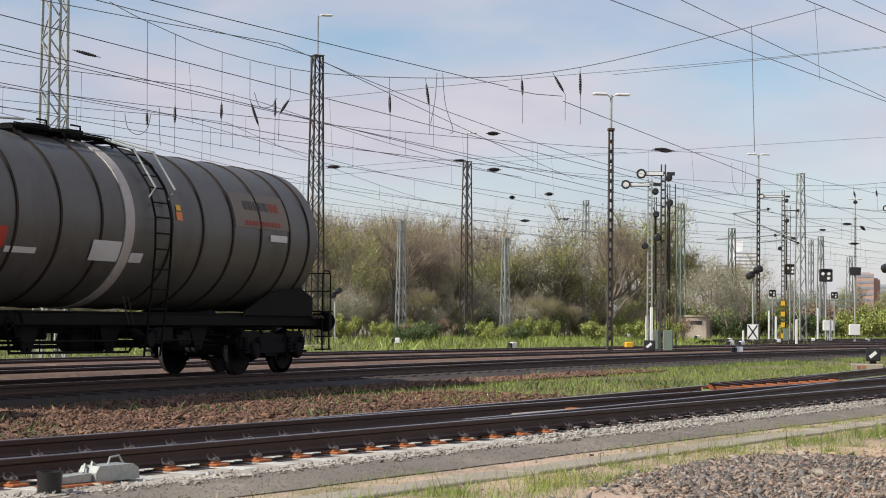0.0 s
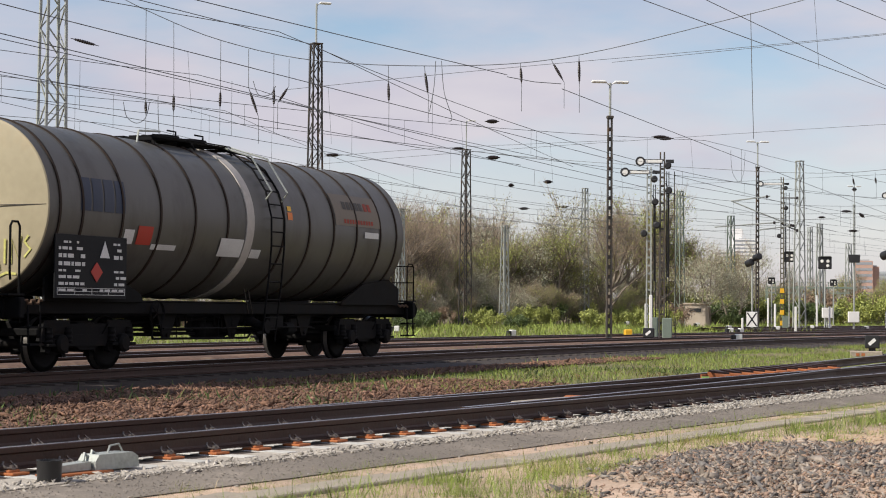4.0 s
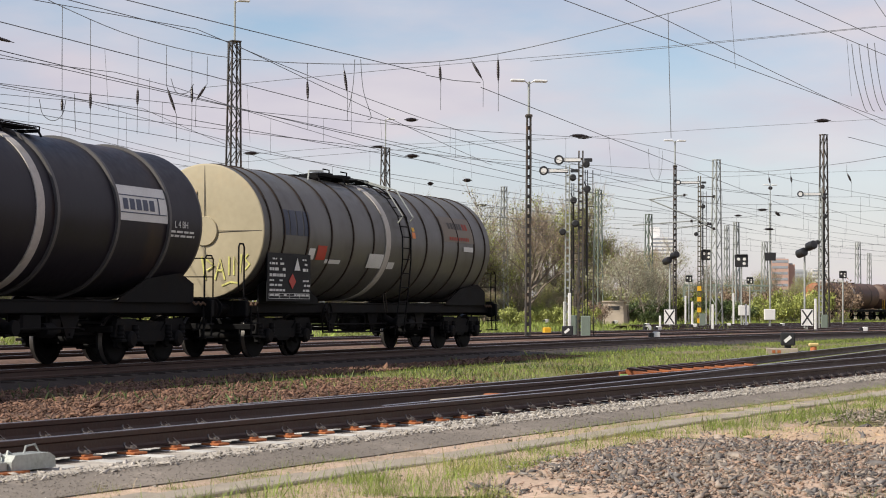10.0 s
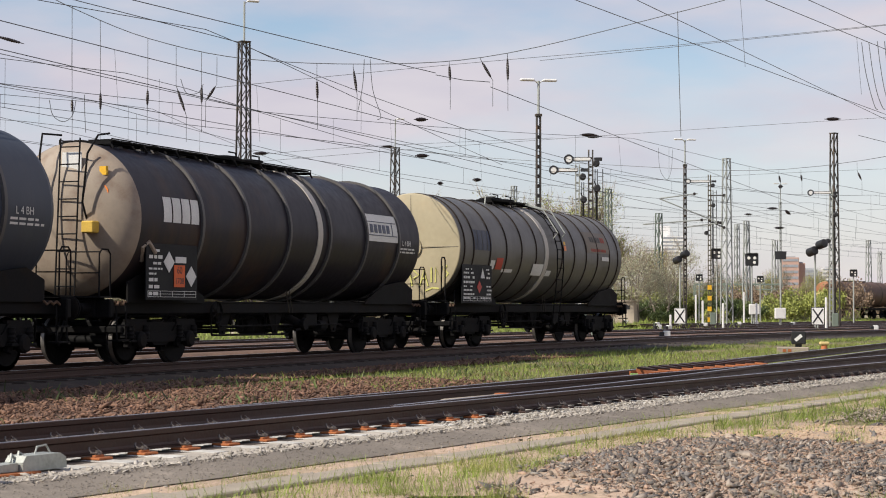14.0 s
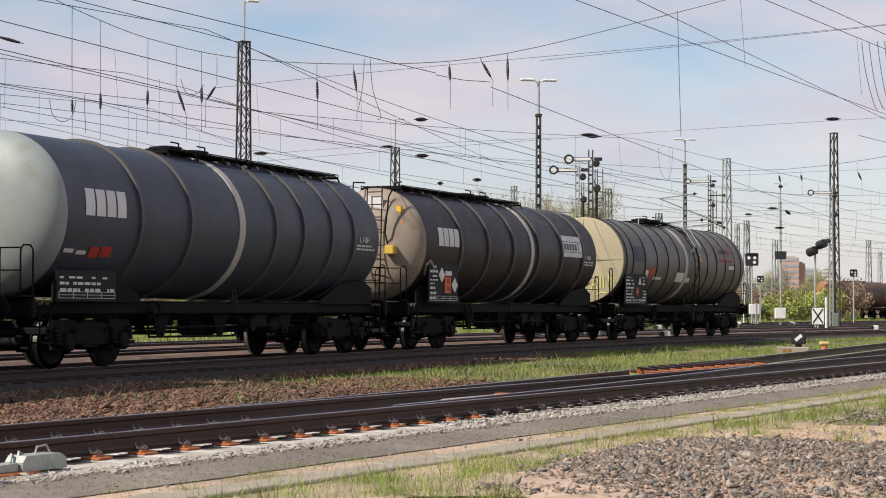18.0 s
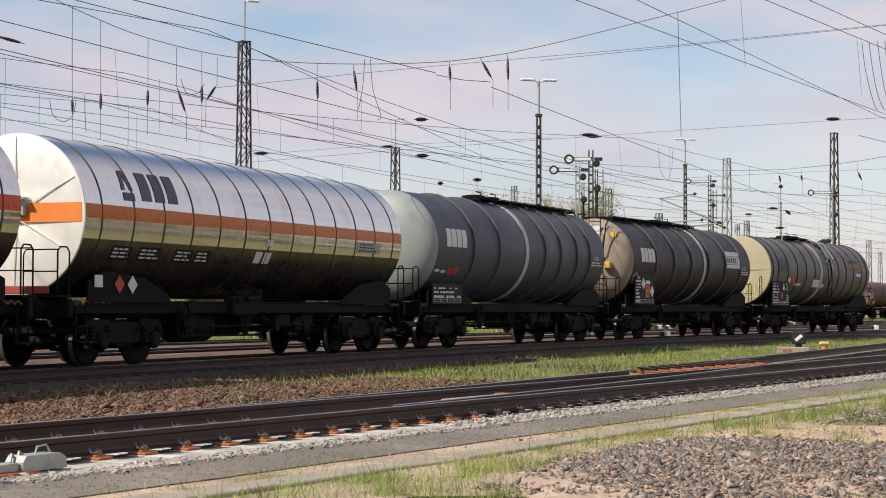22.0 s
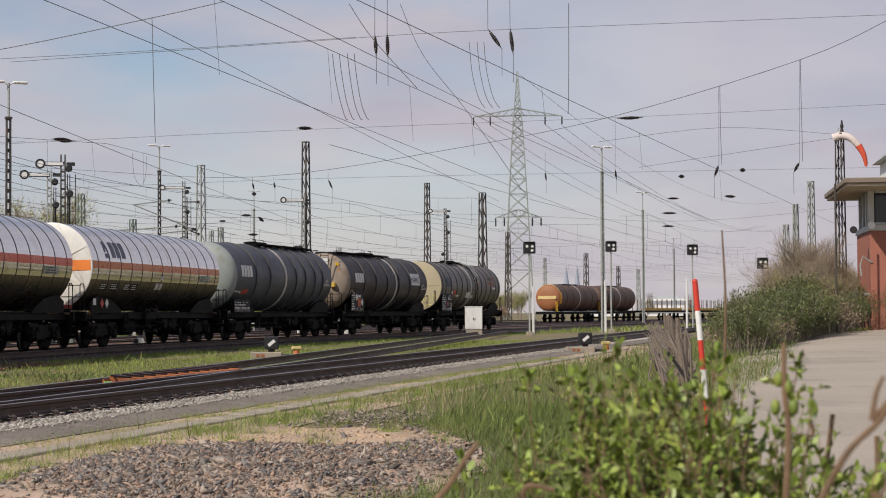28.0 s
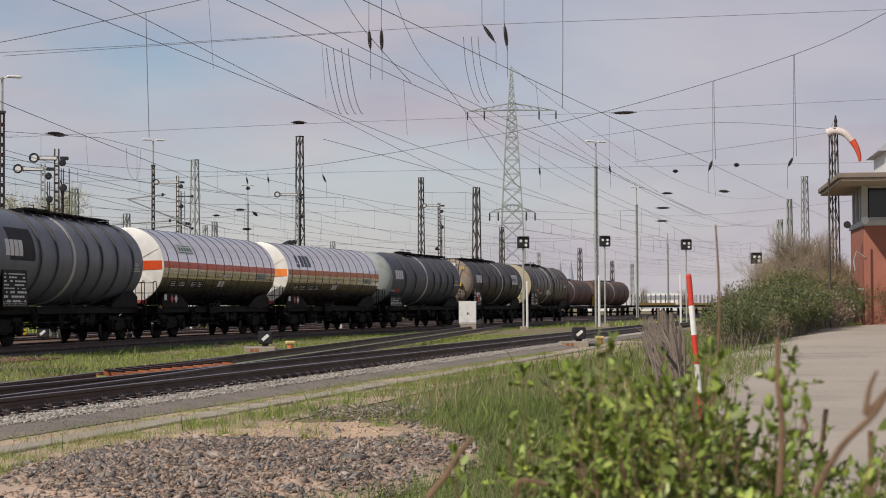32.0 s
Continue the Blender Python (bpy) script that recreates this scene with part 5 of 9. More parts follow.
def lattice_mast(x, y, top, w0, w1, mat, label):
    """A tapering four-legged mast with zigzag bracing."""
    T = thing("lattice_mast", pose(x, y, GZ, 0, 0, 28 + (x * 7) % 12), label, "lattice mast", "lattice masts of the yard")
    h = top - GZ
    far = math.hypot(x, y) > 180
    lw = (0.075 if not far else 0.11) if w0 > 0.4 else 0.045
    for sx in (-1, 1):
        for sy in (-1, 1):
            part("leg", Shape().beam((sx * w0 / 2, sy * w0 / 2, -0.1), (sx * w1 / 2, sy * w1 / 2, h), lw), mat, T, smooth=0)
    b = Shape()
    n = max(5, int(h / (0.75 if not far else 1.4)))
    for i in range(n):
        z0, z1 = h * i / n, h * (i + 1) / n
        a0, a1 = (w0 + (w1 - w0) * i / n) / 2, (w0 + (w1 - w0) * (i + 1) / n) / 2
        f = 1 if i % 2 else -1
        for sy in (-1, 1):
            ends = ((-f * a0, sy * a0, z0), (f * a1, sy * a1, z1)), ((sy * a0, f * a0, z0), (sy * a1, -f * a1, z1))
            for p, q in ends:
                if far:
                    b.beam(p, q, lw * 0.5)
                else:
                    part("brace", Shape().beam(p, q, lw * 0.5), mat, T, smooth=0)
    if far:
        tagged(part("bracing", b, mat, T, smooth=0), kind="stuff")
    part("cap", Shape().box((0, 0, h + 0.02), (w1 + 0.12, w1 + 0.12, 0.05)), mat, T, smooth=0)
    part("footing", Shape().box((0, 0, -0.02), (w0 + 0.3, w0 + 0.3, 0.3), bev=0.03), "concrete", T)
    return T


def lamp_head(T, z, reach, mat="white"):
    s = Shape().tube([(0, 0, z - 0.12), (reach * 0.3, 0, z), (reach, 0, z + 0.05)], 0.03, 6)
    s.box((reach * 1.0, 0, z + 0.04), (0.62, 0.24, 0.11), bev=0.04)
    part("lamp_head", s, mat, T)


def lamp_top(x, y, z0, z1, n):
    T = thing("yard_lamp", pose(x, y, z0, 0, 0, 20), "thin lamp pole with one pale head on top of a mast", "lamp")
    part("pole", Shape().tube([(0, 0, -0.1), (0, 0, z1 - z0)], 0.05, 8), "galv", T)
    lamp_head(T, z1 - z0, 0.45)


def lamp_post(x, y, top, mat, label, n):
    T = thing("lamp_post", pose(x, y, GZ, 0, 0, 12), label, "lamp post", "lamp posts of the yard")
    h = top - GZ
    s = Shape()
    k = h * 0.86
    for sx in (-1, 1):
        s.beam((sx * 0.10, 0, 0), (sx * 0.075, 0, k), 0.055, 0.16)
    for i in range(int(k / 0.42)):
        z = 0.3 + i * 0.42
        s.box((0, 0, z), (0.18, 0.10, 0.16))
    part("post", s, mat, T, smooth=0)
    part("pole", Shape().tube([(0, 0, k - 0.1), (0, 0, h - 0.1)], 0.055, 8), "galv", T)
    part("collar", Shape().box((0, 0, k), (0.28, 0.22, 0.12), bev=0.02), mat, T)
    for d in ((-0.5, 0.5) if n == 2 else (0.5,)):
        lamp_head(T, h - 0.1, d)


def semaphore(x, y, top, arms, mat, label, reach):
    T = thing("semaphore_signal", pose(x, y, GZ, 0, 0, -4), label, "semaphore signal", "semaphore signals of the yard")
    h = top - GZ
    post = Shape()
    for sx in (-1, 1):
        post.beam((sx * 0.10, 0, -0.05), (sx * 0.08, 0, h), 0.06, 0.16)
    for i in range(int(h / 0.35)):
        post.box((0, 0, 0.2 + i * 0.35), (0.18, 0.10, 0.08))
    part("post", post, mat, T, smooth=0)
    if mat == "hazard":
        for i in range(4):
            part("yellow_band", Shape().box((0, 0, 0.6 + i * 0.75), (0.27, 0.19, 0.32)), "yellow", T)
    for z in arms:
        z -= GZ
        a = part("arm", Shape().box((-reach * 0.45, -0.12, z), (reach * 0.9, 0.03, 0.12), bev=0.01), "white", T, "white semaphore arm with dark edge")
        part("arm_edge", Shape().box((-reach * 0.45, -0.10, z), (reach * 0.9 + 0.04, 0.02, 0.185), bev=0.005), "black", a)
        part("disc", Shape().lathe([(-0.16, 0.135), (-0.13, 0.135)], 24, "y", (-reach, 0, z)), "white", a)
        part("disc_rim", Shape().lathe([(-0.17, 0.13), (-0.17, 0.20), (-0.11, 0.20), (-0.11, 0.13)], 24, "y", (-reach, 0, z), close=False), "black", a)
        part("counterweight", Shape().box((0.30, -0.1, z), (0.34, 0.04, 0.15), bev=0.02), "black", a)
    for z, dx in ((h * 0.93, 0.22), (h * 0.80, 0.26), (h * 0.62, -0.22)):
        part("signal_lamp", Shape().lathe([(-0.2, 0.10), (-0.15, 0.15), (0.1, 0.15), (0.16, 0.08)], 14, "y", (dx, 0, z)), "black", T)
    dr = Shape().tube([(0.18, 0.05, 0.3), (0.18, 0.05, h * 0.9)], 0.018, 6).tube([(0.24, 0.05, h * 0.35), (0.24, 0.05, h * 0.8), (0.15, 0.0, h * 0.84)], 0.03, 6)
    part("drive_rod", dr, "black", T)
    lad = Shape()
    for sx in (0.30, 0.55):
        lad.tube([(sx, 0.1, 0.1), (sx * 0.9, 0.1, h * 0.9)], 0.02, 5)
    for i in range(int(h * 0.9 / 0.3)):
        lad.tube([(0.3, 0.1, 0.2 + 0.3 * i), (0.53, 0.1, 0.2 + 0.3 * i)], 0.014, 4)
    part("ladder", lad, "mast_dark", T)
    part("drive_box", Shape().box((0.22, 0, 0.55), (0.4, 0.4, 1.1), bev=0.03), "green_steel", T)


def light_signal(x, y, z, w, kind, label):
    T = thing("light_signal", pose(x, y, GZ, 0, 0, -8), label, "light signal", "light signals of the yard")
    h = z - GZ
    part("pole", Shape().tube([(0, 0.05, -0.05), (0, 0.05, h)], 0.06, 8), "galv", T)
    part("foot", Shape().box((0, 0.05, 0.08), (0.4, 0.4, 0.3), bev=0.03), "concrete", T)
    if kind == "twin":
        part("housing", Shape().box((0, 0, h), (w, 0.22, w * 0.95), bev=0.04), "black", T)
        for u, v in ((-0.22, 0.12), (0.22, 0.12), (0.2, -0.22)):
            part("lens", Shape().lathe([(-0.14, 0.001), (-0.13, w * 0.12), (-0.10, w * 0.12)], 14, "y", (u * w, 0, h + v * w), close=False), "lens_pale", T)
        part("hood", Shape().box((0, -0.12, h + w * 0.5), (w * 0.9, 0.3, 0.03)), "galv", T)
    elif kind == "disc":
        for u, v in ((-0.26, -0.18), (0.24, 0.20)):
            hood = Shape().lathe([(-0.42 * w, 0.20 * w), (-0.40 * w, 0.23 * w), (0.10, 0.23 * w), (0.16, 0.10 * w)], 16, "y")
            m = Matrix.Translation((u * w, 0, h + v * w)) @ Matrix.Rotation(radians(38), 4, "Z") @ Matrix.Rotation(radians(-14), 4, "X")
            hood.v = [tuple(m @ Vector(q)) for q in hood.v]
            part("signal_hood", hood, "black", T)
        part("link", Shape().beam((-0.26 * w, 0.06, h - 0.18 * w), (0.24 * w, 0.06, h + 0.20 * w), 0.34 * w, 0.16), "black", T)
    else:
        part("housing", Shape().prism([(-w / 2, h - w * 0.35), (w / 2, h - w * 0.35), (w * 0.55, h + w * 0.4), (-w * 0.55, h + w * 0.4)], -0.15, 0.15), "black", T)
    return T


def cross_board(x, y, z):
    T = thing("cross_board", pose(x, y, GZ, 0, 0, -8), "white board with a black cross on a short post", "sign board", "cross boards")
    h = z - GZ
    part("post", Shape().tube([(0, 0.05, -0.05), (0, 0.05, h)], 0.04, 8), "galv", T)
    part("board", Shape().box((0, 0, h), (0.72, 0.03, 1.0), bev=0.006), "white", T)
    part("frame", Shape().box((0, 0.02, h), (0.80, 0.02, 1.08)), "black", T)
    for f in (-1, 1):
        part("stroke", Shape().beam((-0.30 * f, -0.02, h - 0.44), (0.30 * f, -0.02, h + 0.44), 0.09, 0.012, up=(0, 1, 0)), "black", T)


def dwarf_signal(x, y, size):
    T = thing("dwarf_signal", pose(x, y, GZ, 0, 0, -10), "low black signal with a white slanting bar on a concrete block", "dwarf signal", "dwarf signals")
    part("block", Shape().box((-0.12, 0.05, 0.10), (0.98, 0.42, 0.24), bev=0.03), "concrete", T)
    for u in (-0.38, -0.22):
        part("block_mark", Shape().box((u, -0.165, 0.11), (0.10, 0.012, 0.09)), "rust_orange", T)
    part("neck", Shape().box((0.05, 0.05, 0.26), (0.2, 0.2, 0.1), bev=0.02), "black", T)
    part("housing", Shape().box((0.05, 0.02, 0.50), (0.44, 0.32, 0.40), bev=0.03), "black", T)
    part("bar", Shape().beam((-0.05, -0.145, 0.42), (0.14, -0.145, 0.58), 0.10, 0.012, up=(0, 1, 0)), "white", T, "white slanting bar")
    part("block_side", Shape().box((0.52, 0.05, 0.06), (0.35, 0.3, 0.16), bev=0.03), "black", T)


def marker_lamp(x, y):
    T = thing("marker_post", pose(x, y, GZ), "short orange marker with a yellow cap", "marker")
    part("post", Shape().lathe([(0, 0.11), (0.22, 0.10), (0.24, 0.07)], 14, "z"), "faded_orange", T)
    part("cap", Shape().box((0, 0, 0.30), (0.30, 0.22, 0.11), bev=0.03), "faded_yellow", T)


def white_post(x, y, z):
    T = thing("marker_post", pose(x, y, GZ), "plain white painted marker post", "post", "white posts")
    part("post", Shape().box((0, 0, (z - GZ) / 2), (0.13, 0.13, z - GZ), bev=0.02), "white", T)


def yellow_box(x, y):
    T = thing("equipment_box", pose(x, y, GZ, 0, 0, 10), "small yellow equipment box on a stand", "equipment box")
    part("stand", Shape().box((0, 0, 0.1), (0.26, 0.22, 0.25), bev=0.02), "mast_dark", T)
    part("housing", Shape().box((0, 0, 0.36), (0.36, 0.30, 0.30), bev=0.04), "yellow", T)


def cabinet(x, y, w, d, h, mat, label):
    T = thing("switch_cabinet", pose(x, y, GZ, 0, 0, -12), label, "cabinet")
    part("foot", Shape().box((0, 0, 0.2), (w * 1.0, d, 0.45), bev=0.015), "concrete", T)
    part("housing", Shape().box((0, 0, 0.45 + (h - 0.45) / 2), (w * 1.04, d * 1.04, h - 0.45), bev=0.02), mat, T)
    for sx in (-0.25, 0.25):
        dr = part("door", Shape().box((sx * w, -d * 0.53, 0.45 + (h - 0.45) / 2), (w * 0.48, 0.02, h - 0.6), bev=0.006), mat, T)
        part("handle", Shape().box((sx * w * 0.2, -d * 0.56, 1.05), (0.03, 0.03, 0.14)), "black", dr)
    part("roof_lid", Shape().box((0, 0, h), (w * 1.1, d * 1.12, 0.05), bev=0.015), mat, T)


def hut(x, y):
    T = thing("concrete_hut", pose(x, y, GZ, 0, 0, -20), "small square concrete hut with a slit window", "hut")
    part("wall", Shape().box((0, 0, 0.95), (1.75, 1.6, 1.95), bev=0.03), "hut_wall", T)
    part("roof_slab", Shape().box((0, 0, 1.98), (1.95, 1.8, 0.14), bev=0.02), "hut_wall", T)
    part("window", Shape().box((0, -0.81, 1.45), (1.0, 0.03, 0.32)), "black", T)
    part("plinth", Shape().box((0, 0, 0.05), (1.85, 1.7, 0.2), bev=0.02), "concrete", T)


def post_box(x, y, z):
    T = thing("equipment_box", pose(x, y, GZ), "pale equipment box on a short post", "equipment box")
    h = z - GZ
    part("post", Shape().tube([(0, 0, -0.05), (0, 0, h)], 0.05, 8), "galv", T)
    part("housing", Shape().box((0, -0.05, h), (0.75, 0.3, 0.75), bev=0.03), "white", T)


def ground_marker(x, y):
    T = thing("point_lantern", pose(x, y, GZ, 0, 0, (x * 31) % 40), "small white and dark point lantern at the track", "point lantern", "point lanterns")
    part("foot", Shape().box((0, 0, 0.07), (0.7, 0.3, 0.16), bev=0.03), "mast_dark", T)
    part("lantern", Shape().box((0.1, 0, 0.30), (0.28, 0.24, 0.30), bev=0.03), "white", T)
    part("shade", Shape().box((-0.12, 0, 0.28), (0.2, 0.24, 0.26), bev=0.03), "black", T)


lattice_mast(-14.03, 54.21, 11.79, 0.75, 0.55, "galv", "tall pale grey steel lattice mast")
lattice_mast(-10.02, 90.45, 14.37, 0.75, 0.42, "mast_dark", "dark rusty lattice mast with a lamp on top")
lamp_top(-10.02, 90.45, 14.37, 16.43, 1)
lattice_mast(-3.79, 141.95, 13.61, 0.75, 0.45, "mast_dark", "dark lattice mast with a lamp and side arm")
lamp_top(-3.79, 141.95, 13.61, 15.89, 1)
lattice_mast(-8.45, 134.74, 8.49, 0.62, 0.35, "galv", "grey galvanised lattice mast")
lattice_mast(-0.75, 150.00, 7.99, 0.62, 0.35, "galv", "grey galvanised lattice mast")
lattice_mast(6.45, 164.87, 12.14, 0.62, 0.35, "galv", "grey galvanised lattice mast")
lattice_mast(13.65, 149.38, 10.88, 0.62, 0.35, "green_steel", "green painted lattice mast")
lattice_mast(24.88, 208.52, 12.00, 0.80, 0.50, "green_steel", "green painted lattice mast")
lattice_mast(19.83, 126.45, 11.55, 0.62, 0.35, "galv", "grey galvanised lattice mast")
lattice_mast(31.45, 187.38, 10.13, 0.62, 0.35, "galv", "grey galvanised lattice mast")
lattice_mast(46.94, 255.73, 10.65, 0.80, 0.50, "galv", "grey galvanised lattice mast")
lattice_mast(25.16, 116.31, 12.38, 0.5, 0.3, "mast_dark", "dark weathered lattice mast")
lattice_mast(45.60, 158.57, 12.95, 0.5, 0.3, "mast_dark", "dark weathered lattice mast")
lattice_mast(61.13, 190.43, 14.36, 0.80, 0.50, "mast_dark", "dark weathered lattice mast")
lattice_mast(95.67, 284.34, 14.39, 0.80, 0.50, "mast_dark", "dark weathered lattice mast")
lattice_mast(70.56, 132.37, 11.60, 0.62, 0.35, "galv", "grey galvanised lattice mast")
lattice_mast(87.98, 168.40, 12.09, 0.62, 0.35, "galv", "grey galvanised lattice mast")
lattice_mast(105.43, 204.41, 11.87, 0.80, 0.50, "galv", "grey galvanised lattice mast")
lattice_mast(36.79, 66.50, 8.36, 0.34, 0.24, "mast_dark", "dark weathered lattice mast")
lattice_mast(118.58, 307.96, 11.80, 0.80, 0.50, "mast_dark", "dark weathered lattice mast")
lattice_mast(142.78, 352.16, 10.65, 0.80, 0.50, "mast_dark", "dark weathered lattice mast")
lattice_mast(162.01, 387.50, 10.96, 0.80, 0.50, "galv", "grey galvanised lattice mast")
lattice_mast(141.96, 395.28, 13.74, 0.80, 0.50, "galv", "grey galvanised lattice mast")
lattice_mast(68.71, 292.03, 12.11, 0.80, 0.50, "galv", "grey galvanised lattice mast")
lattice_mast(89.22, 369.38, 12.73, 0.80, 0.50, "galv", "grey galvanised lattice mast")
lattice_mast(48.14, 296.11, 14.84, 0.80, 0.50, "galv", "grey galvanised lattice mast")
lamp_post(4.07, 77.29, 10.91, "mast_dark", "tall rusty lamp post with two white lamp heads", 2)
lamp_post(16.98, 126.87, 13.01, "mast_dark", "tall grey lamp post with two white lamp heads", 2)
lamp_post(45.98, 116.24, 12.56, "galv", "tall pale lamp post with two white lamp heads", 2)
lamp_post(73.79, 175.09, 13.66, "galv", "distant pale lamp post with two lamp heads", 2)
lamp_post(104.98, 237.87, 11.69, "galv", "distant pale lamp post with two lamp heads", 2)
lamp_post(38.53, 206.43, 15.42, "galv", "distant pale lamp post with two lamp heads", 2)
semaphore(6.06, 74.25, 7.59, (7.20,), "mast_dark", "dark signal post with a white semaphore arm and round disc", 0.90)
semaphore(5.86, 78.78, 7.34, (7.10,), "galv", "pale signal post with a white semaphore arm and round disc", 1.05)
semaphore(18.66, 126.63, 10.45, (9.98,), "hazard", "black and yellow banded signal post with a pale arm", 1.50)
semaphore(45.17, 151.41, 10.26, (10.01,), "mast_dark", "dark signal post with a white semaphore arm", 1.35)
semaphore(24.68, 114.98, 8.90, (8.47,), "galv", "pale signal post with a white semaphore arm beside a lattice mast", 1.30)
light_signal(36.64, 104.8, 5.07, 0.75, "twin", "signal box with two pale lamps on a pole")
light_signal(46.14, 115.10, 5.57, 0.75, "twin", "signal box with two pale lamps on a pole")
light_signal(55.34, 122.04, 5.63, 0.80, "twin", "signal box with two pale lamps on a pole")
light_signal(53.65, 107.34, 4.22, 0.75, "twin", "signal box with two pale lamps on a pole")
light_signal(15.85, 120.97, 4.46, 1.00, "disc", "pair of tilted black signal discs on a pole")
light_signal(22.57, 109.70, 4.72, 1.15, "disc", "pair of tilted black signal discs on a pole")
light_signal(23.85, 127.79, 4.83, 0.75, "hood", "black hooded signal on a grey pole")
light_signal(33.20, 146.28, 3.97, 0.60, "twin", "small black signal box on a pole")
light_signal(20.20, 133.48, 5.11, 0.80, "twin", "signal box with two pale lamps on a pole")
light_signal(23.56, 138.00, 4.82, 1.00, "twin", "signal box with two pale lamps on a pole")
light_signal(22.44, 158.42, 3.77, 0.60, "twin", "small signal head on a thin pole")
light_signal(28.50, 162.52, 3.71, 0.60, "twin", "small signal head on a thin pole")
light_signal(-11.86, 119.41, 2.82, 0.80, "disc", "round black signal on a white post")
cross_board(15.84, 120.97, 0.57)
cross_board(22.72, 109.67, 0.64)
dwarf_signal(10.89, 55.70, 0.34)
dwarf_signal(22.38, 58.41, 0.34)
dwarf_signal(5.37, 72.76, 0.34)
marker_lamp(12.06, 57.27)
marker_lamp(24.06, 60.58)
white_post(5.83, 79.79, 1.40)
white_post(5.88, 77.78, 1.76)
white_post(17.05, 118.78, 1.60)
white_post(19.38, 138.65, 2.12)
white_post(22.97, 138.10, 2.35)
white_post(23.20, 109.57, 1.78)
white_post(36.9, 104.9, 2.7)
white_post(45.76, 115.25, 3.26)
white_post(54.53, 121.31, 3.45)
white_post(14.97, 119.06, 0.66)
white_post(22.19, 128.09, 1.47)
white_post(16.83, 108.71, 1.40)
yellow_box(5.34, 84.51)
cabinet(31.9, 101.2, 0.95, 0.5, 1.75, "white", "white switch cabinet on a concrete foot")
hut(15.12, 149.24)
post_box(23.44, 125.84, 0.76)
post_box(22.87, 133.05, 1.03)
ground_marker(-6.44, 98.44)
ground_marker(9.63, 154.60)
ground_marker(-0.11, 83.91)
ground_marker(14.64, 145.41)
ground_marker(17.06, 161.90)
ground_marker(14.07, 119.36)
ground_marker(12.50, 100.70)
ground_marker(34.60, 209.97)
ground_marker(32.29, 192.30)
ground_marker(36.53, 195.67)
ground_marker(24.56, 103.12)
ground_marker(11.42, 147.87)
ground_marker(15.00, 150.00)
ground_marker(12.20, 103.00)
ground_marker(17.00, 118.00)
ground_marker(20.70, 127.00)
ground_marker(23.80, 138.00)
ground_marker(24.50, 127.00)
ground_marker(9.30, 76.00)


def cantilever(label, arms, mat="galv"):
    """Slanting tubes that carry a contact wire out from a mast."""
    T = thing("cantilever", Matrix(), label, "cantilever", "cantilevers of the yard masts")
    for p, q in arms:
        part("tube", Shape().tube([p, q], 0.045, 7), mat, T)
        e = Vector(q).lerp(Vector(p), 0.08)
        part("bracket", Shape().box(e, (0.16, 0.16, 0.2), bev=0.03), "insulator", T)


cantilever("long pale cantilever tubes on a signal mast", [((13.95, 126.3, 6.93), (18.45, 126.5, 7.30)), ((15.1, 126.3, 8.75), (17.8, 126.5, 9.12)), ((15.1, 126.3, 8.75), (19.6, 126.45, 6.95)), ((17.0, 126.3, 6.75), (19.6, 126.45, 7.1))])
cantilever("dark bracket tubes between two signal masts", [((18.6, 126.6, 9.0), (19.75, 126.45, 9.0)), ((18.6, 126.6, 7.2), (19.75, 126.45, 6.7))], "mast_dark")


# ---------------------------------------------------------------- overhead wires
def arc_pts(pts, n=5):
    v = [Vector(p) for p in pts]
    out = []
    for i in range(len(v) - 1):
        p0, p1, p2, p3 = v[max(0, i - 1)], v[i], v[i + 1], v[min(len(v) - 1, i + 2)]
        for j in range(n):
            t = j / n
            out.append(0.5 * ((2 * p1) + (p2 - p0) * t + (2 * p0 - 5 * p1 + 4 * p2 - p3) * t * t + (3 * p1 - p0 - 3 * p2 + p3) * t ** 3))
    out.append(v[-1])
    return out


def cross_span(label, pts, r):
    T = thing("cross_span_wire", Matrix(), label, "overhead wire", "cross-span wires")
    part("wire", Shape().tube(arc_pts(pts), r * 0.72, 5), "wire", T)


FITTINGS = thing("hanger_set", Matrix(), "dark ribbed insulators and hangers on the overhead wires", "insulator")


def insulator_shape(a, b, r):
    a, b = Vector(a), Vector(b)
    n = max(5, int((b - a).length / 0.055))
    pts, s = [], Shape()
    d = (b - a)
    prof = []
    L = d.length
    for i in range(n):
        e = r * (0.62 + 0.38 * math.sin(math.pi * (i + 0.5) / n))
        prof += [(L * (i + 0.05) / n, e * 0.80), (L * (i + 0.35) / n, e), (L * (i + 0.6) / n, e), (L * (i + 0.9) / n, e * 0.80)]
    prof = [(-L * 0.22, r * 0.14), (0, r * 0.3)] + prof + [(L, r * 0.3), (L * 1.22, r * 0.14)]
    tmp = Shape().lathe(prof, 10, "z")
    m = Matrix.Translation(a) @ d.to_track_quat("Z", "Y").to_matrix().to_4x4()
    return s.add([tuple(m @ Vector(q)) for q in tmp.v], tmp.f)


def insulator(a, b, r):
    part("insulator", insulator_shape(a, b, r), "insulator", FITTINGS)


def hanger(top, a, b, r):
    part("hanger_wire", Shape().tube([top, a], 0.011, 5), "wire", FITTINGS)
    a, b = Vector(a), Vector(b)
    m, d = a.lerp(b, 0.5), (b - a) * 0.33
    part("hanger_wire", Shape().tube([a, b], 0.011, 5), "wire", FITTINGS)
    insulator(m - d, m + d, r * 1.2)
    e = Vector(b) + Vector((0, 0, -0.9))
    part("hanger_wire", Shape().tube([b, e], 0.010, 5), "wire", FITTINGS)


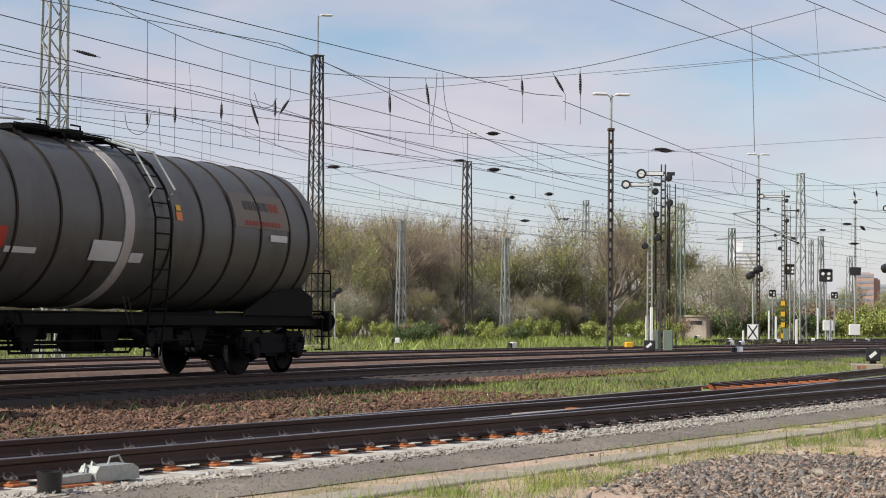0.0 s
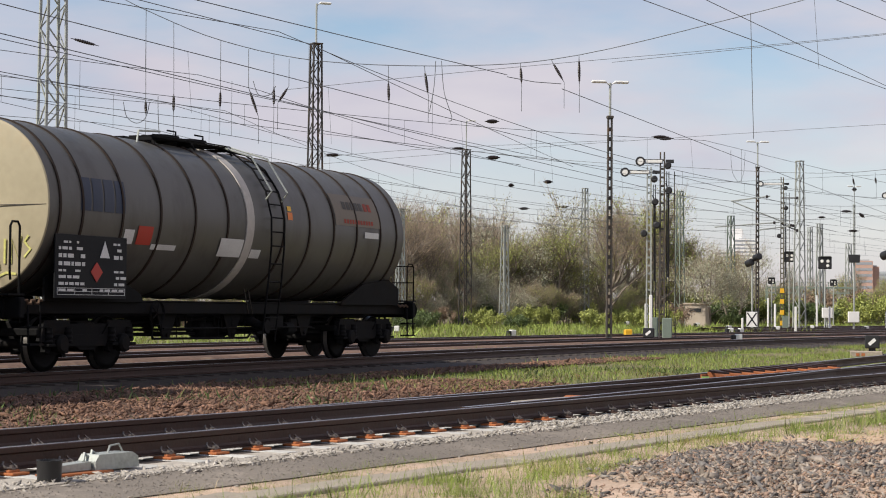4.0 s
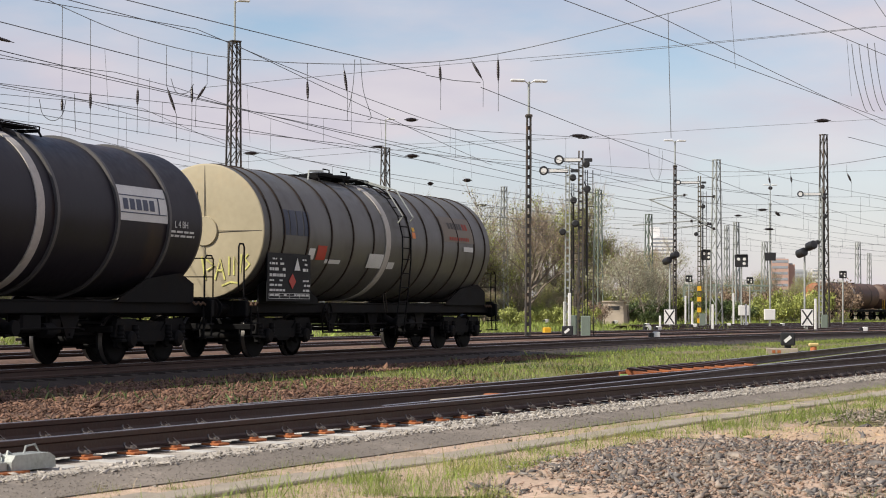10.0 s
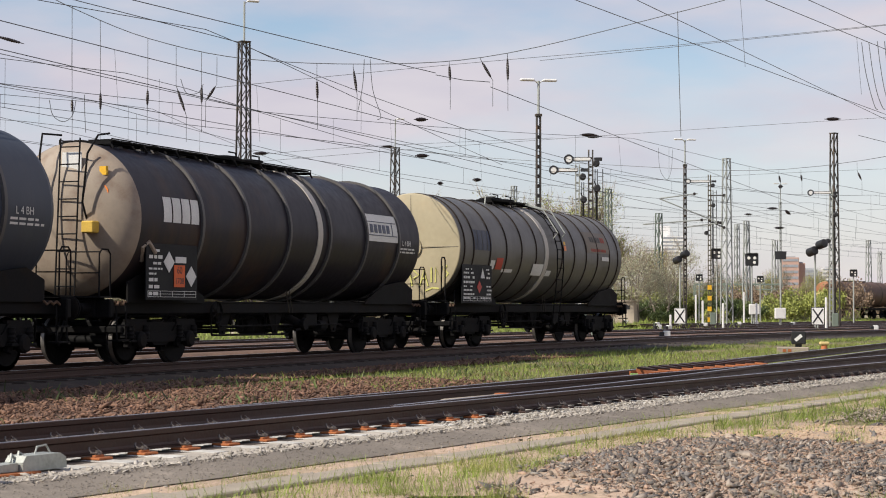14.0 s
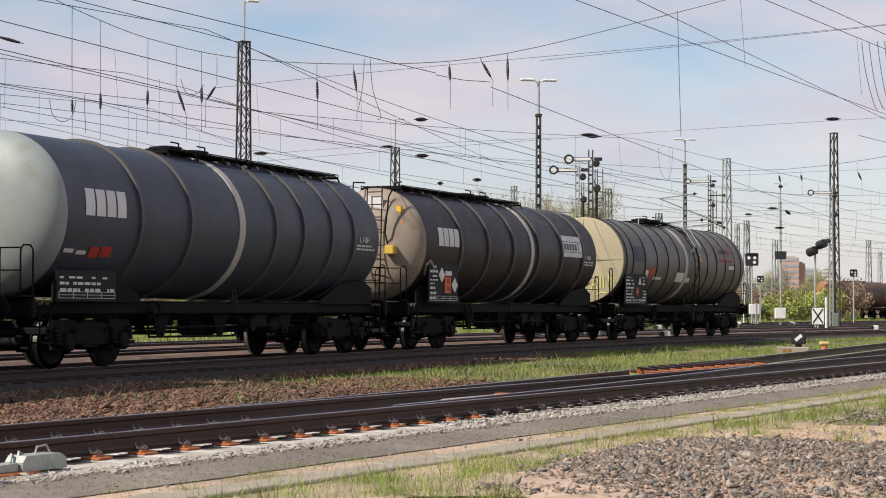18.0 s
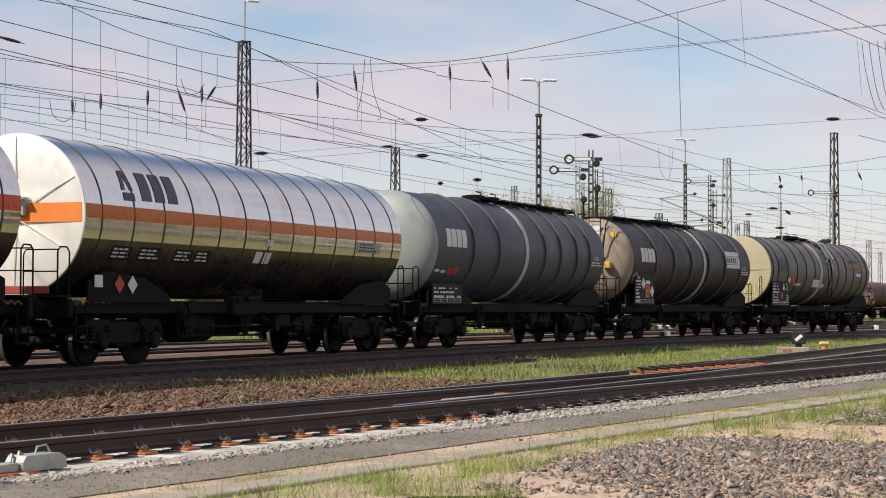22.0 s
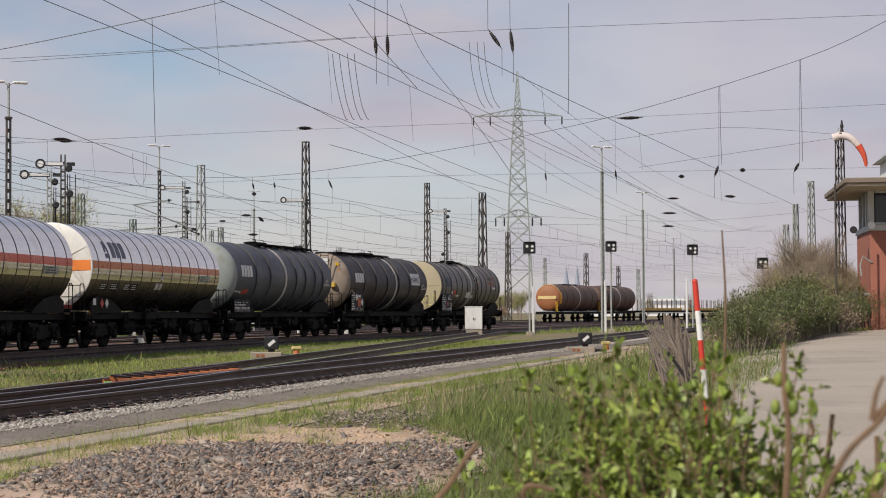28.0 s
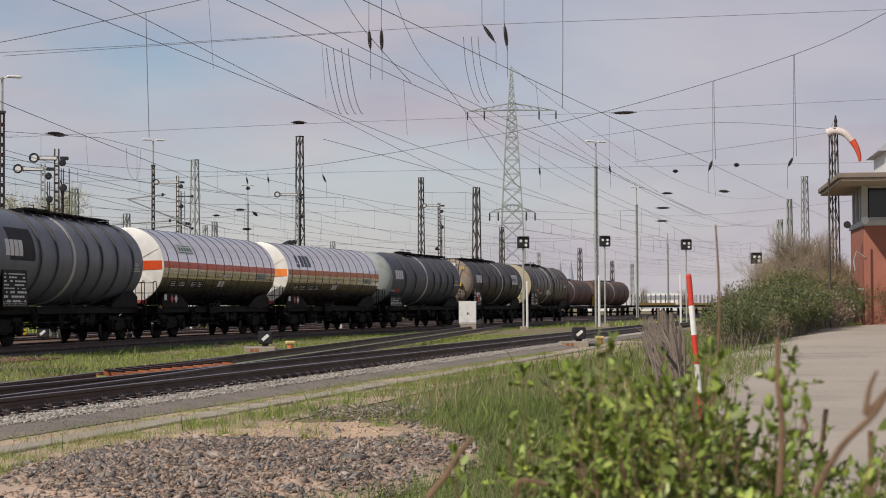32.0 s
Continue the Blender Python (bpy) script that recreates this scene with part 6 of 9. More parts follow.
def loop_wire(pts):
    part("loop_wire", Shape().tube(arc_pts(pts, 6), 0.013, 5), "wire", FITTINGS)


def catenary(label, at, s0, s1, contact, mess, span, phase, drop=6.5, r=0.0075):
    """Contact wire, sagging messenger wire and droppers over a line; at(s) gives the place in plan."""
    T = thing("overhead_line", Matrix(), label, "overhead wire", "overhead lines of the yard")

    def mz(s):
        k = ((s - phase) / span) % 1.0
        return contact + 0.45 + (mess - 0.45) * (2 * k - 1) ** 2

    step = 3.0
    part("contact_wire", Shape().tube([(*at(s), contact) for s in steps(s0, s1, step * 2)], r, 5), "wire", T)
    part("messenger_wire", Shape().tube([(*at(s), mz(s)) for s in steps(s0, s1, step)], r * 1.1, 5), "wire", T)
    k = s0 + 2
    while k < min(s1, 170):
        part("dropper", Shape().tube([(*at(k), contact), (*at(k), mz(k))], 0.006 if k < 80 else 0.008, 4), "wire", T)
        k += drop


def over(side):
    return lambda s: line(s, side)[:2]


catenary("contact and messenger wire over the train's track", over(0.1), -25, 300, 5.5, 1.5, 62, 8)
for i, o in enumerate(YARD):
    catenary("contact and messenger wire over a yard track", over(o), -20, 300, 5.5 + 0.05 * i, 1.45, 60 + 2 * i, 14 + 5 * i)
catenary("contact and messenger wire crossing the yard", lambda s: (-14 + s * 0.22, 40 + s * 0.97), -10, 260, 6.2, 1.4, 60, 20)
catenary("contact and messenger wire crossing the yard", lambda s: (4 + s * 0.60, 62 + s * 0.80), -40, 220, 5.9, 1.4, 66, 5)
catenary("contact and messenger wire over a far track", over(7.0), 60, 300, 5.6, 1.5, 60, 10)
catenary("contact and messenger wire over a far track", over(12.5), 80, 300, 5.6, 1.5, 60, 30)


def strand(label, a, b, z, r=0.010, drops=()):
    """A taut wire along the tracks from plan point a to b, with thin droppers from it down to another height."""
    T = thing("overhead_line", Matrix(), label, "overhead wire", "overhead lines of the yard")
    a, b = Vector((*a, z)), Vector((*b, z))
    k = max(2, int((b - a).length / 6))
    part("line_wire", Shape().tube([a.lerp(b, i / k) - Vector((0, 0, 0.16 * (i / k) * (1 - i / k))) for i in range(k + 1)], r, 5), "wire", T)
    for u, low in drops:
        q = a.lerp(b, u) - Vector((0, 0, 0.16 * u * (1 - u)))
        part("dropper", Shape().tube([q, (q.x + 0.1, q.y, low)], 0.005, 4), "wire", T)


NEAR_A, NEAR_B = (0.25, 23.2), (28.4, 75.0)
strand("contact wire over the near track", NEAR_A, NEAR_B, 5.6, 0.0065)
strand("second contact wire beside the near track", (1.2, 24.6), (25.0, 75.5), 6.0, 0.0065)
strand("messenger wire over the near track", (0.5, 25.8), (52.0, 111.5), 7.2, 0.008, ((0.10, 5.7), (0.17, 5.9), (0.24, 5.7), (0.31, 5.9)))
strand("second messenger wire over the near track", (1.4, 26.0), (51.8, 112.0), 7.3, 0.008)
strand("messenger wire over the bend of the near track", (5.0, 29.0), (62.0, 113.0), 7.2, 0.009, ((0.2, 6.2), (0.33, 5.9), (0.5, 5.8)))
strand("contact wire over the bend of the near track", (11.5, 50.0), (46.0, 105.0), 5.9, 0.008)
strand("feeder wire along the yard", (-15.0, 22.5), (22.0, 118.0), 7.05, 0.011, ((0.2, 5.6), (0.27, 5.5), (0.36, 5.6), (0.44, 5.6), (0.52, 5.6)))
strand("feeder wire along the yard", (-12.5, 22.0), (-0.2, 45.4), 7.0, 0.010)
strand("feeder wire along the yard", (-0.2, 45.4), (1.2, 46.8), 6.95, 0.010)
strand("feeder wire along the yard", (1.2, 46.2), (24.0, 112.0), 6.75, 0.010, ((0.2, 5.5), (0.35, 5.5), (0.5, 5.5)))
strand("thin feeder wire along the yard", (-11.0, 25.6), (-4.4, 40.6), 7.0, 0.009)
strand("thin feeder wire along the yard", (-4.4, 40.6), (2.4, 74.0), 6.95, 0.009)
strand("contact wire over the first yard track", (-9.6, 26.5), (18.0, 102.0), 5.6, 0.009)
strand("contact wire over the first yard track", (-12.0, 30.2), (0.2, 57.0), 5.65, 0.009)
cross_span("sagging cross-span wire over the yard with hangers", [(-13.8, 60.5, 11.80), (-12.5, 60.7, 11.14), (-10.0, 61.2, 10.19), (-6.6, 61.6, 9.55), (-1.7, 62.0, 9.47), (2.2, 62.0, 9.85), (7.8, 61.5, 11.15), (10.4, 61.1, 11.80)], 0.02)
cross_span("thin upper cross-span wire over the yard", [(-7.8, 61.5, 8.56), (-0.0, 62.0, 9.42), (7.8, 61.5, 10.06), (14.8, 60.2, 10.60)], 0.012)
cross_span("cross-span wire between tall lattice masts", [(-18.3, 116.6, 9.91), (-3.9, 117.9, 11.27), (9.5, 117.6, 12.25), (25.2, 115.3, 13.13), (45.1, 109.0, 13.78), (60.2, 101.5, 14.21)], 0.017)
cross_span("sagging cross-span wire over the far tracks", [(-10.7, 121.5, 12.58), (1.1, 113.5, 10.65), (9.6, 106.5, 9.54), (18.4, 97.6, 8.61), (26.4, 87.0, 9.37), (31.5, 78.0, 10.20), (35.5, 67.3, 11.51), (36.8, 61.9, 12.54)], 0.02)
cross_span("thin cross-span wire over the near tracks", [(3.2, 59.9, 9.31), (12.5, 58.7, 10.13), (17.4, 57.4, 10.46), (25.7, 54.2, 10.65), (30.7, 51.6, 10.67)], 0.012)
cross_span("thin cross-span wire over distant tracks", [(8.9, 164.8, 12.19), (33.8, 161.5, 13.37), (58.5, 154.3, 13.78), (84.2, 141.9, 13.80)], 0.02)
cross_span("thin cross-span wire over distant tracks", [(30.9, 212.8, 11.71), (62.4, 205.7, 12.88), (88.5, 196.0, 11.77), (109.7, 184.9, 13.72)], 0.022)
cross_span("thin cross-span wire over distant tracks", [(61.4, 293.7, 11.25), (97.4, 283.7, 12.50), (131.7, 269.6, 11.52)], 0.025)
cross_span("thin cross-span wire over distant tracks", [(-15.4, 139.2, 12.71), (-6.7, 139.8, 13.49), (8.6, 139.7, 14.24)], 0.02)
cross_span("thin stay wire over the yard", [(27.8, 70.7, 8.24), (32.5, 68.7, 8.75), (36.7, 66.6, 8.36)], 0.012)
cross_span("thin stay wire over the yard", [(29.4, 70.1, 7.15), (33.4, 68.3, 7.74), (36.7, 66.6, 8.22)], 0.012)
hanger((-12.54, 60.72, 11.14), (-12.51, 60.72, 8.14), (-12.50, 60.73, 7.55), 0.045)
hanger((-11.62, 60.90, 10.76), (-11.59, 60.91, 8.40), (-11.59, 60.91, 7.63), 0.045)
hanger((-10.05, 61.18, 10.19), (-10.04, 61.18, 8.53), (-10.05, 61.18, 7.82), 0.045)
hanger((-9.11, 61.33, 9.92), (-9.10, 61.33, 8.61), (-8.75, 61.38, 7.59), 0.045)
hanger((-8.26, 61.45, 9.75), (-8.25, 61.45, 8.70), (-8.24, 61.45, 7.93), 0.045)
hanger((-7.74, 61.51, 9.62), (-7.74, 61.52, 8.68), (-8.11, 61.47, 8.09), 0.045)
hanger((-4.35, 61.85, 9.45), (-4.35, 61.85, 8.96), (-4.32, 61.85, 8.10), 0.045)
hanger((-3.11, 61.92, 9.46), (-3.11, 61.92, 9.36), (-2.97, 61.93, 8.39), 0.045)
hanger((0.19, 62.00, 9.58), (0.19, 62.00, 9.50), (0.23, 62.00, 8.80), 0.045)
hanger((1.26, 61.99, 9.68), (1.26, 61.99, 9.64), (1.69, 61.98, 8.90), 0.045)
hanger((2.19, 61.96, 9.85), (2.19, 61.96, 9.80), (2.21, 61.96, 8.76), 0.045)
hanger((14.94, 58.11, 11.60), (14.93, 58.11, 10.43), (14.98, 58.10, 9.62), 0.060)
hanger((15.34, 58.01, 11.60), (15.33, 58.01, 10.47), (15.35, 58.00, 9.58), 0.060)
hanger((18.55, 57.06, 11.59), (18.55, 57.06, 10.55), (18.99, 56.92, 9.88), 0.060)
hanger((19.25, 56.83, 11.58), (19.25, 56.83, 10.60), (19.35, 56.80, 9.65), 0.060)
hanger((21.92, 117.98, 10.17), (21.92, 117.98, 9.83), (22.03, 117.96, 9.27), 0.060)
hanger((23.31, 117.71, 10.17), (23.31, 117.71, 9.87), (23.38, 117.70, 9.35), 0.060)
hanger((26.36, 115.02, 10.40), (26.36, 115.02, 9.88), (26.65, 114.95, 9.21), 0.060)
hanger((34.15, 72.35, 10.97), (34.12, 72.36, 7.54), (33.93, 72.45, 6.97), 0.060)
hanger((36.35, 69.01, 11.77), (36.30, 69.04, 7.43), (36.07, 69.16, 6.96), 0.060)
hanger((44.03, 122.32, 12.66), (44.02, 122.32, 11.23), (44.09, 122.30, 10.50), 0.060)
hanger((44.99, 111.25, 14.05), (44.96, 111.26, 10.56), (45.03, 111.23, 9.84), 0.060)
insulator((-9.85, 94.49, 9.12), (-9.29, 94.54, 9.13), 0.100)
insulator((-4.68, 139.92, 13.53), (-3.98, 139.94, 13.54), 0.120)
insulator((-1.53, 99.99, 11.50), (-0.97, 100.00, 11.50), 0.130)
insulator((-1.46, 99.99, 9.49), (-0.90, 100.00, 9.49), 0.130)
insulator((9.04, 117.65, 12.37), (9.84, 117.59, 12.37), 0.120)
insulator((24.53, 115.42, 13.22), (25.25, 115.27, 13.21), 0.130)
insulator((9.41, 117.62, 12.25), (10.15, 117.56, 12.26), 0.120)
insulator((44.58, 109.26, 13.71), (45.66, 108.81, 13.73), 0.120)
insulator((-11.97, 48.55, 8.34), (-11.45, 48.67, 8.21), 0.050)
insulator((56.96, 127.89, 11.50), (57.27, 127.75, 11.49), 0.160)
insulator((48.06, 98.94, 9.59), (48.30, 98.83, 9.58), 0.140)
insulator((56.23, 128.21, 9.81), (56.83, 127.95, 9.80), 0.100)
insulator((47.26, 99.33, 8.03), (47.71, 99.11, 7.99), 0.100)
insulator((2.85, 169.98, 13.10), (3.49, 169.96, 13.10), 0.200)
insulator((-0.50, 170.00, 12.77), (-0.07, 170.00, 12.77), 0.200)
insulator((22.83, 122.90, 9.38), (23.06, 122.85, 9.38), 0.150)
insulator((26.58, 147.63, 9.26), (27.22, 147.51, 9.26), 0.120)
insulator((27.94, 147.37, 9.07), (28.26, 147.31, 8.79), 0.150)
insulator((36.16, 196.70, 9.86), (37.01, 196.55, 9.86), 0.150)
insulator((33.01, 197.26, 11.35), (33.61, 197.16, 11.35), 0.130)
insulator((79.76, 183.41, 11.93), (80.89, 182.91, 11.92), 0.140)
insulator((91.71, 210.93, 11.91), (92.81, 210.44, 11.90), 0.140)
insulator((-11.24, 109.42, 10.38), (-10.73, 109.48, 10.39), 0.120)
insulator((4.91, 199.94, 12.46), (5.90, 199.91, 12.47), 0.180)
insulator((0.67, 200.00, 12.24), (1.54, 199.99, 12.25), 0.180)
insulator((-15.57, 199.39, 10.89), (-14.94, 199.44, 10.90), 0.180)
insulator((-10.70, 199.71, 11.07), (-9.77, 199.76, 11.08), 0.180)
loop_wire([(13.56, 58.45, 9.74), (13.65, 58.43, 8.95), (13.80, 58.39, 8.20), (13.96, 58.35, 7.63), (14.05, 58.33, 7.54)])
loop_wire([(13.78, 58.40, 9.74), (13.87, 58.37, 8.95), (14.01, 58.34, 8.15), (14.18, 58.30, 7.63), (14.27, 58.28, 7.54)])
loop_wire([(14.04, 58.33, 9.75), (14.13, 58.31, 8.95), (14.27, 58.28, 8.10), (14.43, 58.24, 7.63), (14.52, 58.22, 7.54)])
loop_wire([(14.26, 58.28, 9.75), (14.34, 58.26, 8.95), (14.49, 58.22, 8.06), (14.65, 58.18, 7.63), (14.74, 58.16, 7.54)])
loop_wire([(20.95, 66.79, 11.62), (21.04, 66.76, 10.47), (21.27, 66.69, 9.48), (21.52, 66.61, 9.04)])
loop_wire([(21.24, 66.70, 11.62), (21.34, 66.67, 10.47), (21.56, 66.60, 9.48), (21.81, 66.52, 9.04)])
loop_wire([(21.49, 66.62, 11.62), (21.59, 66.59, 10.47), (21.81, 66.51, 9.48), (22.06, 66.43, 9.03)])
loop_wire([(-13.24, 60.57, 8.01), (-13.12, 60.60, 7.50), (-12.79, 60.67, 7.30), (-12.50, 60.73, 7.51), (-12.38, 60.75, 8.03)])
loop_wire([(-12.11, 60.81, 8.23), (-12.10, 60.81, 7.71), (-12.06, 60.82, 6.95)])
loop_wire([(-2.73, 61.94, 9.62), (-2.78, 61.94, 8.74), (-2.93, 61.93, 7.87)])
loop_wire([(-2.53, 61.95, 9.62), (-2.43, 61.95, 8.55), (-2.16, 61.96, 7.68), (-2.27, 61.96, 7.54)])
loop_wire([(-8.95, 61.35, 8.84), (-8.76, 61.38, 8.37), (-8.38, 61.43, 8.37), (-8.19, 61.46, 8.67)])
loop_wire([(14.19, 119.16, 11.67), (14.30, 119.14, 10.25), (14.74, 119.09, 9.57), (15.03, 119.05, 10.24), (15.11, 119.05, 11.55)])
loop_wire([(7.98, 61.48, 11.23), (8.03, 61.48, 9.15), (8.09, 61.47, 6.94)])
loop_wire([(21.09, 56.17, 11.37), (21.08, 56.18, 9.29), (21.05, 56.19, 7.69)])
loop_wire([(32.05, 67.80, 10.35), (32.06, 67.80, 8.65), (32.09, 67.79, 7.13)])
loop_wire([(34.97, 66.35, 11.36), (34.99, 66.34, 9.04), (35.01, 66.33, 7.19)])
loop_wire([(19.69, 72.37, 13.99), (20.59, 72.12, 11.86), (22.16, 71.65, 9.73), (23.49, 71.23, 7.79), (24.48, 70.89, 6.18)])
loop_wire([(14.11, 58.32, 11.41), (14.84, 58.14, 10.28), (16.29, 57.75, 8.58)])


# ---------------------------------------------------------------- plants and loose stone
M["stone_mix"] = material("crushed_stone", (0.27, 0.225, 0.185), 0.92, var=0.25, fine=25, coarse=3, bump=0.3, per_object=0.55, island=True)
M["stone_rust"] = material("rusty_ballast_stone", (0.168, 0.094, 0.062), 0.95, var=0.3, fine=25, coarse=0.8, bump=0.3, per_object=0.55, island=True)
M["stone_pale"] = material("pale_ballast_stone", (0.345, 0.315, 0.275), 0.92, var=0.25, fine=25, coarse=2, bump=0.3, per_object=0.5, island=True)
M["grass"] = material("grass_blade", (0.19, 0.25, 0.042), 0.7, var=0.25, fine=8, coarse=0.5, bump=0, per_object=0.5, island=True, tint=(0.27, 0.26, 0.08), tint_amount=0.35, tint_scale=0.6)
M["grass_bank"] = material("bank_grass_blade", (0.118, 0.165, 0.032), 0.7, var=0.3, fine=8, coarse=0.5, bump=0, per_object=0.55, island=True, tint=(0.22, 0.20, 0.07), tint_amount=0.3, tint_scale=0.6)
M["weed"] = material("weed_leaf", (0.075, 0.115, 0.03), 0.75, var=0.3, fine=8, coarse=0.6, bump=0, per_object=0.5, island=True, tint=(0.17, 0.09, 0.035), tint_amount=0.35, tint_scale=0.7)
M["dry_grass"] = material("dry_grass", (0.36, 0.28, 0.16), 0.8, var=0.25, bump=0, per_object=0.4, island=True)
M["leaf_fresh"] = material("fresh_leaf", (0.168, 0.230, 0.036), 0.5, var=0.25, fine=20, coarse=3, bump=0.05, per_object=0.55, island=True, tint=(0.31, 0.34, 0.065), tint_amount=0.35, tint_scale=6)
M["leaf_dark"] = material("dark_leaf", (0.085, 0.12, 0.034), 0.55, var=0.25, fine=6, coarse=0.6, bump=0, per_object=0.5, island=True)
M["leaf_hedge"] = material("hedge_leaf", (0.088, 0.112, 0.030), 0.5, var=0.3, fine=6, coarse=0.6, bump=0, per_object=0.55, island=True, tint=(0.20, 0.16, 0.07), tint_amount=0.35, tint_scale=0.9)
M["leaf_spring"] = material("spring_leaf", (0.31, 0.34, 0.085), 0.6, var=0.25, fine=6, coarse=0.5, bump=0, per_object=0.5, island=True)
M["leaf_brown"] = material("bud_brown_twig", (0.26, 0.185, 0.125), 0.8, var=0.3, fine=6, coarse=0.5, bump=0, per_object=0.4, island=True)
M["twig_brown"] = material("fine_brown_twig", (0.34, 0.265, 0.195), 0.85, var=0.3, fine=6, coarse=0.5, bump=0, per_object=0.45, island=True)
M["blossom"] = material("pale_blossom", (0.42, 0.42, 0.30), 0.7, var=0.2, bump=0, per_object=0.3, island=True)
M["bark"] = material("grey_brown_bark", (0.21, 0.175, 0.14), 0.9, var=0.35, fine=14, coarse=1.5, bump=0.4)
M["bark_fresh"] = material("shoot_bark", (0.17, 0.105, 0.06), 0.8, var=0.3, fine=30, coarse=4, bump=0.2)


def mass(name, tv, tf, pos, rot, mat, parent=None, kind="stuff", label="", category="", smooth_shade=False):
    """Many copies of one small form, joined: tv (k, 3) corners, tf faces of equal length, rot (n, 3, 3) turns with scale."""
    tv = np.asarray(tv, float)
    n, k = len(pos), len(tv)
    v = np.einsum("nij,kj->nki", rot, tv) + np.asarray(pos)[:, None, :]
    f = np.asarray(tf)
    m = f.shape[1]
    faces = (f[None] + (np.arange(n) * k)[:, None, None]).reshape(-1, m)
    me = bpy.data.meshes.new(name)
    me.vertices.add(n * k)
    me.vertices.foreach_set("co", v.reshape(-1))
    me.loops.add(faces.size)
    me.loops.foreach_set("vertex_index", faces.reshape(-1).astype(np.int32))
    me.polygons.add(len(faces))
    me.polygons.foreach_set("loop_start", (np.arange(len(faces)) * m).astype(np.int32))
    me.update(calc_edges=True)
    me.validate()
    if smooth_shade:
        me.polygons.foreach_set("use_smooth", [True] * len(me.polygons))
    me.materials.append(M[mat])
    ob = new(name, me)
    if parent is not None:
        ob.parent = parent
    return tagged(ob, label, category, kind=kind)


def turns(rng, n, size, lean=0.4, flat=1.0, any_way=False):
    """Random turns with scale: mostly upright, or any way up."""
    yaw = rng.uniform(0, 2 * np.pi, n)
    a = rng.uniform(0, 2 * np.pi, n) if any_way else rng.normal(0, lean, n)
    b = rng.uniform(0, 2 * np.pi, n) if any_way else rng.normal(0, lean, n)
    cz, sz, cx, sx, cy, sy = np.cos(yaw), np.sin(yaw), np.cos(a), np.sin(a), np.cos(b), np.sin(b)
    o, z = np.ones(n), np.zeros(n)
    Rz = np.array([[cz, -sz, z], [sz, cz, z], [z, z, o]]).transpose(2, 0, 1)
    Rx = np.array([[o, z, z], [z, cx, -sx], [z, sx, cx]]).transpose(2, 0, 1)
    Ry = np.array([[cy, z, sy], [z, o, z], [-sy, z, cy]]).transpose(2, 0, 1)
    s = np.asarray(size)
    if s.ndim == 1:
        s = np.stack([s, s, s * flat], 1)
    return (Rz @ Rx @ Ry) * s[:, None, :]


STONE_V = [(-1.1, -0.7, -0.6), (0.9, -1.1, -0.3), (1.2, 0.5, -0.7), (-0.8, 1.0, -0.2), (-0.5, -0.9, 0.8), (0.8, -0.3, 0.3), (0.2, 0.8, 0.9), (-0.9, 0.2, 0.4)]
STONE_F = [(3, 2, 1, 0), (4, 5, 6, 7), (0, 1, 5, 4), (1, 2, 6, 5), (2, 3, 7, 6), (3, 0, 4, 7)]
SHARD_V = [(-1.3, -0.2, -0.3), (0.2, -0.85, -0.4), (1.25, 0.1, -0.2), (-0.1, 0.85, -0.5), (-0.35, -0.15, 0.65), (0.55, 0.25, 0.45)]
SHARD_F = [(4, 0, 1), (4, 1, 5), (5, 1, 2), (5, 2, 3), (5, 3, 4), (4, 3, 0), (0, 3, 1), (1, 3, 2)]
BLADE_V = [(-0.035, 0, 0), (0.035, 0, 0), (0.025, 0.10, 0.55), (-0.02, 0.10, 0.55), (0.0, 0.34, 0.97), (0.004, 0.34, 0.98)]
BLADE_F = [(0, 1, 2, 3), (3, 2, 5, 4)]
LEAF_V = [(0, 0, 0), (0.20, 0.28, 0.05), (0.24, 0.55, 0.04), (0.0, 1.0, -0.10), (-0.24, 0.55, 0.04), (-0.20, 0.28, 0.05), (0, 0.5, -0.02)]
LEAF_F = [(0, 1, 2, 6), (6, 2, 3, 4), (0, 6, 4, 5)]


def stones(name, n, place, size, mat, label, seed, category="gravel"):
    rng = np.random.default_rng(seed)
    pos = np.array([place(rng) for _ in range(n)])
    s = rng.lognormal(math.log(size), 0.42, n)
    sc = np.stack([s * rng.uniform(0.8, 1.9, n), s * rng.uniform(0.5, 1.1, n), s * rng.uniform(0.3, 0.75, n)], 1)
    return mass(name, SHARD_V, SHARD_F, pos, turns(rng, n, sc, 0.5), mat, None, "stuff", label, category)


def in_near(s0, s1, a, b, dz):
    def fn(rng):
        p = near(rng.uniform(s0, s1), rng.uniform(a, b))
        return (p.x, p.y, ground_z(p.x, p.y) + dz + rng.uniform(-0.01, 0.015))
    return fn


def on_heap(rng):
    """Stones lie thick on the crown, thin out over bare soil at the rim and leave the sand free."""
    a, b = near_coords(*HEAP)
    for _ in range(60):
        r, v = math.sqrt(rng.uniform(0, 1)), rng.uniform(0, 2 * math.pi)
        p = near(a + r * 5.3 * math.cos(v), b + r * 1.95 * math.sin(v))
        c, d = near_coords(p.x, p.y)
        keep = 1.15 - r ** 2 + 0.9 * noise.noise((p.x * 0.9, p.y * 0.9, 4.0)) + 0.6 * noise.noise((p.x * 3, p.y * 3, 2.0)) - 0.25 * smooth(0.5, -1.5, c - a + 2)
        q = ((c - 6.4) / 2.1) ** 2 + ((d - 5.2) / 1.25) ** 2
        if q < 0.75:
            keep -= 0.9
        if rng.uniform() < keep:
            return (p.x, p.y, ground_z(p.x, p.y) + 0.02 + rng.uniform(-0.012, 0.022))
    return (p.x, p.y, ground_z(p.x, p.y))


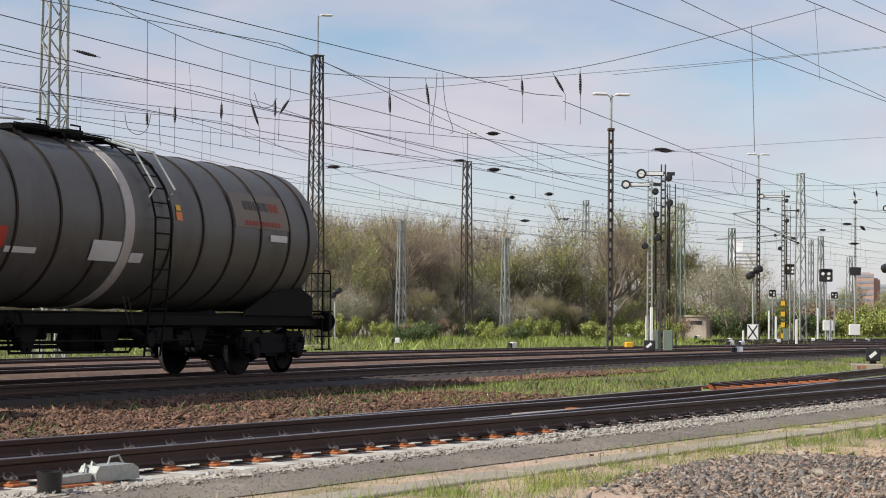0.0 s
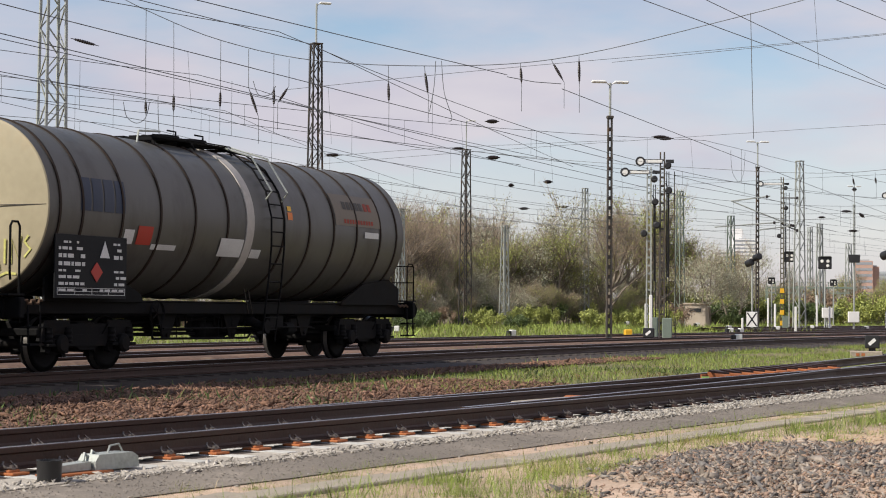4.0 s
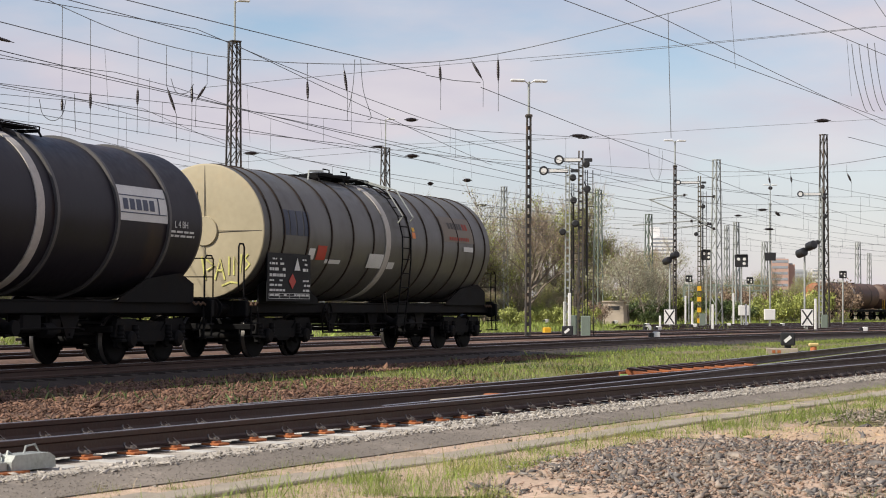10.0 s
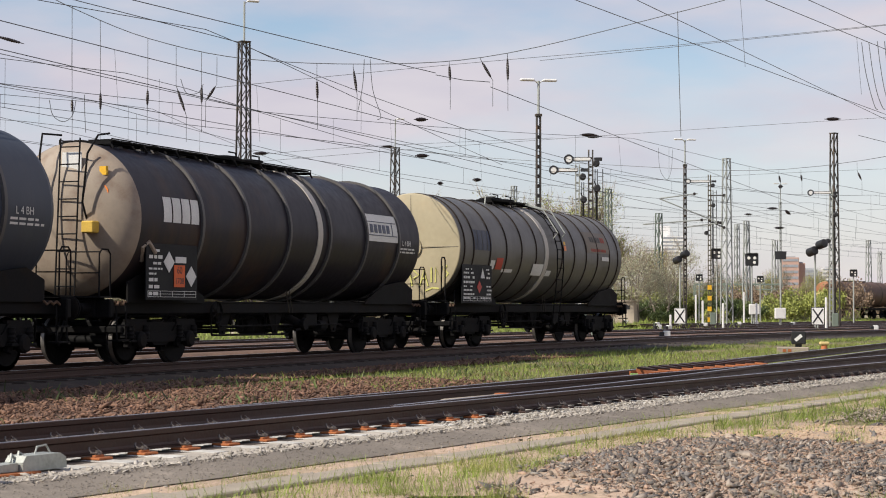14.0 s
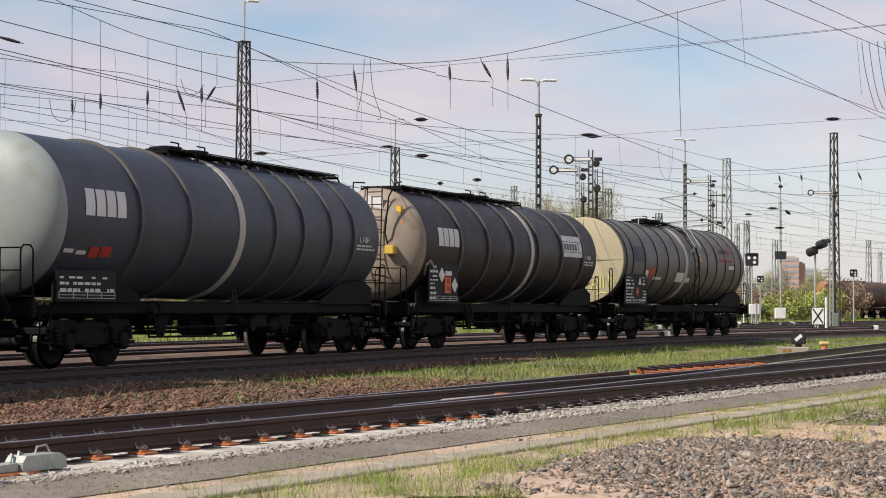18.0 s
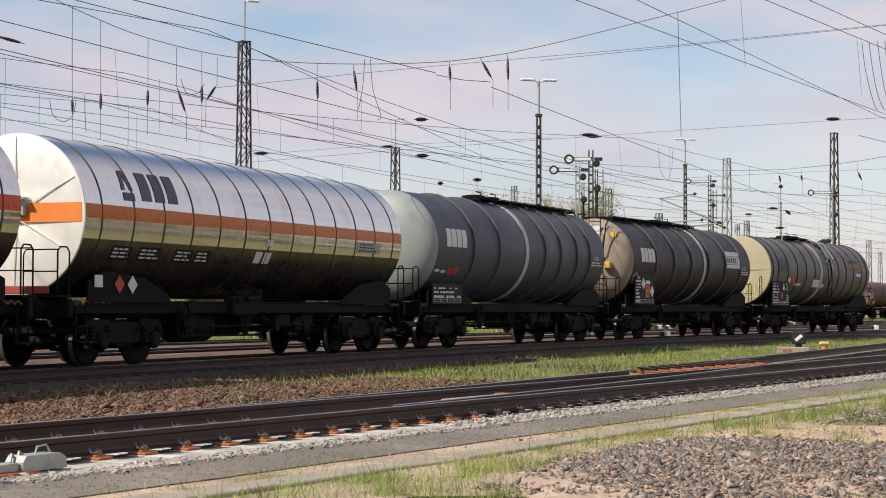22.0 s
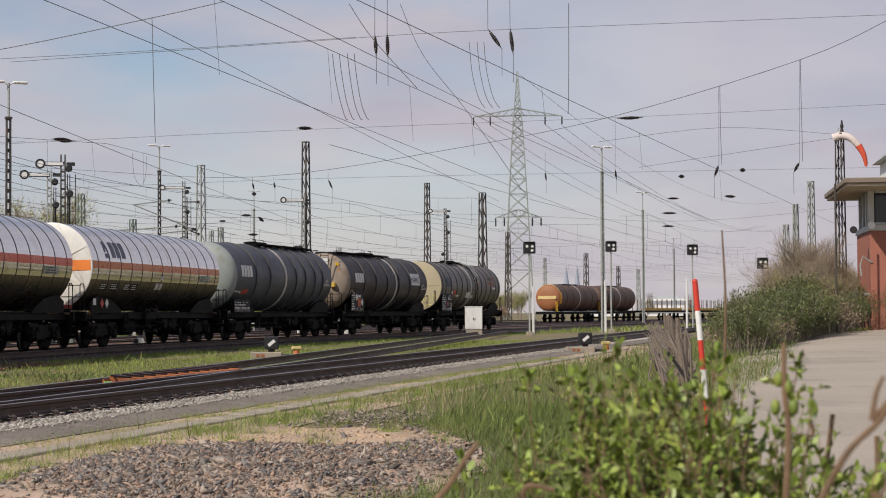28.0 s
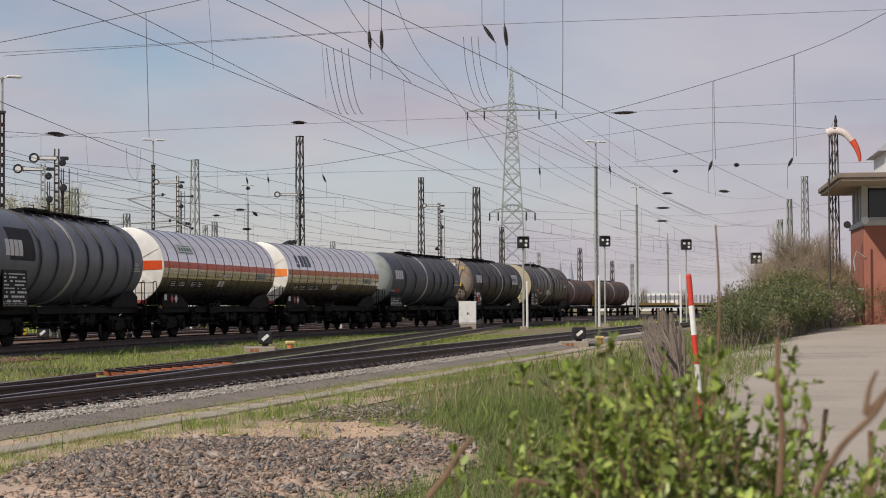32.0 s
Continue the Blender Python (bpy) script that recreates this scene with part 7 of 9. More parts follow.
def far_pile(rng):
    p = near(10.0 + rng.normal(0, 0.7), 4.9 + rng.normal(0, 0.42))
    return (p.x, p.y, ground_z(p.x, p.y) + 0.02 + rng.uniform(0, 0.05))


def on_path(rng):
    side = rng.uniform(1.6, 2.24)
    p = near(rng.uniform(-11, 26), side)
    return (p.x, p.y, ground_z(p.x, p.y) + 0.091 - 0.064 * (side - 1.57) / 0.69)


def on_line_shoulder(rng):
    x, y, h = line(rng.uniform(-12, 24), rng.uniform(2.3, 3.7))
    return (x, y, max(ground_z(x, y), -0.27) + 0.03)


M["stone_dark"] = material("dark_basalt_stone", (0.145, 0.132, 0.122), 0.9, var=0.25, fine=25, coarse=3, bump=0.3, per_object=0.5, island=True)
M["stone_pink"] = material("pinkish_stone", (0.30, 0.205, 0.15), 0.92, var=0.25, fine=25, coarse=3, bump=0.3, per_object=0.45, island=True)
stones("heap_stones", 5200, on_heap, 0.020, "stone_mix", "grey crushed stones of the heap", 1)
stones("heap_stones", 4200, on_heap, 0.020, "stone_dark", "dark crushed stones of the heap", 21)
stones("heap_stones", 11000, on_heap, 0.0115, "stone_pink", "pinkish crushed stones of the heap", 8)
stones("heap_stones", 1200, on_heap, 0.011, "stone_pale", "pale chips among the heap's stones", 9)
stones("heap_stones", 1300, far_pile, 0.017, "stone_mix", "small pile of grey stones behind the sand", 22)
stones("edge_stones", 11000, in_near(-12, 60, 1.34, 1.70, 0.090), 0.0135, "stone_pale", "pale ballast stones along the sleeper ends", 2)
stones("edge_stones", 6500, in_near(4.5, 60, 1.05, 1.45, 0.105), 0.0135, "stone_pale", "pale ballast stones over the sleeper ends", 32)
stones("ballast_stones", 30000, in_near(-10, 17, -7.4, -1.1, 0.045), 0.024, "stone_rust", "rust-brown ballast stones between the tracks", 3)
stones("ballast_stones", 12000, on_line_shoulder, 0.026, "stone_rust", "rust-brown ballast stones beside the train's track", 4)
M["grit"] = material("path_grit", (0.22, 0.195, 0.165), 0.95, var=0.2, fine=25, coarse=3, bump=0.2, per_object=0.45, island=True)
stones("path_grit", 9000, on_path, 0.0055, "grit", "fine grit scattered on the path", 5)
stones("path_grit", 2500, in_near(-11, 24, 2.2, 4.4, 0.02), 0.009, "stone_pale", "loose pale stones on the soil verge", 6)
stones("sand_clods", 500, lambda rng: sand_fn(math.sqrt(rng.uniform(0, 1)), rng.uniform(0, 2 * math.pi)), 0.02, "sand", "clods of sand on the bare patch", 7)


def grass(name, n, place, height, mat, label, seed, width=1.0, lean=0.35):
    rng = np.random.default_rng(seed)
    pos = [place(rng) for _ in range(n)]
    pos = np.array([p for p in pos if p is not None])
    n = len(pos)
    h = rng.lognormal(math.log(height), 0.35, n)
    sc = np.stack([h * width * rng.uniform(0.6, 1.3, n), h * rng.uniform(0.4, 1.3, n), h], 1)
    return mass(name, BLADE_V, BLADE_F, pos, turns(rng, n, sc, lean), mat, None, "stuff", label, "grass")


def patchy(fn, scale, limit, seed=0.0):
    """Keeps places where a slow noise is high, so that growth stands in patches."""
    def out(rng):
        for _ in range(6):
            p = fn(rng)
            if noise.noise((p[0] * scale, p[1] * scale, seed)) > limit:
                return p
        return None
    return out


def off_heap(fn, edge=1.0):
    """Leaves the heap, the sand and the trough free."""
    def out(rng):
        for _ in range(8):
            p = fn(rng)
            if p is None:
                continue
            s, side = near_coords(p[0], p[1])
            a, b = near_coords(*HEAP)
            if ((s - a) / 4.7) ** 2 + ((side - b) / 1.75) ** 2 > edge and ((s - 6.4) / 2.4) ** 2 + ((side - 5.2) / 1.4) ** 2 > 1 and (abs(side - 2.94) > 0.215 or rng.uniform() < 0.28):
                return p
        return None
    return out


def tufted(s0, s1, a, b, count, spread, seed, dense=None):
    """Blades gathered in tufts round fixed centres."""
    r = random.Random(seed)
    mid = []
    while len(mid) < count:
        c = (r.uniform(s0, s1), r.uniform(a, b))
        if dense is None or r.random() < dense(*c):
            mid.append((c[0], c[1], spread * r.uniform(0.4, 1.5)))

    def fn(rng):
        c = mid[rng.integers(0, count)]
        p = near(c[0] + rng.normal(0, c[2]) * 1.3, c[1] + rng.normal(0, c[2]))
        return (p.x, p.y, ground_z(p.x, p.y) - 0.005)
    return fn


def strip_growth(s, side):
    return 0.22 + 0.78 * smooth(4, 7, s) if side < 2.7 else 1.0


grass("verge_grass", 34000, off_heap(tufted(-12, 1.2, 3.2, 5.3, 130, 0.17, 3)), 0.085, "grass", "fresh green grass tufts along the cable trough", 11, 0.55, 0.3)
grass("verge_grass", 30000, off_heap(tufted(0, 30, 3.1, 4.0, 190, 0.16, 4)), 0.075, "grass", "grass tufts on the near side of the cable trough", 21, 0.55, 0.3)
grass("verge_grass", 36000, off_heap(tufted(-9, 42, 2.2, 2.8, 280, 0.13, 5, strip_growth)), 0.055, "grass", "short grass patches along the grit path", 12, 0.6, 0.4)
grass("verge_grass", 22000, off_heap(patchy(in_near(-11, 30, 2.1, 4.2, 0.012), 0.8, -0.35, 6)), 0.04, "dry_grass", "dry straw between path and trough", 13, 0.6, 0.9)
grass("bank_grass", 30000, off_heap(in_near(-1, 14, 5.6, 9.3, 0.0), 1.05), 0.12, "grass_bank", "fresh grass behind the stone heap", 23, 0.5, 0.35)
grass("bank_grass", 26000, off_heap(patchy(in_near(6, 34, 3.6, 9.3, 0.0), 0.5, -0.35, 9)), 0.13, "grass_bank", "dense grass on the slope below the road", 14, 0.6, 0.35)
grass("bank_grass", 1800, off_heap(patchy(in_near(4, 34, 4.0, 9.3, 0.0), 0.4, -0.05, 19)), 0.22, "dry_grass", "tall dry stalks in the grass below the road", 24, 0.3, 0.25)
grass("verge_grass", 2600, tufted(4.5, 8.5, 4.0, 6.6, 26, 0.10, 44), 0.09, "grass", "scattered grass on the sand and stones", 41, 0.55, 0.4)
grass("bank_grass", 8000, in_near(24, 80, 3.6, 9.5, 0.0), 0.20, "grass_bank", "long grass between track and fence", 15, 0.9)
grass("wedge_grass", 60000, patchy(in_near(11, 75, -9.5, -2.6, 0.0), 0.20, -0.30, 3), 0.07, "grass", "short green grass between the two lines", 16, 1.6)
grass("wedge_weeds", 9000, patchy(in_near(11, 70, -9.5, -2.4, 0.0), 0.35, -0.1, 14), 0.06, "weed", "low brownish weeds between the two lines", 26, 2.0, 0.6)
grass("wedge_weeds", 5000, patchy(in_near(-6, 26, -8.5, -2.2, 0.03), 0.35, 0.02, 4), 0.10, "weed", "rusty green weeds on the ballast", 17, 2.2, 0.6)


def line_edge(rng):
    x, y, h = line(rng.uniform(17, 120), 2.2 + abs(rng.normal(0, 1.2)))
    return (x, y, GZ)


grass("wedge_grass", 34000, patchy(line_edge, 0.3, -0.3, 7), 0.085, "grass", "green grass along the train's track", 46, 1.4, 0.45)
grass("wedge_weeds", 7000, patchy(line_edge, 0.4, -0.05, 17), 0.09, "weed", "low weeds along the train's track", 47, 2.0, 0.6)


def far_verge(rng):
    s = rng.uniform(5, 190)
    x, y, h = line(s, rng.uniform(-50, -26.5 if s > 84 else -12.3))
    return (x, y, GZ)


def yard_gap(rng):
    o = rng.choice([-2.4, -7.3, -12.2, -17.0, -21.9])
    x, y, h = line(rng.uniform(0, 170), o + rng.normal(0, 0.45))
    return (x, y, GZ + 0.05)


def yard_stone(rng):
    x, y, h = line(rng.uniform(0, 90), rng.choice([-2.4, -7.3]) + rng.uniform(-1.2, 1.2))
    return (x, y, -0.2 + rng.uniform(-0.06, 0.06))


def far_field(rng):
    x, y, h = line(rng.uniform(100, 260), rng.uniform(2.0, 20))
    return (x, y, GZ)


grass("yard_grass", 60000, far_verge, 0.27, "grass", "green verge beyond the yard tracks", 18, 1.6, 0.5)
grass("yard_grass", 52000, patchy(yard_gap, 0.16, -0.22, 5), 0.115, "grass", "weeds between the yard tracks", 19, 1.3, 0.55)
stones("ballast_stones", 16000, yard_stone, 0.030, "stone_rust", "reddish ballast stones between the yard tracks", 29)
grass("yard_grass", 7000, patchy(far_field, 0.06, -0.2, 6), 0.25, "grass", "grass between distant tracks", 20, 2.5)


# ---- trees and shrubs
def limb(out, p, d, length, r, depth, rng, tips, spread=0.45, droop=0.0):
    """Adds a bending limb and its branches to out; tips gets the fine ends and their ways."""
    n = 4 if depth > 2 else 3
    pts = [Vector(p)]
    d = Vector(d).normalized()
    for i in range(n):
        d = (d + Vector((rng.uniform(-1, 1), rng.uniform(-1, 1), rng.uniform(-0.2, 0.7) - droop)) * 0.15).normalized()
        pts.append(pts[-1] + d * length / n)
    out.tube(pts, r, 6 if depth > 2 else (4 if depth > 1 else 3), False, r * 0.5)
    if depth < 2:
        tips += [(q, d) for q in pts[1:]]
    if depth == 0:
        return
    for i in range(7 if depth > 3 else (rng.randint(4, 5) if depth > 1 else rng.randint(3, 4))):
        q = pts[0].lerp(pts[-1], rng.uniform(0.22 if depth > 3 else 0.35, 0.98)) if i else pts[-1]
        side = Vector((rng.uniform(-1, 1), rng.uniform(-1, 1), rng.uniform(-0.2, 0.8))).normalized()
        limb(out, q, d * (1 - spread) + side * spread * 1.25, length * rng.uniform(0.5, 0.75), r * 0.5, depth - 1, rng, tips, spread, droop)


def along(rng, ways, wild, size):
    """Turns that lay a form's z along given ways, somewhat scattered, with scale."""
    z = ways + rng.normal(0, wild, ways.shape) + np.array((0, 0, 0.25))
    z /= np.linalg.norm(z, axis=1)[:, None]
    x = np.cross(z, rng.normal(0, 1, ways.shape))
    x /= np.linalg.norm(x, axis=1)[:, None]
    return np.stack([x, np.cross(z, x), z], 2) * size[:, None, None]


TWIG_V = [(-0.009, -0.005, 0), (0.009, -0.005, 0), (0.0, 0.011, 0), (0.055, 0.0, 0.55), (0.066, 0.0, 0.55), (0.06, 0.008, 0.55), (0.02, 0.03, 1.0), (0.024, 0.03, 1.0), (0.022, 0.034, 1.0),
          (0.05, 0.0, 0.5), (0.058, 0.0, 0.5), (0.054, 0.006, 0.5), (0.27, 0.06, 0.92), (0.274, 0.06, 0.92), (0.272, 0.064, 0.92)]
TWIG_F = [(0, 1, 4, 3), (1, 2, 5, 4), (2, 0, 3, 5), (3, 4, 7, 6), (4, 5, 8, 7), (5, 3, 6, 8), (9, 10, 13, 12), (10, 11, 14, 13), (11, 9, 12, 14)]


def tree(label, h, leaf, twigs, leaves, seed, spread=0.42, stems=1, twig_len=0.75, leaf_size=0.05, width=1.0):
    rng = random.Random(seed)
    T = thing("tree", Matrix.Translation((0, 0, -200)), label, "tree", "trees beyond the yard")
    wood, tips = Shape(), []
    for i in range(stems):
        a = rng.uniform(0, 6.28)
        lean = 0.22 * (stems > 1)
        limb(wood, (lean * math.cos(a), lean * math.sin(a), -0.1), Vector((math.cos(a) * lean, math.sin(a) * lean, 1)), h * 0.36, 0.015 * h / (1.0 + 0.5 * (stems > 1)), 3 if stems > 1 else 4, rng, tips, spread)
    part("trunk", wood, "bark", T, smooth=0)
    nr = np.random.default_rng(seed)
    tip_p = np.array([tuple(q[0]) for q in tips])
    tip_d = np.array([tuple(q[1]) for q in tips])
    idx = nr.integers(0, len(tips), twigs)
    mass("twig_haze", TWIG_V, TWIG_F, tip_p[idx], along(nr, tip_d[idx], 0.45, nr.uniform(0.5, 1.3, twigs) * twig_len), "twig_brown", T)
    if leaves:
        idx = nr.integers(0, len(tips), leaves)
        pos = tip_p[idx] + nr.normal(0, 0.22, (leaves, 3))
        mass("crown", LEAF_V, LEAF_F, pos, turns(nr, leaves, nr.uniform(0.6, 1.4, leaves) * leaf_size * 1.7, any_way=True), leaf, T)
    return T


def shrub(label, r, h, leaf, leaves, seed, leaf_size=0.10, name="shrub", category="shrub", stems=14):
    rng = random.Random(seed)
    nr = np.random.default_rng(seed)
    T = thing(name, Matrix.Translation((0, 0, -200)), label, category, "shrubs of the yard edge")
    wood, tips = Shape(), []
    for i in range(stems):
        a, k = rng.uniform(0, 6.28), rng.uniform(0.1, 1.0)
        p = Vector((math.cos(a) * r * 0.4 * k, math.sin(a) * r * 0.4 * k, -0.05))
        q = Vector((math.cos(a) * r * k, math.sin(a) * r * k, h * rng.uniform(0.55, 1.05) * (1 - 0.35 * k * k)))
        m = p.lerp(q, 0.5) + Vector((rng.uniform(-0.1, 0.1), rng.uniform(-0.1, 0.1), 0.12 * h))
        wood.tube([p, m, q], 0.022, 4, False, 0.008)
        for j in range(5):
            b = m.lerp(q, rng.random()) if j else q
            e = b + Vector((rng.uniform(-1, 1), rng.uniform(-1, 1), rng.uniform(-0.1, 0.9))).normalized() * rng.uniform(0.2, 0.45) * h * 0.4
            wood.tube([b, e], 0.009, 3, False, 0.004)
            tips += [b.lerp(e, u) for u in (0.3, 0.7, 1.0)]
        tips += [p.lerp(m, 0.6), m, m.lerp(q, 0.5)]
    part("stem_tangle", wood, "bark", T, smooth=0)
    tp = np.array([tuple(t) for t in tips])
    idx = nr.integers(0, len(tp), leaves)
    pos = tp[idx] + nr.normal(0, 0.09 * h * 0.6 + 0.05, (leaves, 3))
    pos[:, 2] = np.abs(pos[:, 2])
    mass("foliage", LEAF_V, LEAF_F, pos, turns(nr, leaves, nr.uniform(0.6, 1.4, leaves) * leaf_size, any_way=True), leaf, T)
    return T


TREES = [
    tree("bare brown tree with a haze of fine twigs", 9.0, "leaf_spring", 1700, 500, 101),
    tree("bare grey-brown tree with spreading limbs", 8.2, "leaf_spring", 1700, 0, 102, 0.45),
    tree("tree coming into fresh green leaf", 9.4, "leaf_spring", 1000, 7500, 103, 0.45),
    tree("pale blossoming tree among bare ones", 7.4, "blossom", 900, 8500, 104, 0.5, stems=3),
    tree("many-stemmed bare scrub tree", 6.4, "leaf_spring", 1500, 3200, 105, 0.45, stems=5),
    tree("dark ivy-grown tree beyond the tracks", 8.0, "leaf_dark", 1000, 4500, 106, 0.45),
]
SHRUBS = [
    shrub("round green shrub beside the yard", 1.7, 1.8, "leaf_spring", 6000, 201, 0.12),
    shrub("dark green bramble clump beside the yard", 1.9, 1.4, "leaf_dark", 6000, 202, 0.12),
    shrub("reddish-brown dry brush beside the yard", 1.5, 1.9, "leaf_brown", 3500, 203, 0.11),
]


def plant(ob, x, y, s, turn, z=None):
    if abs(math.atan2(x, y) - 0.101) < 0.012 and 60 < math.hypot(x, y) < 150:
        return None                                  # the clearing before the hut
    m = pose(x, y, GZ if z is None else z, 0, 0, turn) @ Matrix.Diagonal((s, s, s * (0.9 + 0.2 * ((turn * 7) % 10) / 10), 1))
    return copy_thing(ob, m)


for ob in TREES:
    ob["tall"] = max(v.co.z for c in ob.children if c.name.startswith("trunk") for v in c.data.vertices)


def skyline(x, y):
    """The tallest growth at a place: high beside the yard, low towards the far end."""
    b = math.degrees(math.atan2(x, y))
    k = np.interp(b, (-12, -4, 1, 5.2, 6.6, 7.4, 9.0, 11, 13, 30), (0.067, 0.067, 0.062, 0.052, 0.046, 0.024, 0.020, 0.021, 0.013, 0.013))
    return 1.4 + math.hypot(x, y) * float(k)


def plant_tree(ob, x, y, s, turn):
    return plant(ob, x, y, min(s, skyline(x, y) * rp.uniform(0.72, 1.12) / ob["tall"]), turn)


rp = random.Random(77)
for i in range(44):
    s = 36 + i * 2.4
    x, y, h = line(s, -54 - rp.uniform(0, 8))
    k = [0, 3, 4, 2, 1, 3, 4, 5, 0, 2, 1, 2, 4, 3][i % 14]
    plant_tree(TREES[k], x, y, rp.uniform(0.95, 1.5), rp.uniform(0, 360))
for i in range(36):
    s = 34 + i * 3.1
    if i % 4:
        x, y, h = line(s, -66 - rp.uniform(0, 10))
        plant_tree(TREES[rp.choice((0, 1, 2, 0, 2, 5, 1))], x, y, rp.uniform(1.0, 1.4), rp.uniform(0, 360))
    x, y, h = line(s, -55 - rp.uniform(0, 6))
    plant(SHRUBS[rp.choice((0, 1, 2, 0))], x, y, min(rp.uniform(1.0, 1.6), skyline(x, y) / 2.6), rp.uniform(0, 360))
for i in range(19):
    a, R = radians(-7.5 + i * 0.80), rp.uniform(150, 178)
    plant_tree(TREES[rp.choice((0, 1, 2, 2, 4, 3))], R * math.sin(a), R * math.cos(a), 2.0, rp.uniform(0, 360))
for i in range(30):
    a, R = radians(2.0 + i * 0.36), rp.uniform(175, 205)
    plant(SHRUBS[rp.choice((0, 1, 0, 2))], R * math.sin(a), R * math.cos(a), rp.uniform(1.1, 2.0), rp.uniform(0, 360))
for i in range(16):
    a, R = radians(6.6 + i * 0.45), rp.uniform(255, 290)
    plant_tree(TREES[rp.choice((2, 5, 2, 0))], R * math.sin(a), R * math.cos(a), 2.0, rp.uniform(0, 360))
for i in range(46):
    x, y, h = line(34 + i * 2.3, -51 - rp.uniform(0, 4))
    m = min(rp.uniform(0.45, 0.75), skyline(x, y) * 0.6 / 6.4)
    plant(TREES[rp.choice((4, 2, 4, 3, 5))], x, y, m, rp.uniform(0, 360))
for i in range(60):
    s = 22 + i * 1.9
    x, y, h = line(s, (-33 if i % 3 == 0 else -47) - rp.uniform(0, 4))
    plant(SHRUBS[rp.choice((0, 0, 1, 0, 2))], x, y, rp.uniform(0.5, 1.0), rp.uniform(0, 360))
for i in range(26):
    s = 146 + i * 5.2
    x, y, h = line(s, -60 - rp.uniform(0, 14))
    plant_tree(TREES[rp.choice((2, 5, 2, 0, 5))], x, y, rp.uniform(0.7, 1.0), rp.uniform(0, 360))
for i in range(44):
    x, y, h = line(112 + i * 3.2, -54 - rp.uniform(0, 6))
    plant(SHRUBS[rp.choice((0, 1, 0, 2))], x, y, rp.uniform(1.0, 1.7), rp.uniform(0, 360))
for i in range(14):
    a = radians(13.5 + i * 1.35)
    R = 420 + rp.uniform(-40, 60)
    plant_tree(TREES[rp.choice((2, 5, 5))], R * math.sin(a), R * math.cos(a), rp.uniform(0.8, 1.25), rp.uniform(0, 360))


# ---------------------------------------------------------------- the road side: hedge, fence, signal box, near bush
HEDGE = [
    shrub("dense dark green hedge shrub by the road", 1.8, 2.3, "leaf_hedge", 6000, 301, 0.085, "hedge_shrub", "shrub", 34),
    shrub("leafy green hedge shrub by the road", 1.6, 2.0, "leaf_hedge", 4800, 302, 0.075, "hedge_shrub", "shrub", 34),
    shrub("reddish dry brush in the hedge", 1.3, 1.6, "leaf_brown", 2600, 303, 0.08, "hedge_shrub", "shrub", 34),
]
rh = random.Random(12)


def left_of_road(i, off):
    p, q = road_pts[i], road_pts[min(i + 1, len(road_pts) - 1)]
    d = (q - p).normalized()
    return p.x - d.y * off, p.y + d.x * off


for i in range(44, 92, 2):
    for off in (3.8, 5.6, 7.6):
        if i < 52 and off > 5:
            continue
        x, y = left_of_road(i, off + rh.uniform(-0.6, 0.6))
        if math.degrees(math.atan2(x, y)) < 24.7 + 55 / math.hypot(x, y):
            continue
        plant(HEDGE[rh.choice((0, 0, 1, 2, 0)) if off < 5 else rh.choice((0, 1, 2))], x, y, rh.uniform(0.65, 1.0) * (0.75 if i < 50 else 1.0) * (0.75 if math.atan2(x, y) > radians(28.6) else 1.0), rh.uniform(0, 360), ground_z(x, y))
for i in range(72, 100, 3):
    x, y = left_of_road(min(i, len(road_pts) - 2), 9.5 + rh.uniform(0, 5))
    if math.degrees(math.atan2(x, y)) < 27.2:
        continue
    plant(TREES[rh.choice((4, 4, 2, 0))], x, y, rh.uniform(0.42, 0.62), rh.uniform(0, 360), ground_z(x, y))
for q in ((34.4, 66.0, 0.42), (36.0, 72.0, 0.55), (37.5, 72.5, 0.6), (39.0, 74.0, 0.62), (40.5, 78.0, 0.75), (42.0, 78.0, 0.7), (35.0, 64.3, 0.55), (36.2, 65.2, 0.6), (33.9, 63.0, 0.5), (35.6, 66.0, 0.62), (33.2, 62.4, 0.55), (34.6, 65.5, 0.72), (36.6, 67.5, 0.75), (32.6, 63.5, 0.5), (35.3, 67.8, 0.72)):
    plant(TREES[rh.choice((4, 2, 0, 4))], q[0], q[1], q[2] * 0.85, rh.uniform(0, 360), ground_z(q[0], q[1]))


def road_bank(rng):
    i = rng.integers(20, len(road_pts) - 3)
    x, y = left_of_road(int(i), -rng.uniform(2.6, 6.0))
    return (x, y, ground_z(x, y))


def road_edge(rng):
    i = rng.integers(10, len(road_pts) - 20)
    x, y = left_of_road(int(i), rng.uniform(3.2, 5.4))
    return (x, y, ground_z(x, y))


grass("road_grass", 9000, road_bank, 0.30, "grass", "long grass on the outer bank of the road", 31, 1.0)
grass("road_grass", 7000, road_edge, 0.11, "grass", "grass along the inner edge of the road", 32, 1.0)

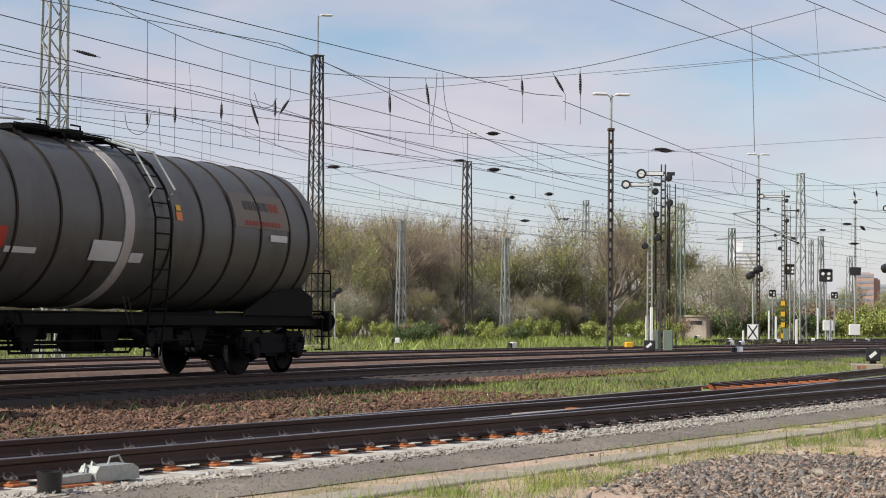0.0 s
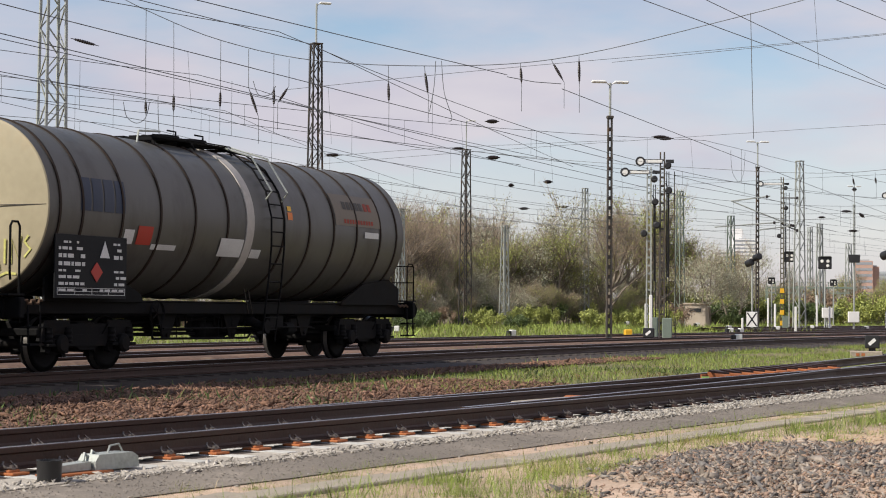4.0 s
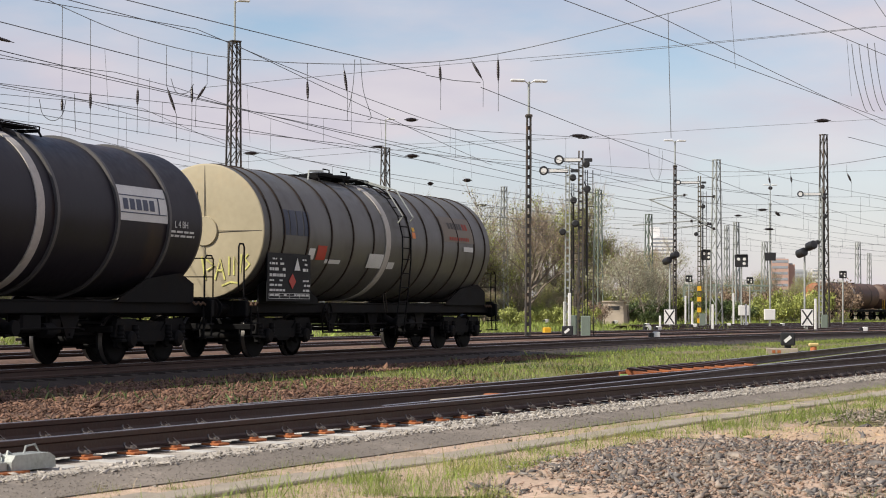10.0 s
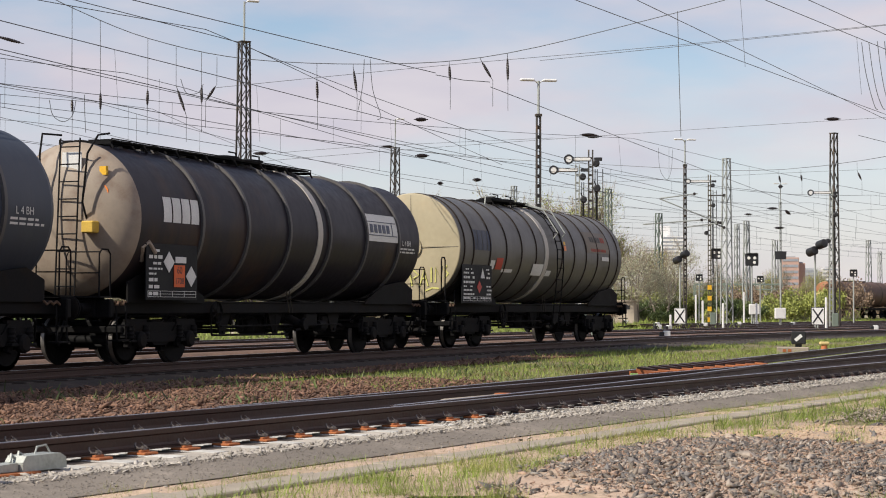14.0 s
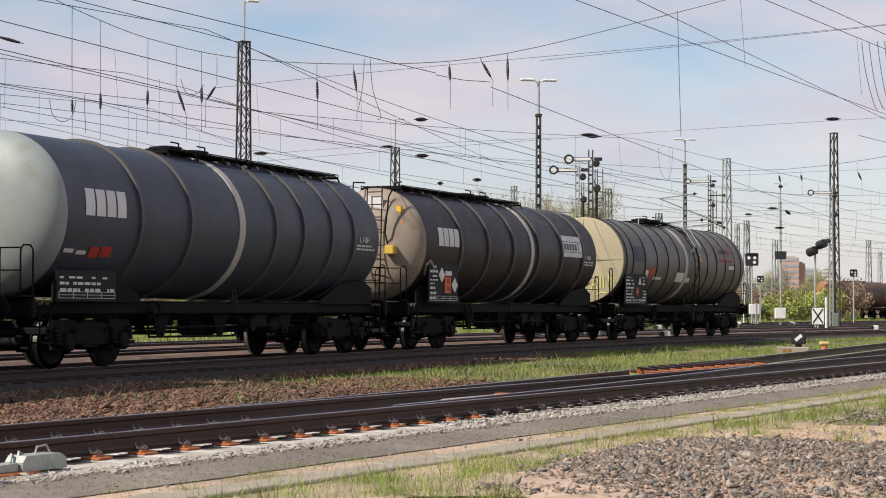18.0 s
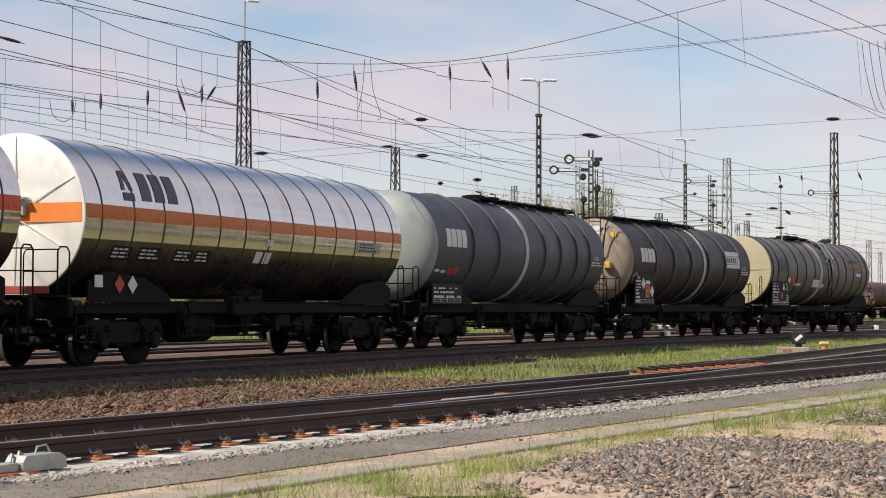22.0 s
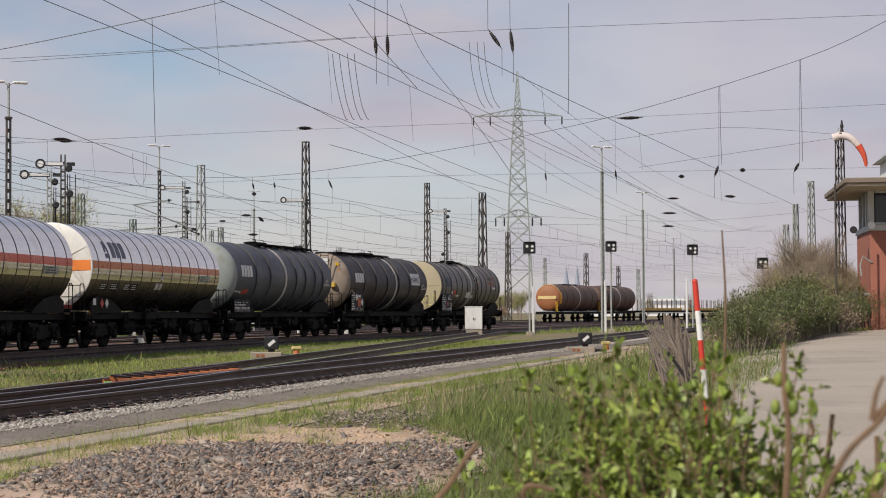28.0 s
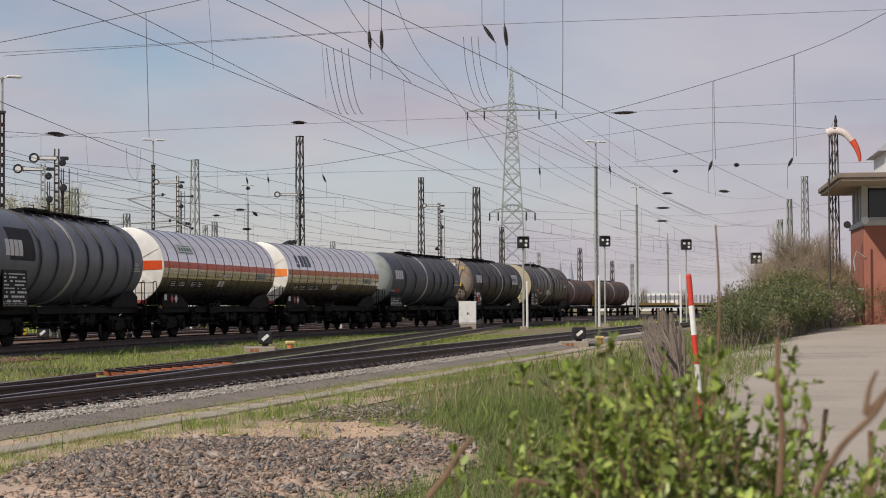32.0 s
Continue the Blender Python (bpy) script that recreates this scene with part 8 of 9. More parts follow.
# stake fence overgrown with old vines
FENCE = thing("stake_fence", Matrix(), "weathered stake fence overgrown with dry vines", "fence")
rf = random.Random(8)
M["old_wood"] = material("weathered_wood", (0.145, 0.115, 0.09), 0.9, var=0.4, fine=20, coarse=3, bump=0.4)
for i in range(26):
    k = i / 25
    x, y = 11.4 + (24.0 - 11.4) * k, 25.4 + (55.0 - 25.4) * k
    z = ground_z(x, y)
    dx, dy = rf.uniform(-0.12, 0.12), rf.uniform(-0.12, 0.12)
    h = rf.uniform(0.95, 1.35)
    part("stake", Shape().tube([(x, y, z - 0.1), (x + dx * 0.5, y + dy * 0.5, z + h * 0.5), (x + dx, y + dy, z + h)], rf.uniform(0.05, 0.09), 7, True, 0.045), "old_wood", FENCE)
    for j in range(4):
        a = Vector((x + rf.uniform(-0.3, 0.3), y + rf.uniform(-0.6, 0.6), z + rf.uniform(0, 0.3)))
        b = a + Vector((rf.uniform(-0.2, 0.2), rf.uniform(0.2, 1.1), rf.uniform(0.4, 1.0)))
        m = a.lerp(b, 0.5) + Vector((rf.uniform(-0.15, 0.15), rf.uniform(-0.2, 0.2), rf.uniform(-0.1, 0.2)))
        part("vine", Shape().tube([a, m, b], rf.uniform(0.015, 0.035), 5, False, 0.012), "old_wood", FENCE)
for z in (0.45, 0.9):
    part("rail_bar", Shape().tube([(10.9, 25.0, ground_z(10.9, 25.0) + z), (16.7, 39.0, ground_z(16.7, 39.0) + z), (22.5, 53.0, ground_z(22.5, 53.0) + z)], 0.03, 6), "old_wood", FENCE)

# red and white marker pole
POLE = thing("marker_pole", Matrix(), "leaning red and white banded marker pole", "marker pole")
a, b = Vector((8.72, 18.78, -0.55)), Vector((8.57, 18.84, 1.44))
n = 6
for i in range(n):
    p, q = a.lerp(b, i / n), a.lerp(b, (i + 1) / n)
    part("band", Shape().tube([p, q], 0.032, 14), "white" if i % 2 == 0 else "red", POLE)
part("cap", Shape().ball(b, 0.033, 6), "red", POLE)

# signal box
M["red_stucco"] = material("red_brown_stucco", (0.33, 0.125, 0.085), 0.9, var=0.12, fine=14, coarse=0.6, bump=0.25, tint=(0.26, 0.10, 0.07), tint_amount=0.3)
M["pebble"] = material("pebble_dash", (0.33, 0.28, 0.21), 0.95, var=0.5, fine=12, coarse=2.0, bump=0.9)
M["soffit"] = material("pale_soffit", (0.44, 0.37, 0.28), 0.8, var=0.15, bump=0.1)
M["roof_felt"] = material("roof_felt", (0.20, 0.16, 0.125), 0.9, var=0.25, bump=0.2)
M["window_frame"] = material("grey_window_frame", (0.50, 0.51, 0.48), 0.6, var=0.1, bump=0.05)
M["sheet_grey"] = material("grey_roof_sheet", (0.42, 0.44, 0.45), 0.5, 0.2, var=0.1, bump=0.05)
glass = bpy.data.materials.new("dark_glass")
glass.use_nodes = True
gb = glass.node_tree.nodes["Principled BSDF"]
gb.inputs["Base Color"].default_value = (0.015, 0.018, 0.02, 1)
gb.inputs["Roughness"].default_value = 0.08
M["dark_glass"] = glass
SB = thing("signal_box", pose(34.85, 60.75, 0.3, 0, 0, -24.0), "red-brown signal box with wide eaves and a dark window band", "building")
part("wall", Shape().box((3.2, 2.6, 1.75), (6.4, 5.2, 4.1), bev=0.02), "red_stucco", SB)
part("wall", Shape().box((3.2, 2.6, 3.92), (6.5, 5.3, 0.22), bev=0.02), "window_frame", SB, "pale window sill course")
part("wall", Shape().box((3.2, 2.7, 4.7), (6.0, 4.9, 1.5)), "black", SB, "dark upper room")
for x in (-0.02, 2.1, 4.2, 6.3):
    part("window_post", Shape().box((x + 0.06, 0.06, 4.68), (0.24, 0.12, 1.5), bev=0.01), "window_frame", SB)
for y in (1.3, 2.6, 3.9):
    part("window_post", Shape().box((0.02, y, 4.68), (0.12, 0.22, 1.5), bev=0.01), "window_frame", SB)
for x in (0.12, 2.22, 4.32):
    w = part("window", Shape().box((x + 1.02, 0.10, 4.66), (1.86, 0.03, 1.18)), "dark_glass", SB)
    part("frame", Shape().box((x + 1.02, 0.08, 5.29), (1.9, 0.07, 0.12)), "window_frame", w)
    part("frame", Shape().box((x + 1.02, 0.08, 4.07), (1.9, 0.07, 0.10)), "window_frame", w)
for y in (0.12, 1.42, 2.72):
    part("window", Shape().box((0.06, y + 0.6, 4.66), (0.03, 1.06, 1.18)), "dark_glass", SB)
part("eave_slab", Shape().box((3.3, 1.6, 5.36), (8.8, 9.0, 0.10), bev=0.01), "soffit", SB, "pale underside of the wide eaves")
part("roof", Shape().box((3.3, 1.6, 5.51), (9.0, 9.2, 0.20), bev=0.03), "roof_felt", SB)
part("parapet", Shape().box((3.6, 2.6, 6.2), (5.4, 4.2, 0.95), bev=0.02), "white", SB)
part("roof_cap", Shape().prism([(0.6, 6.66), (6.6, 6.66), (6.3, 7.02), (0.95, 7.02)], 0.3, 4.9), "sheet_grey", SB)
part("floodlight", Shape().lathe([(-0.18, 0.14), (-0.13, 0.15), (0.03, 0.09), (0.06, 0.03)], 16, "y", (0.02, -0.15, 4.0)), "white", SB)
part("floodlight", Shape().lathe([(-0.18, 0.13), (-0.13, 0.14), (0.03, 0.09), (0.06, 0.03)], 16, "y", (-0.62, 0.1, 3.85)), "black", SB)
part("lamp_arm", Shape().tube([(0.05, -0.02, 2.6), (-0.3, -0.1, 2.85), (-0.4, -0.12, 2.5), (-0.35, -0.1, 2.1)], 0.03, 6), "galv", SB)
part("lamp_arm", Shape().tube([(-0.02, 0.3, 1.4), (-0.22, 0.25, 1.42)], 0.05, 6), "galv", SB)
AN = thing("annex_wall", pose(35.2, 59.9, 0.3, 0, 0, -24.0), "pebble-dashed annex wall with a pale coping", "building")
part("wall", Shape().box((2.4, 0.3, 0.75), (4.2, 0.6, 2.5), bev=0.02), "pebble", AN)
part("coping", Shape().box((2.4, 0.28, 2.1), (4.4, 0.75, 0.3), bev=0.03), "white", AN)
PP = thing("mast_pole", pose(32.6, 59.3, 0), "thin brown steel pole before the signal box", "pole")
part("pole", Shape().tube([(0, 0, 0), (0, 0, 5.75)], 0.038, 8), "mast_dark", PP)

# windsock on its mast
M["sock_white"] = material("faded_white_cloth", (0.62, 0.54, 0.50), 0.85, var=0.12, bump=0.2)
M["sock_red"] = material("red_cloth", (0.60, 0.09, 0.04), 0.85, var=0.15, bump=0.2)
WS = thing("windsock", pose(36.85, 66.5, 8.05, 0, 0, -28), "limp white and red windsock hanging from a mast", "windsock")
part("ring_arm", Shape().tube([(-0.25, 0, 0.0), (-0.1, 0, 0.55), (0.0, 0, 0.55)], 0.03, 6), "galv", WS)
part("sock", Shape().tube(arc_pts([(-0.3, -0.05, 0.15), (0.0, -0.1, 0.24), (0.4, -0.12, 0.12), (0.75, -0.1, -0.25)]), 0.18, 12, True, 0.13), "sock_white", WS)
part("sock_end", Shape().tube(arc_pts([(0.70, -0.1, -0.18), (0.88, -0.1, -0.5), (0.98, -0.1, -0.85), (0.99, -0.1, -1.05)]), 0.15, 10, True, 0.05), "sock_red", WS)
part("insulator", Shape().lathe([(0.35, 0.04), (0.45, 0.08), (0.55, 0.05), (0.65, 0.08), (0.75, 0.05), (0.9, 0.03)], 10, "z", (0.05, 0.2, 0)), "insulator", WS)

# the bush close to the camera
BUSH = thing("leafy_bush", Matrix(), "fresh green leafy bush with brown shoots close by", "bush")
rb = random.Random(21)
nb = np.random.default_rng(21)
tangle, lp, ld = Shape(), [], []
for i in range(420):
    u = rb.random()
    x = 1.76 + 2.01 * u
    y = 4.75 - 0.35 * u + rb.uniform(-0.45, 0.55)
    top = 0.64 + 0.17 * math.exp(-((u - 0.14) / 0.2) ** 2) + 0.16 * noise.noise((x * 4.5, y * 3.0, 1.5)) + rb.uniform(-0.22, 0.06)
    if rb.random() < 0.06:
        top += rb.uniform(0.05, 0.14)
    if u > 0.27:
        top -= 0.20 * min(1.0, (u - 0.27) / 0.3)
    if u < 0.06:
        top -= 0.14
    p = Vector((x, y, -0.55))
    q = Vector((x + rb.uniform(-0.3, 0.3), y + rb.uniform(-0.25, 0.25), top))
    m = p.lerp(q, 0.55) + Vector((rb.uniform(-0.12, 0.12), rb.uniform(-0.12, 0.12), 0))
    tangle.tube([p, m, q], 0.0045, 4, False, 0.0018)
    for j in range(15):
        k = 1.0 - 0.62 * rb.random() ** 1.3 if j else 1.0
        b = m.lerp(q, (k - 0.55) / 0.45) if k > 0.55 else p.lerp(m, k / 0.55)
        d = Vector((rb.uniform(-1, 1), rb.uniform(-1, 1), rb.uniform(-0.1, 0.9))).normalized() if j else (q - m).normalized()
        e = b + d * rb.uniform(0.04, 0.12)
        tangle.tube([b, e], 0.002, 3, False, 0.001)
        for c in range(9):
            lp.append(tuple(b.lerp(e, rb.uniform(0.15, 1.05))))
            ld.append(tuple(d))
part("shoot_tangle", tangle, "bark_fresh", BUSH, smooth=0)
n = len(lp)
mass("foliage", [(x, z, y) for x, y, z in LEAF_V], LEAF_F, np.array(lp), along(nb, np.array(ld), 0.75, nb.lognormal(math.log(0.0255), 0.3, n)), "leaf_fresh", BUSH, smooth_shade=True)
for i in range(26):
    a = Vector((rb.uniform(1.6, 3.3), rb.uniform(4.2, 4.6), rb.uniform(-0.1, 0.42)))
    b = a + Vector((rb.uniform(-0.3, 0.3), rb.uniform(-0.1, 0.1), rb.uniform(-0.12, 0.16)))
    part("dry_stem", Shape().tube([a, a.lerp(b, 0.5) + Vector((0, 0, 0.03)), b], rb.uniform(0.004, 0.009), 5, True), "bark_fresh", BUSH)
part("budded_shoot", Shape().tube(arc_pts([(2.100, 4.090, 0.630), (2.110, 4.090, 0.800), (2.100, 4.090, 0.900), (2.100, 4.090, 1.020)]), 0.009, 6, True, 0.006), "bark_fresh", BUSH)
part("side_shoot", Shape().tube(arc_pts([(1.610, 3.000, 0.750), (1.650, 2.970, 0.840), (1.700, 2.940, 0.900), (1.730, 2.930, 0.950)]), 0.007, 6, True, 0.005), "bark_fresh", BUSH)
part("side_shoot", Shape().tube(arc_pts([(1.690, 2.950, 0.900), (1.700, 2.950, 0.950), (1.710, 2.940, 0.980)]), 0.006, 6, True, 0.003), "bark_fresh", BUSH)
part("side_shoot", Shape().tube(arc_pts([(1.760, 2.910, 0.990), (1.690, 2.950, 0.900)]), 0.006, 6, True, 0.005), "bark_fresh", BUSH)
part("cut_stem", Shape().tube(arc_pts([(2.440, 4.250, 0.600), (2.450, 4.250, 0.680), (2.450, 4.250, 0.770)]), 0.008, 6, True, 0.008), "bark_fresh", BUSH)
part("cut_stem", Shape().tube(arc_pts([(2.470, 4.570, 0.620), (2.480, 4.570, 0.710), (2.490, 4.560, 0.810)]), 0.007, 6, True, 0.007), "bark_fresh", BUSH)
part("cut_stem", Shape().tube(arc_pts([(2.530, 4.770, 0.730), (2.540, 4.770, 0.750), (2.530, 4.770, 0.780)]), 0.006, 6, True, 0.006), "bark_fresh", BUSH)
part("arching_stem", Shape().tube(arc_pts([(1.170, 4.030, 0.660), (1.210, 4.020, 0.710), (1.240, 4.010, 0.760), (1.270, 4.000, 0.800)]), 0.008, 6, True, 0.005), "bark_fresh", BUSH)
part("arching_stem", Shape().tube(arc_pts([(3.820, 8.150, 0.500), (3.850, 8.130, 0.840), (3.860, 8.130, 1.170), (3.850, 8.140, 1.500)]), 0.010, 6, True, 0.004), "bark_fresh", BUSH)
part("arching_stem", Shape().tube(arc_pts([(1.400, 4.070, 0.650), (1.410, 4.060, 0.690), (1.470, 4.040, 0.680)]), 0.007, 6, True, 0.006), "bark_fresh", BUSH)
part("bud_leaf", Shape().ball((2.080, 4.100, 0.860), 0.013, 6, 1.6), "leaf_fresh", BUSH)
part("bud_leaf", Shape().ball((2.110, 4.090, 0.910), 0.013, 6, 1.6), "leaf_fresh", BUSH)
part("bud_leaf", Shape().ball((2.120, 4.080, 0.860), 0.013, 6, 1.6), "leaf_fresh", BUSH)
part("bud_leaf", Shape().ball((2.090, 4.100, 0.930), 0.013, 6, 1.6), "leaf_fresh", BUSH)


# ---------------------------------------------------------------- distance
for ob in (*TREES, *SHRUBS, *HEDGE):          # the patterns themselves are not part of the place
    for o in (*ob.children_recursive, ob):
        bpy.data.objects.remove(o)

# power pylon
PY = thing("power_pylon", pose(108.7, 316.9, GZ, 0, 0, -20), "tall grey-green lattice power pylon with wide arms", "pylon")
M["pylon_steel"] = material("pylon_steel", (0.28, 0.31, 0.29), 0.7, 0.2, var=0.15, bump=0)
H = 46.2


def pylon_half(z):
    return 2.6 * (1 - z / H) ** 0.9 + 0.25 if z < 38 else 0.62 * (H - z) / 8.2 + 0.08


for sx in (-1, 1):
    for sy in (-1, 1):
        part("leg", Shape().tube([(sx * pylon_half(z), sy * pylon_half(z), z) for z in (0, 12, 24, 33, 38, H)], 0.16, 4, True, 0.10), "pylon_steel", PY, smooth=0)
s = Shape()
z = 0.0
while z < 44:
    dz = max(1.4, pylon_half(z) * 1.7)
    a, b = pylon_half(z), pylon_half(min(H, z + dz))
    for sy in (-1, 1):
        s.beam((-a, sy * a, z), (b, sy * b, z + dz), 0.11).beam((a, sy * a, z), (-b, sy * b, z + dz), 0.11)
        s.beam((sy * a, -a, z), (sy * b, b, z + dz), 0.11).beam((sy * a, a, z), (sy * b, -b, z + dz), 0.11)
        s.beam((-a, sy * a, z), (a, sy * a, z), 0.09)
    z += dz
part("bracing", s, "pylon_steel", PY, smooth=0)
for z, w in ((38.0, 8.2), (19.2, 4.2)):
    for d in (-1, 1):
        arm = Shape()
        for sy in (-1, 1):
            arm.beam((0, sy * 0.6, z), (d * w, 0, z - 0.2), 0.14).beam((0, sy * 0.5, z + 1.3), (d * w, 0, z - 0.2), 0.14)
        for k in range(1, 6):
            u = k / 6
            arm.beam((d * w * u, 0, z - 0.1), (d * w * (u - 0.12), 0, z + 1.3 * (1 - u)), 0.09)
        part("arm", arm, "pylon_steel", PY, smooth=0)
        for u in (1.0, 0.62):
            part("insulator", Shape().lathe([(-1.6, 0.05), (-1.5, 0.14), (-0.2, 0.14), (0, 0.05)], 8, "z", (d * w * u, 0, z - 0.2)), "insulator", PY)
for i, (dx, z) in enumerate(((-8.2, 36.0), (-5.1, 36.2), (5.1, 36.2), (8.2, 36.0), (0.0, 46.0))):
    L = thing("power_cable", Matrix(), "thin power cable strung from the pylon", "cable", "power cables")
    c, sn = math.cos(radians(-20)), math.sin(radians(-20))
    px, py = 108.7 + dx * c, 316.9 + dx * sn
    pts = []
    for k in range(13):
        u = k / 12
        pts.append((px + 420 * u * 0.55, py + 420 * u * 0.83, GZ + z - 9 * 4 * u * (1 - u)))
    part("cable", Shape().tube(pts, 0.035, 4), "wire", L)

# distant buildings
M["tower_white"] = material("pale_tower", (0.74, 0.73, 0.72), 0.8, var=0.08, bump=0)
M["tower_band"] = material("window_band", (0.30, 0.32, 0.35), 0.4, var=0.2, bump=0)
M["tower_brick"] = material("pink_brick_tower", (0.50, 0.33, 0.27), 0.85, var=0.1, bump=0)


def tower(x, y, w, d, h, floors, mat, label, turn=-8):
    T = thing("apartment_tower", pose(x, y, GZ, 0, 0, turn), label, "building", "distant towers")
    part("wall", Shape().box((0, 0, h / 2), (w, d, h)), mat, T)
    part("roof", Shape().box((0, 0, h + 0.4), (w * 0.6, d * 0.6, 0.9)), "sheet_grey", T)
    for i in range(floors):
        part("window_band", Shape().box((0, -d / 2, h * (i + 0.55) / floors), (w * 0.92, 0.3, h / floors * 0.45)), "tower_band", T)


tower(190, 1488, 19, 16, 60, 20, "tower_white", "pale high-rise tower with dark window bands")
tower(184, 1500, 9, 14, 69, 0, "tower_white", "pale lift tower on top of a high-rise")
tower(172, 1490, 14, 14, 50, 16, "tower_white", "lower pale tower block beside a high-rise")
tower(226, 1178, 11, 10, 34.5, 9, "tower_brick", "pinkish brick tower block in the distance")
tower(234, 1185, 6, 10, 31, 0, "tower_brick", "narrow brick stair tower in the distance")
tower(257, 1274, 13, 12, 29, 9, "sheet_grey", "grey slab block in the distance")
tower(272, 1272, 11, 12, 30, 11, "tower_white", "white slab block in the distance")
tower(238, 545, 14, 10, 5.6, 2, "tower_white", "low white industrial hall in the distance", -24)
tower(222, 560, 12, 10, 3.4, 1, "tower_white", "low white shed in the distance", -24)
# cathedral with two spires
M["cathedral"] = material("blue_grey_stone", (0.30, 0.33, 0.40), 0.9, var=0.1, bump=0)
CA = thing("cathedral", pose(1478, 3931, GZ, 0, 0, -20), "distant grey cathedral with two pointed spires", "church")
for dx in (-12.5, 12.5):
    part("spire", Shape().lathe([(0, 9.5), (55, 8.5), (60, 7.0), (110, 0.3)], 8, "z", (dx, 0, 0)), "cathedral", CA, smooth=0)
part("nave", Shape().prism([(-14, 0), (60, 0), (60, 40), (50, 58), (-14, 58)], -12, 12), "cathedral", CA, smooth=0)

# wagons parked on far tracks
M["tank_rust"] = material("rust_brown_tank", (0.095, 0.053, 0.038), 0.6, var=0.25, fine=5, coarse=0.5, bump=0.05, tint=(0.14, 0.08, 0.055), tint_amount=0.3)
M["end_orange"] = material("orange_tank_end", (0.27, 0.105, 0.038), 0.6, var=0.2, bump=0.05)


def parked_tank(x, y, head, end, label):
    T = thing("tank_wagon", pose(x, y, 0, 0, 0, 90 - head), label, "tank wagon", "parked wagons")
    prof = [(0.45 - 0.45 * math.sin(math.pi / 2 - math.pi / 2 * i / 6), max(0.002, 1.45 * math.sin(math.pi / 2 * i / 6) ** 0.82)) for i in range(7)]
    part("tank_barrel", Shape().lathe([(0.45, 1.45), (13.2, 1.45)], 32, "x", (0, 0, 2.7), close=False), "tank_rust", T)
    part("tank_end", Shape().lathe(prof, 32, "x", (0, 0, 2.7), close=False), end, T)
    part("tank_end", Shape().lathe([(13.65 - u, r) for u, r in reversed(prof)], 32, "x", (0, 0, 2.7), close=False), "tank_rust", T)
    for k in (2.5, 4.8, 9.0, 11.3):
        part("strap", Shape().lathe([(k - 0.05, 1.44), (k - 0.05, 1.49), (k + 0.05, 1.49), (k + 0.05, 1.44)], 32, "x", (0, 0, 2.7), close=False), "rib_dark", T)
    part("white_band", Shape().lathe([(6.9, 1.44), (6.9, 1.475), (7.15, 1.475), (7.15, 1.44)], 32, "x", (0, 0, 2.7), close=False), "band_white", T)
    part("stripe", Shape().lathe([(0.35, 1.452), (0.45, 1.462), (0.8, 1.462), (0.85, 1.452)], 32, "x", (0, 0, 2.7), a0=2.7, a1=3.6, close=False), "yellow", T)
    if end == "end_orange":
        part("end_stripe", Shape().lathe([(0.30, 1.30), (0.36, 1.41), (0.46, 1.458)], 32, "x", (-0.012, 0, 2.7), close=False).box((0.02, 0, 2.72), (0.05, 2.1, 0.34)), "faded_yellow", T)
    part("underframe", Shape().box((6.8, 0, 1.05), (14.6, 2.3, 0.3), bev=0.02), "black_steel", T)
    part("walkway", Shape().box((6.8, 0, 4.2), (5, 0.8, 0.05)), "black_steel", T)
    for k in (1.2, 3.0, 10.6, 12.4):
        part("wheelset", WHEEL_MESH, "black_steel", T, at=pose(k, 0, 0.46))
    part("handrail", Shape().tube([(-0.2, -1.1, 1.2), (-0.2, -1.1, 2.3), (0.2, -1.1, 2.3), (0.2, -1.1, 1.2)], 0.035, 5), "yellow", T)


def parked_flat(x, y, head):
    T = thing("flat_wagon", pose(x, y, 0, 0, 0, 90 - head), "dark empty flat wagon with stanchions on a far track", "flat wagon", "parked wagons")
    part("deck", Shape().box((9.5, 0, 1.15), (19, 2.7, 0.25), bev=0.03), "black_steel", T)
    for k in range(9):
        for y_ in (-1.3, 1.3):
            part("stanchion", Shape().box((0.8 + k * 2.2, y_, 1.95), (0.12, 0.08, 1.5)), "tank_rust", T)
    part("side_board", Shape().box((9.5, -1.34, 1.42), (18.6, 0.05, 0.3)), "lever_yellow", T)
    for k in (2.0, 3.8, 15.2, 17.0):
        part("wheelset", WHEEL_MESH, "black_steel", T, at=pose(k, 0, 0.46))


for i in range(2):
    parked_tank(42.1 + i * 9.64, 200.0 + i * 11.49, 40, "end_orange" if i == 0 else "tank_rust", "rust-brown tank wagon parked on a far track")
for i in range(2):
    parked_tank(66.5 + i * 9.4, 184.5 + i * 11.4, 39.5, "end_orange" if i == 0 else "tank_rust", "rust-orange tank wagon with a yellow-striped end on a far track")
for i in range(5):
    parked_flat(85.8 + i * 12.9, 207.8 + i * 15.6, 39.5)
far_track = track_thing("straight track under the parked wagons")
for o in (-0.755, 0.755):
    c, sn = math.cos(radians(39.5)), math.sin(radians(39.5))
    rail(far_track, [(66.5 + o * c - 50 * sn, 184.5 - o * sn - 50 * c, 0), (66.5 + o * c + 220 * sn, 184.5 - o * sn + 220 * c, 0)], False)
far_track2 = track_thing("straight track under the parked brown wagons")
for o in (-0.755, 0.755):
    c, sn = math.cos(radians(40)), math.sin(radians(40))
    rail(far_track2, [(42.1 + o * c - 40 * sn, 200 - o * sn - 40 * c, 0), (42.1 + o * c + 75 * sn, 200 - o * sn + 75 * c, 0)], False)
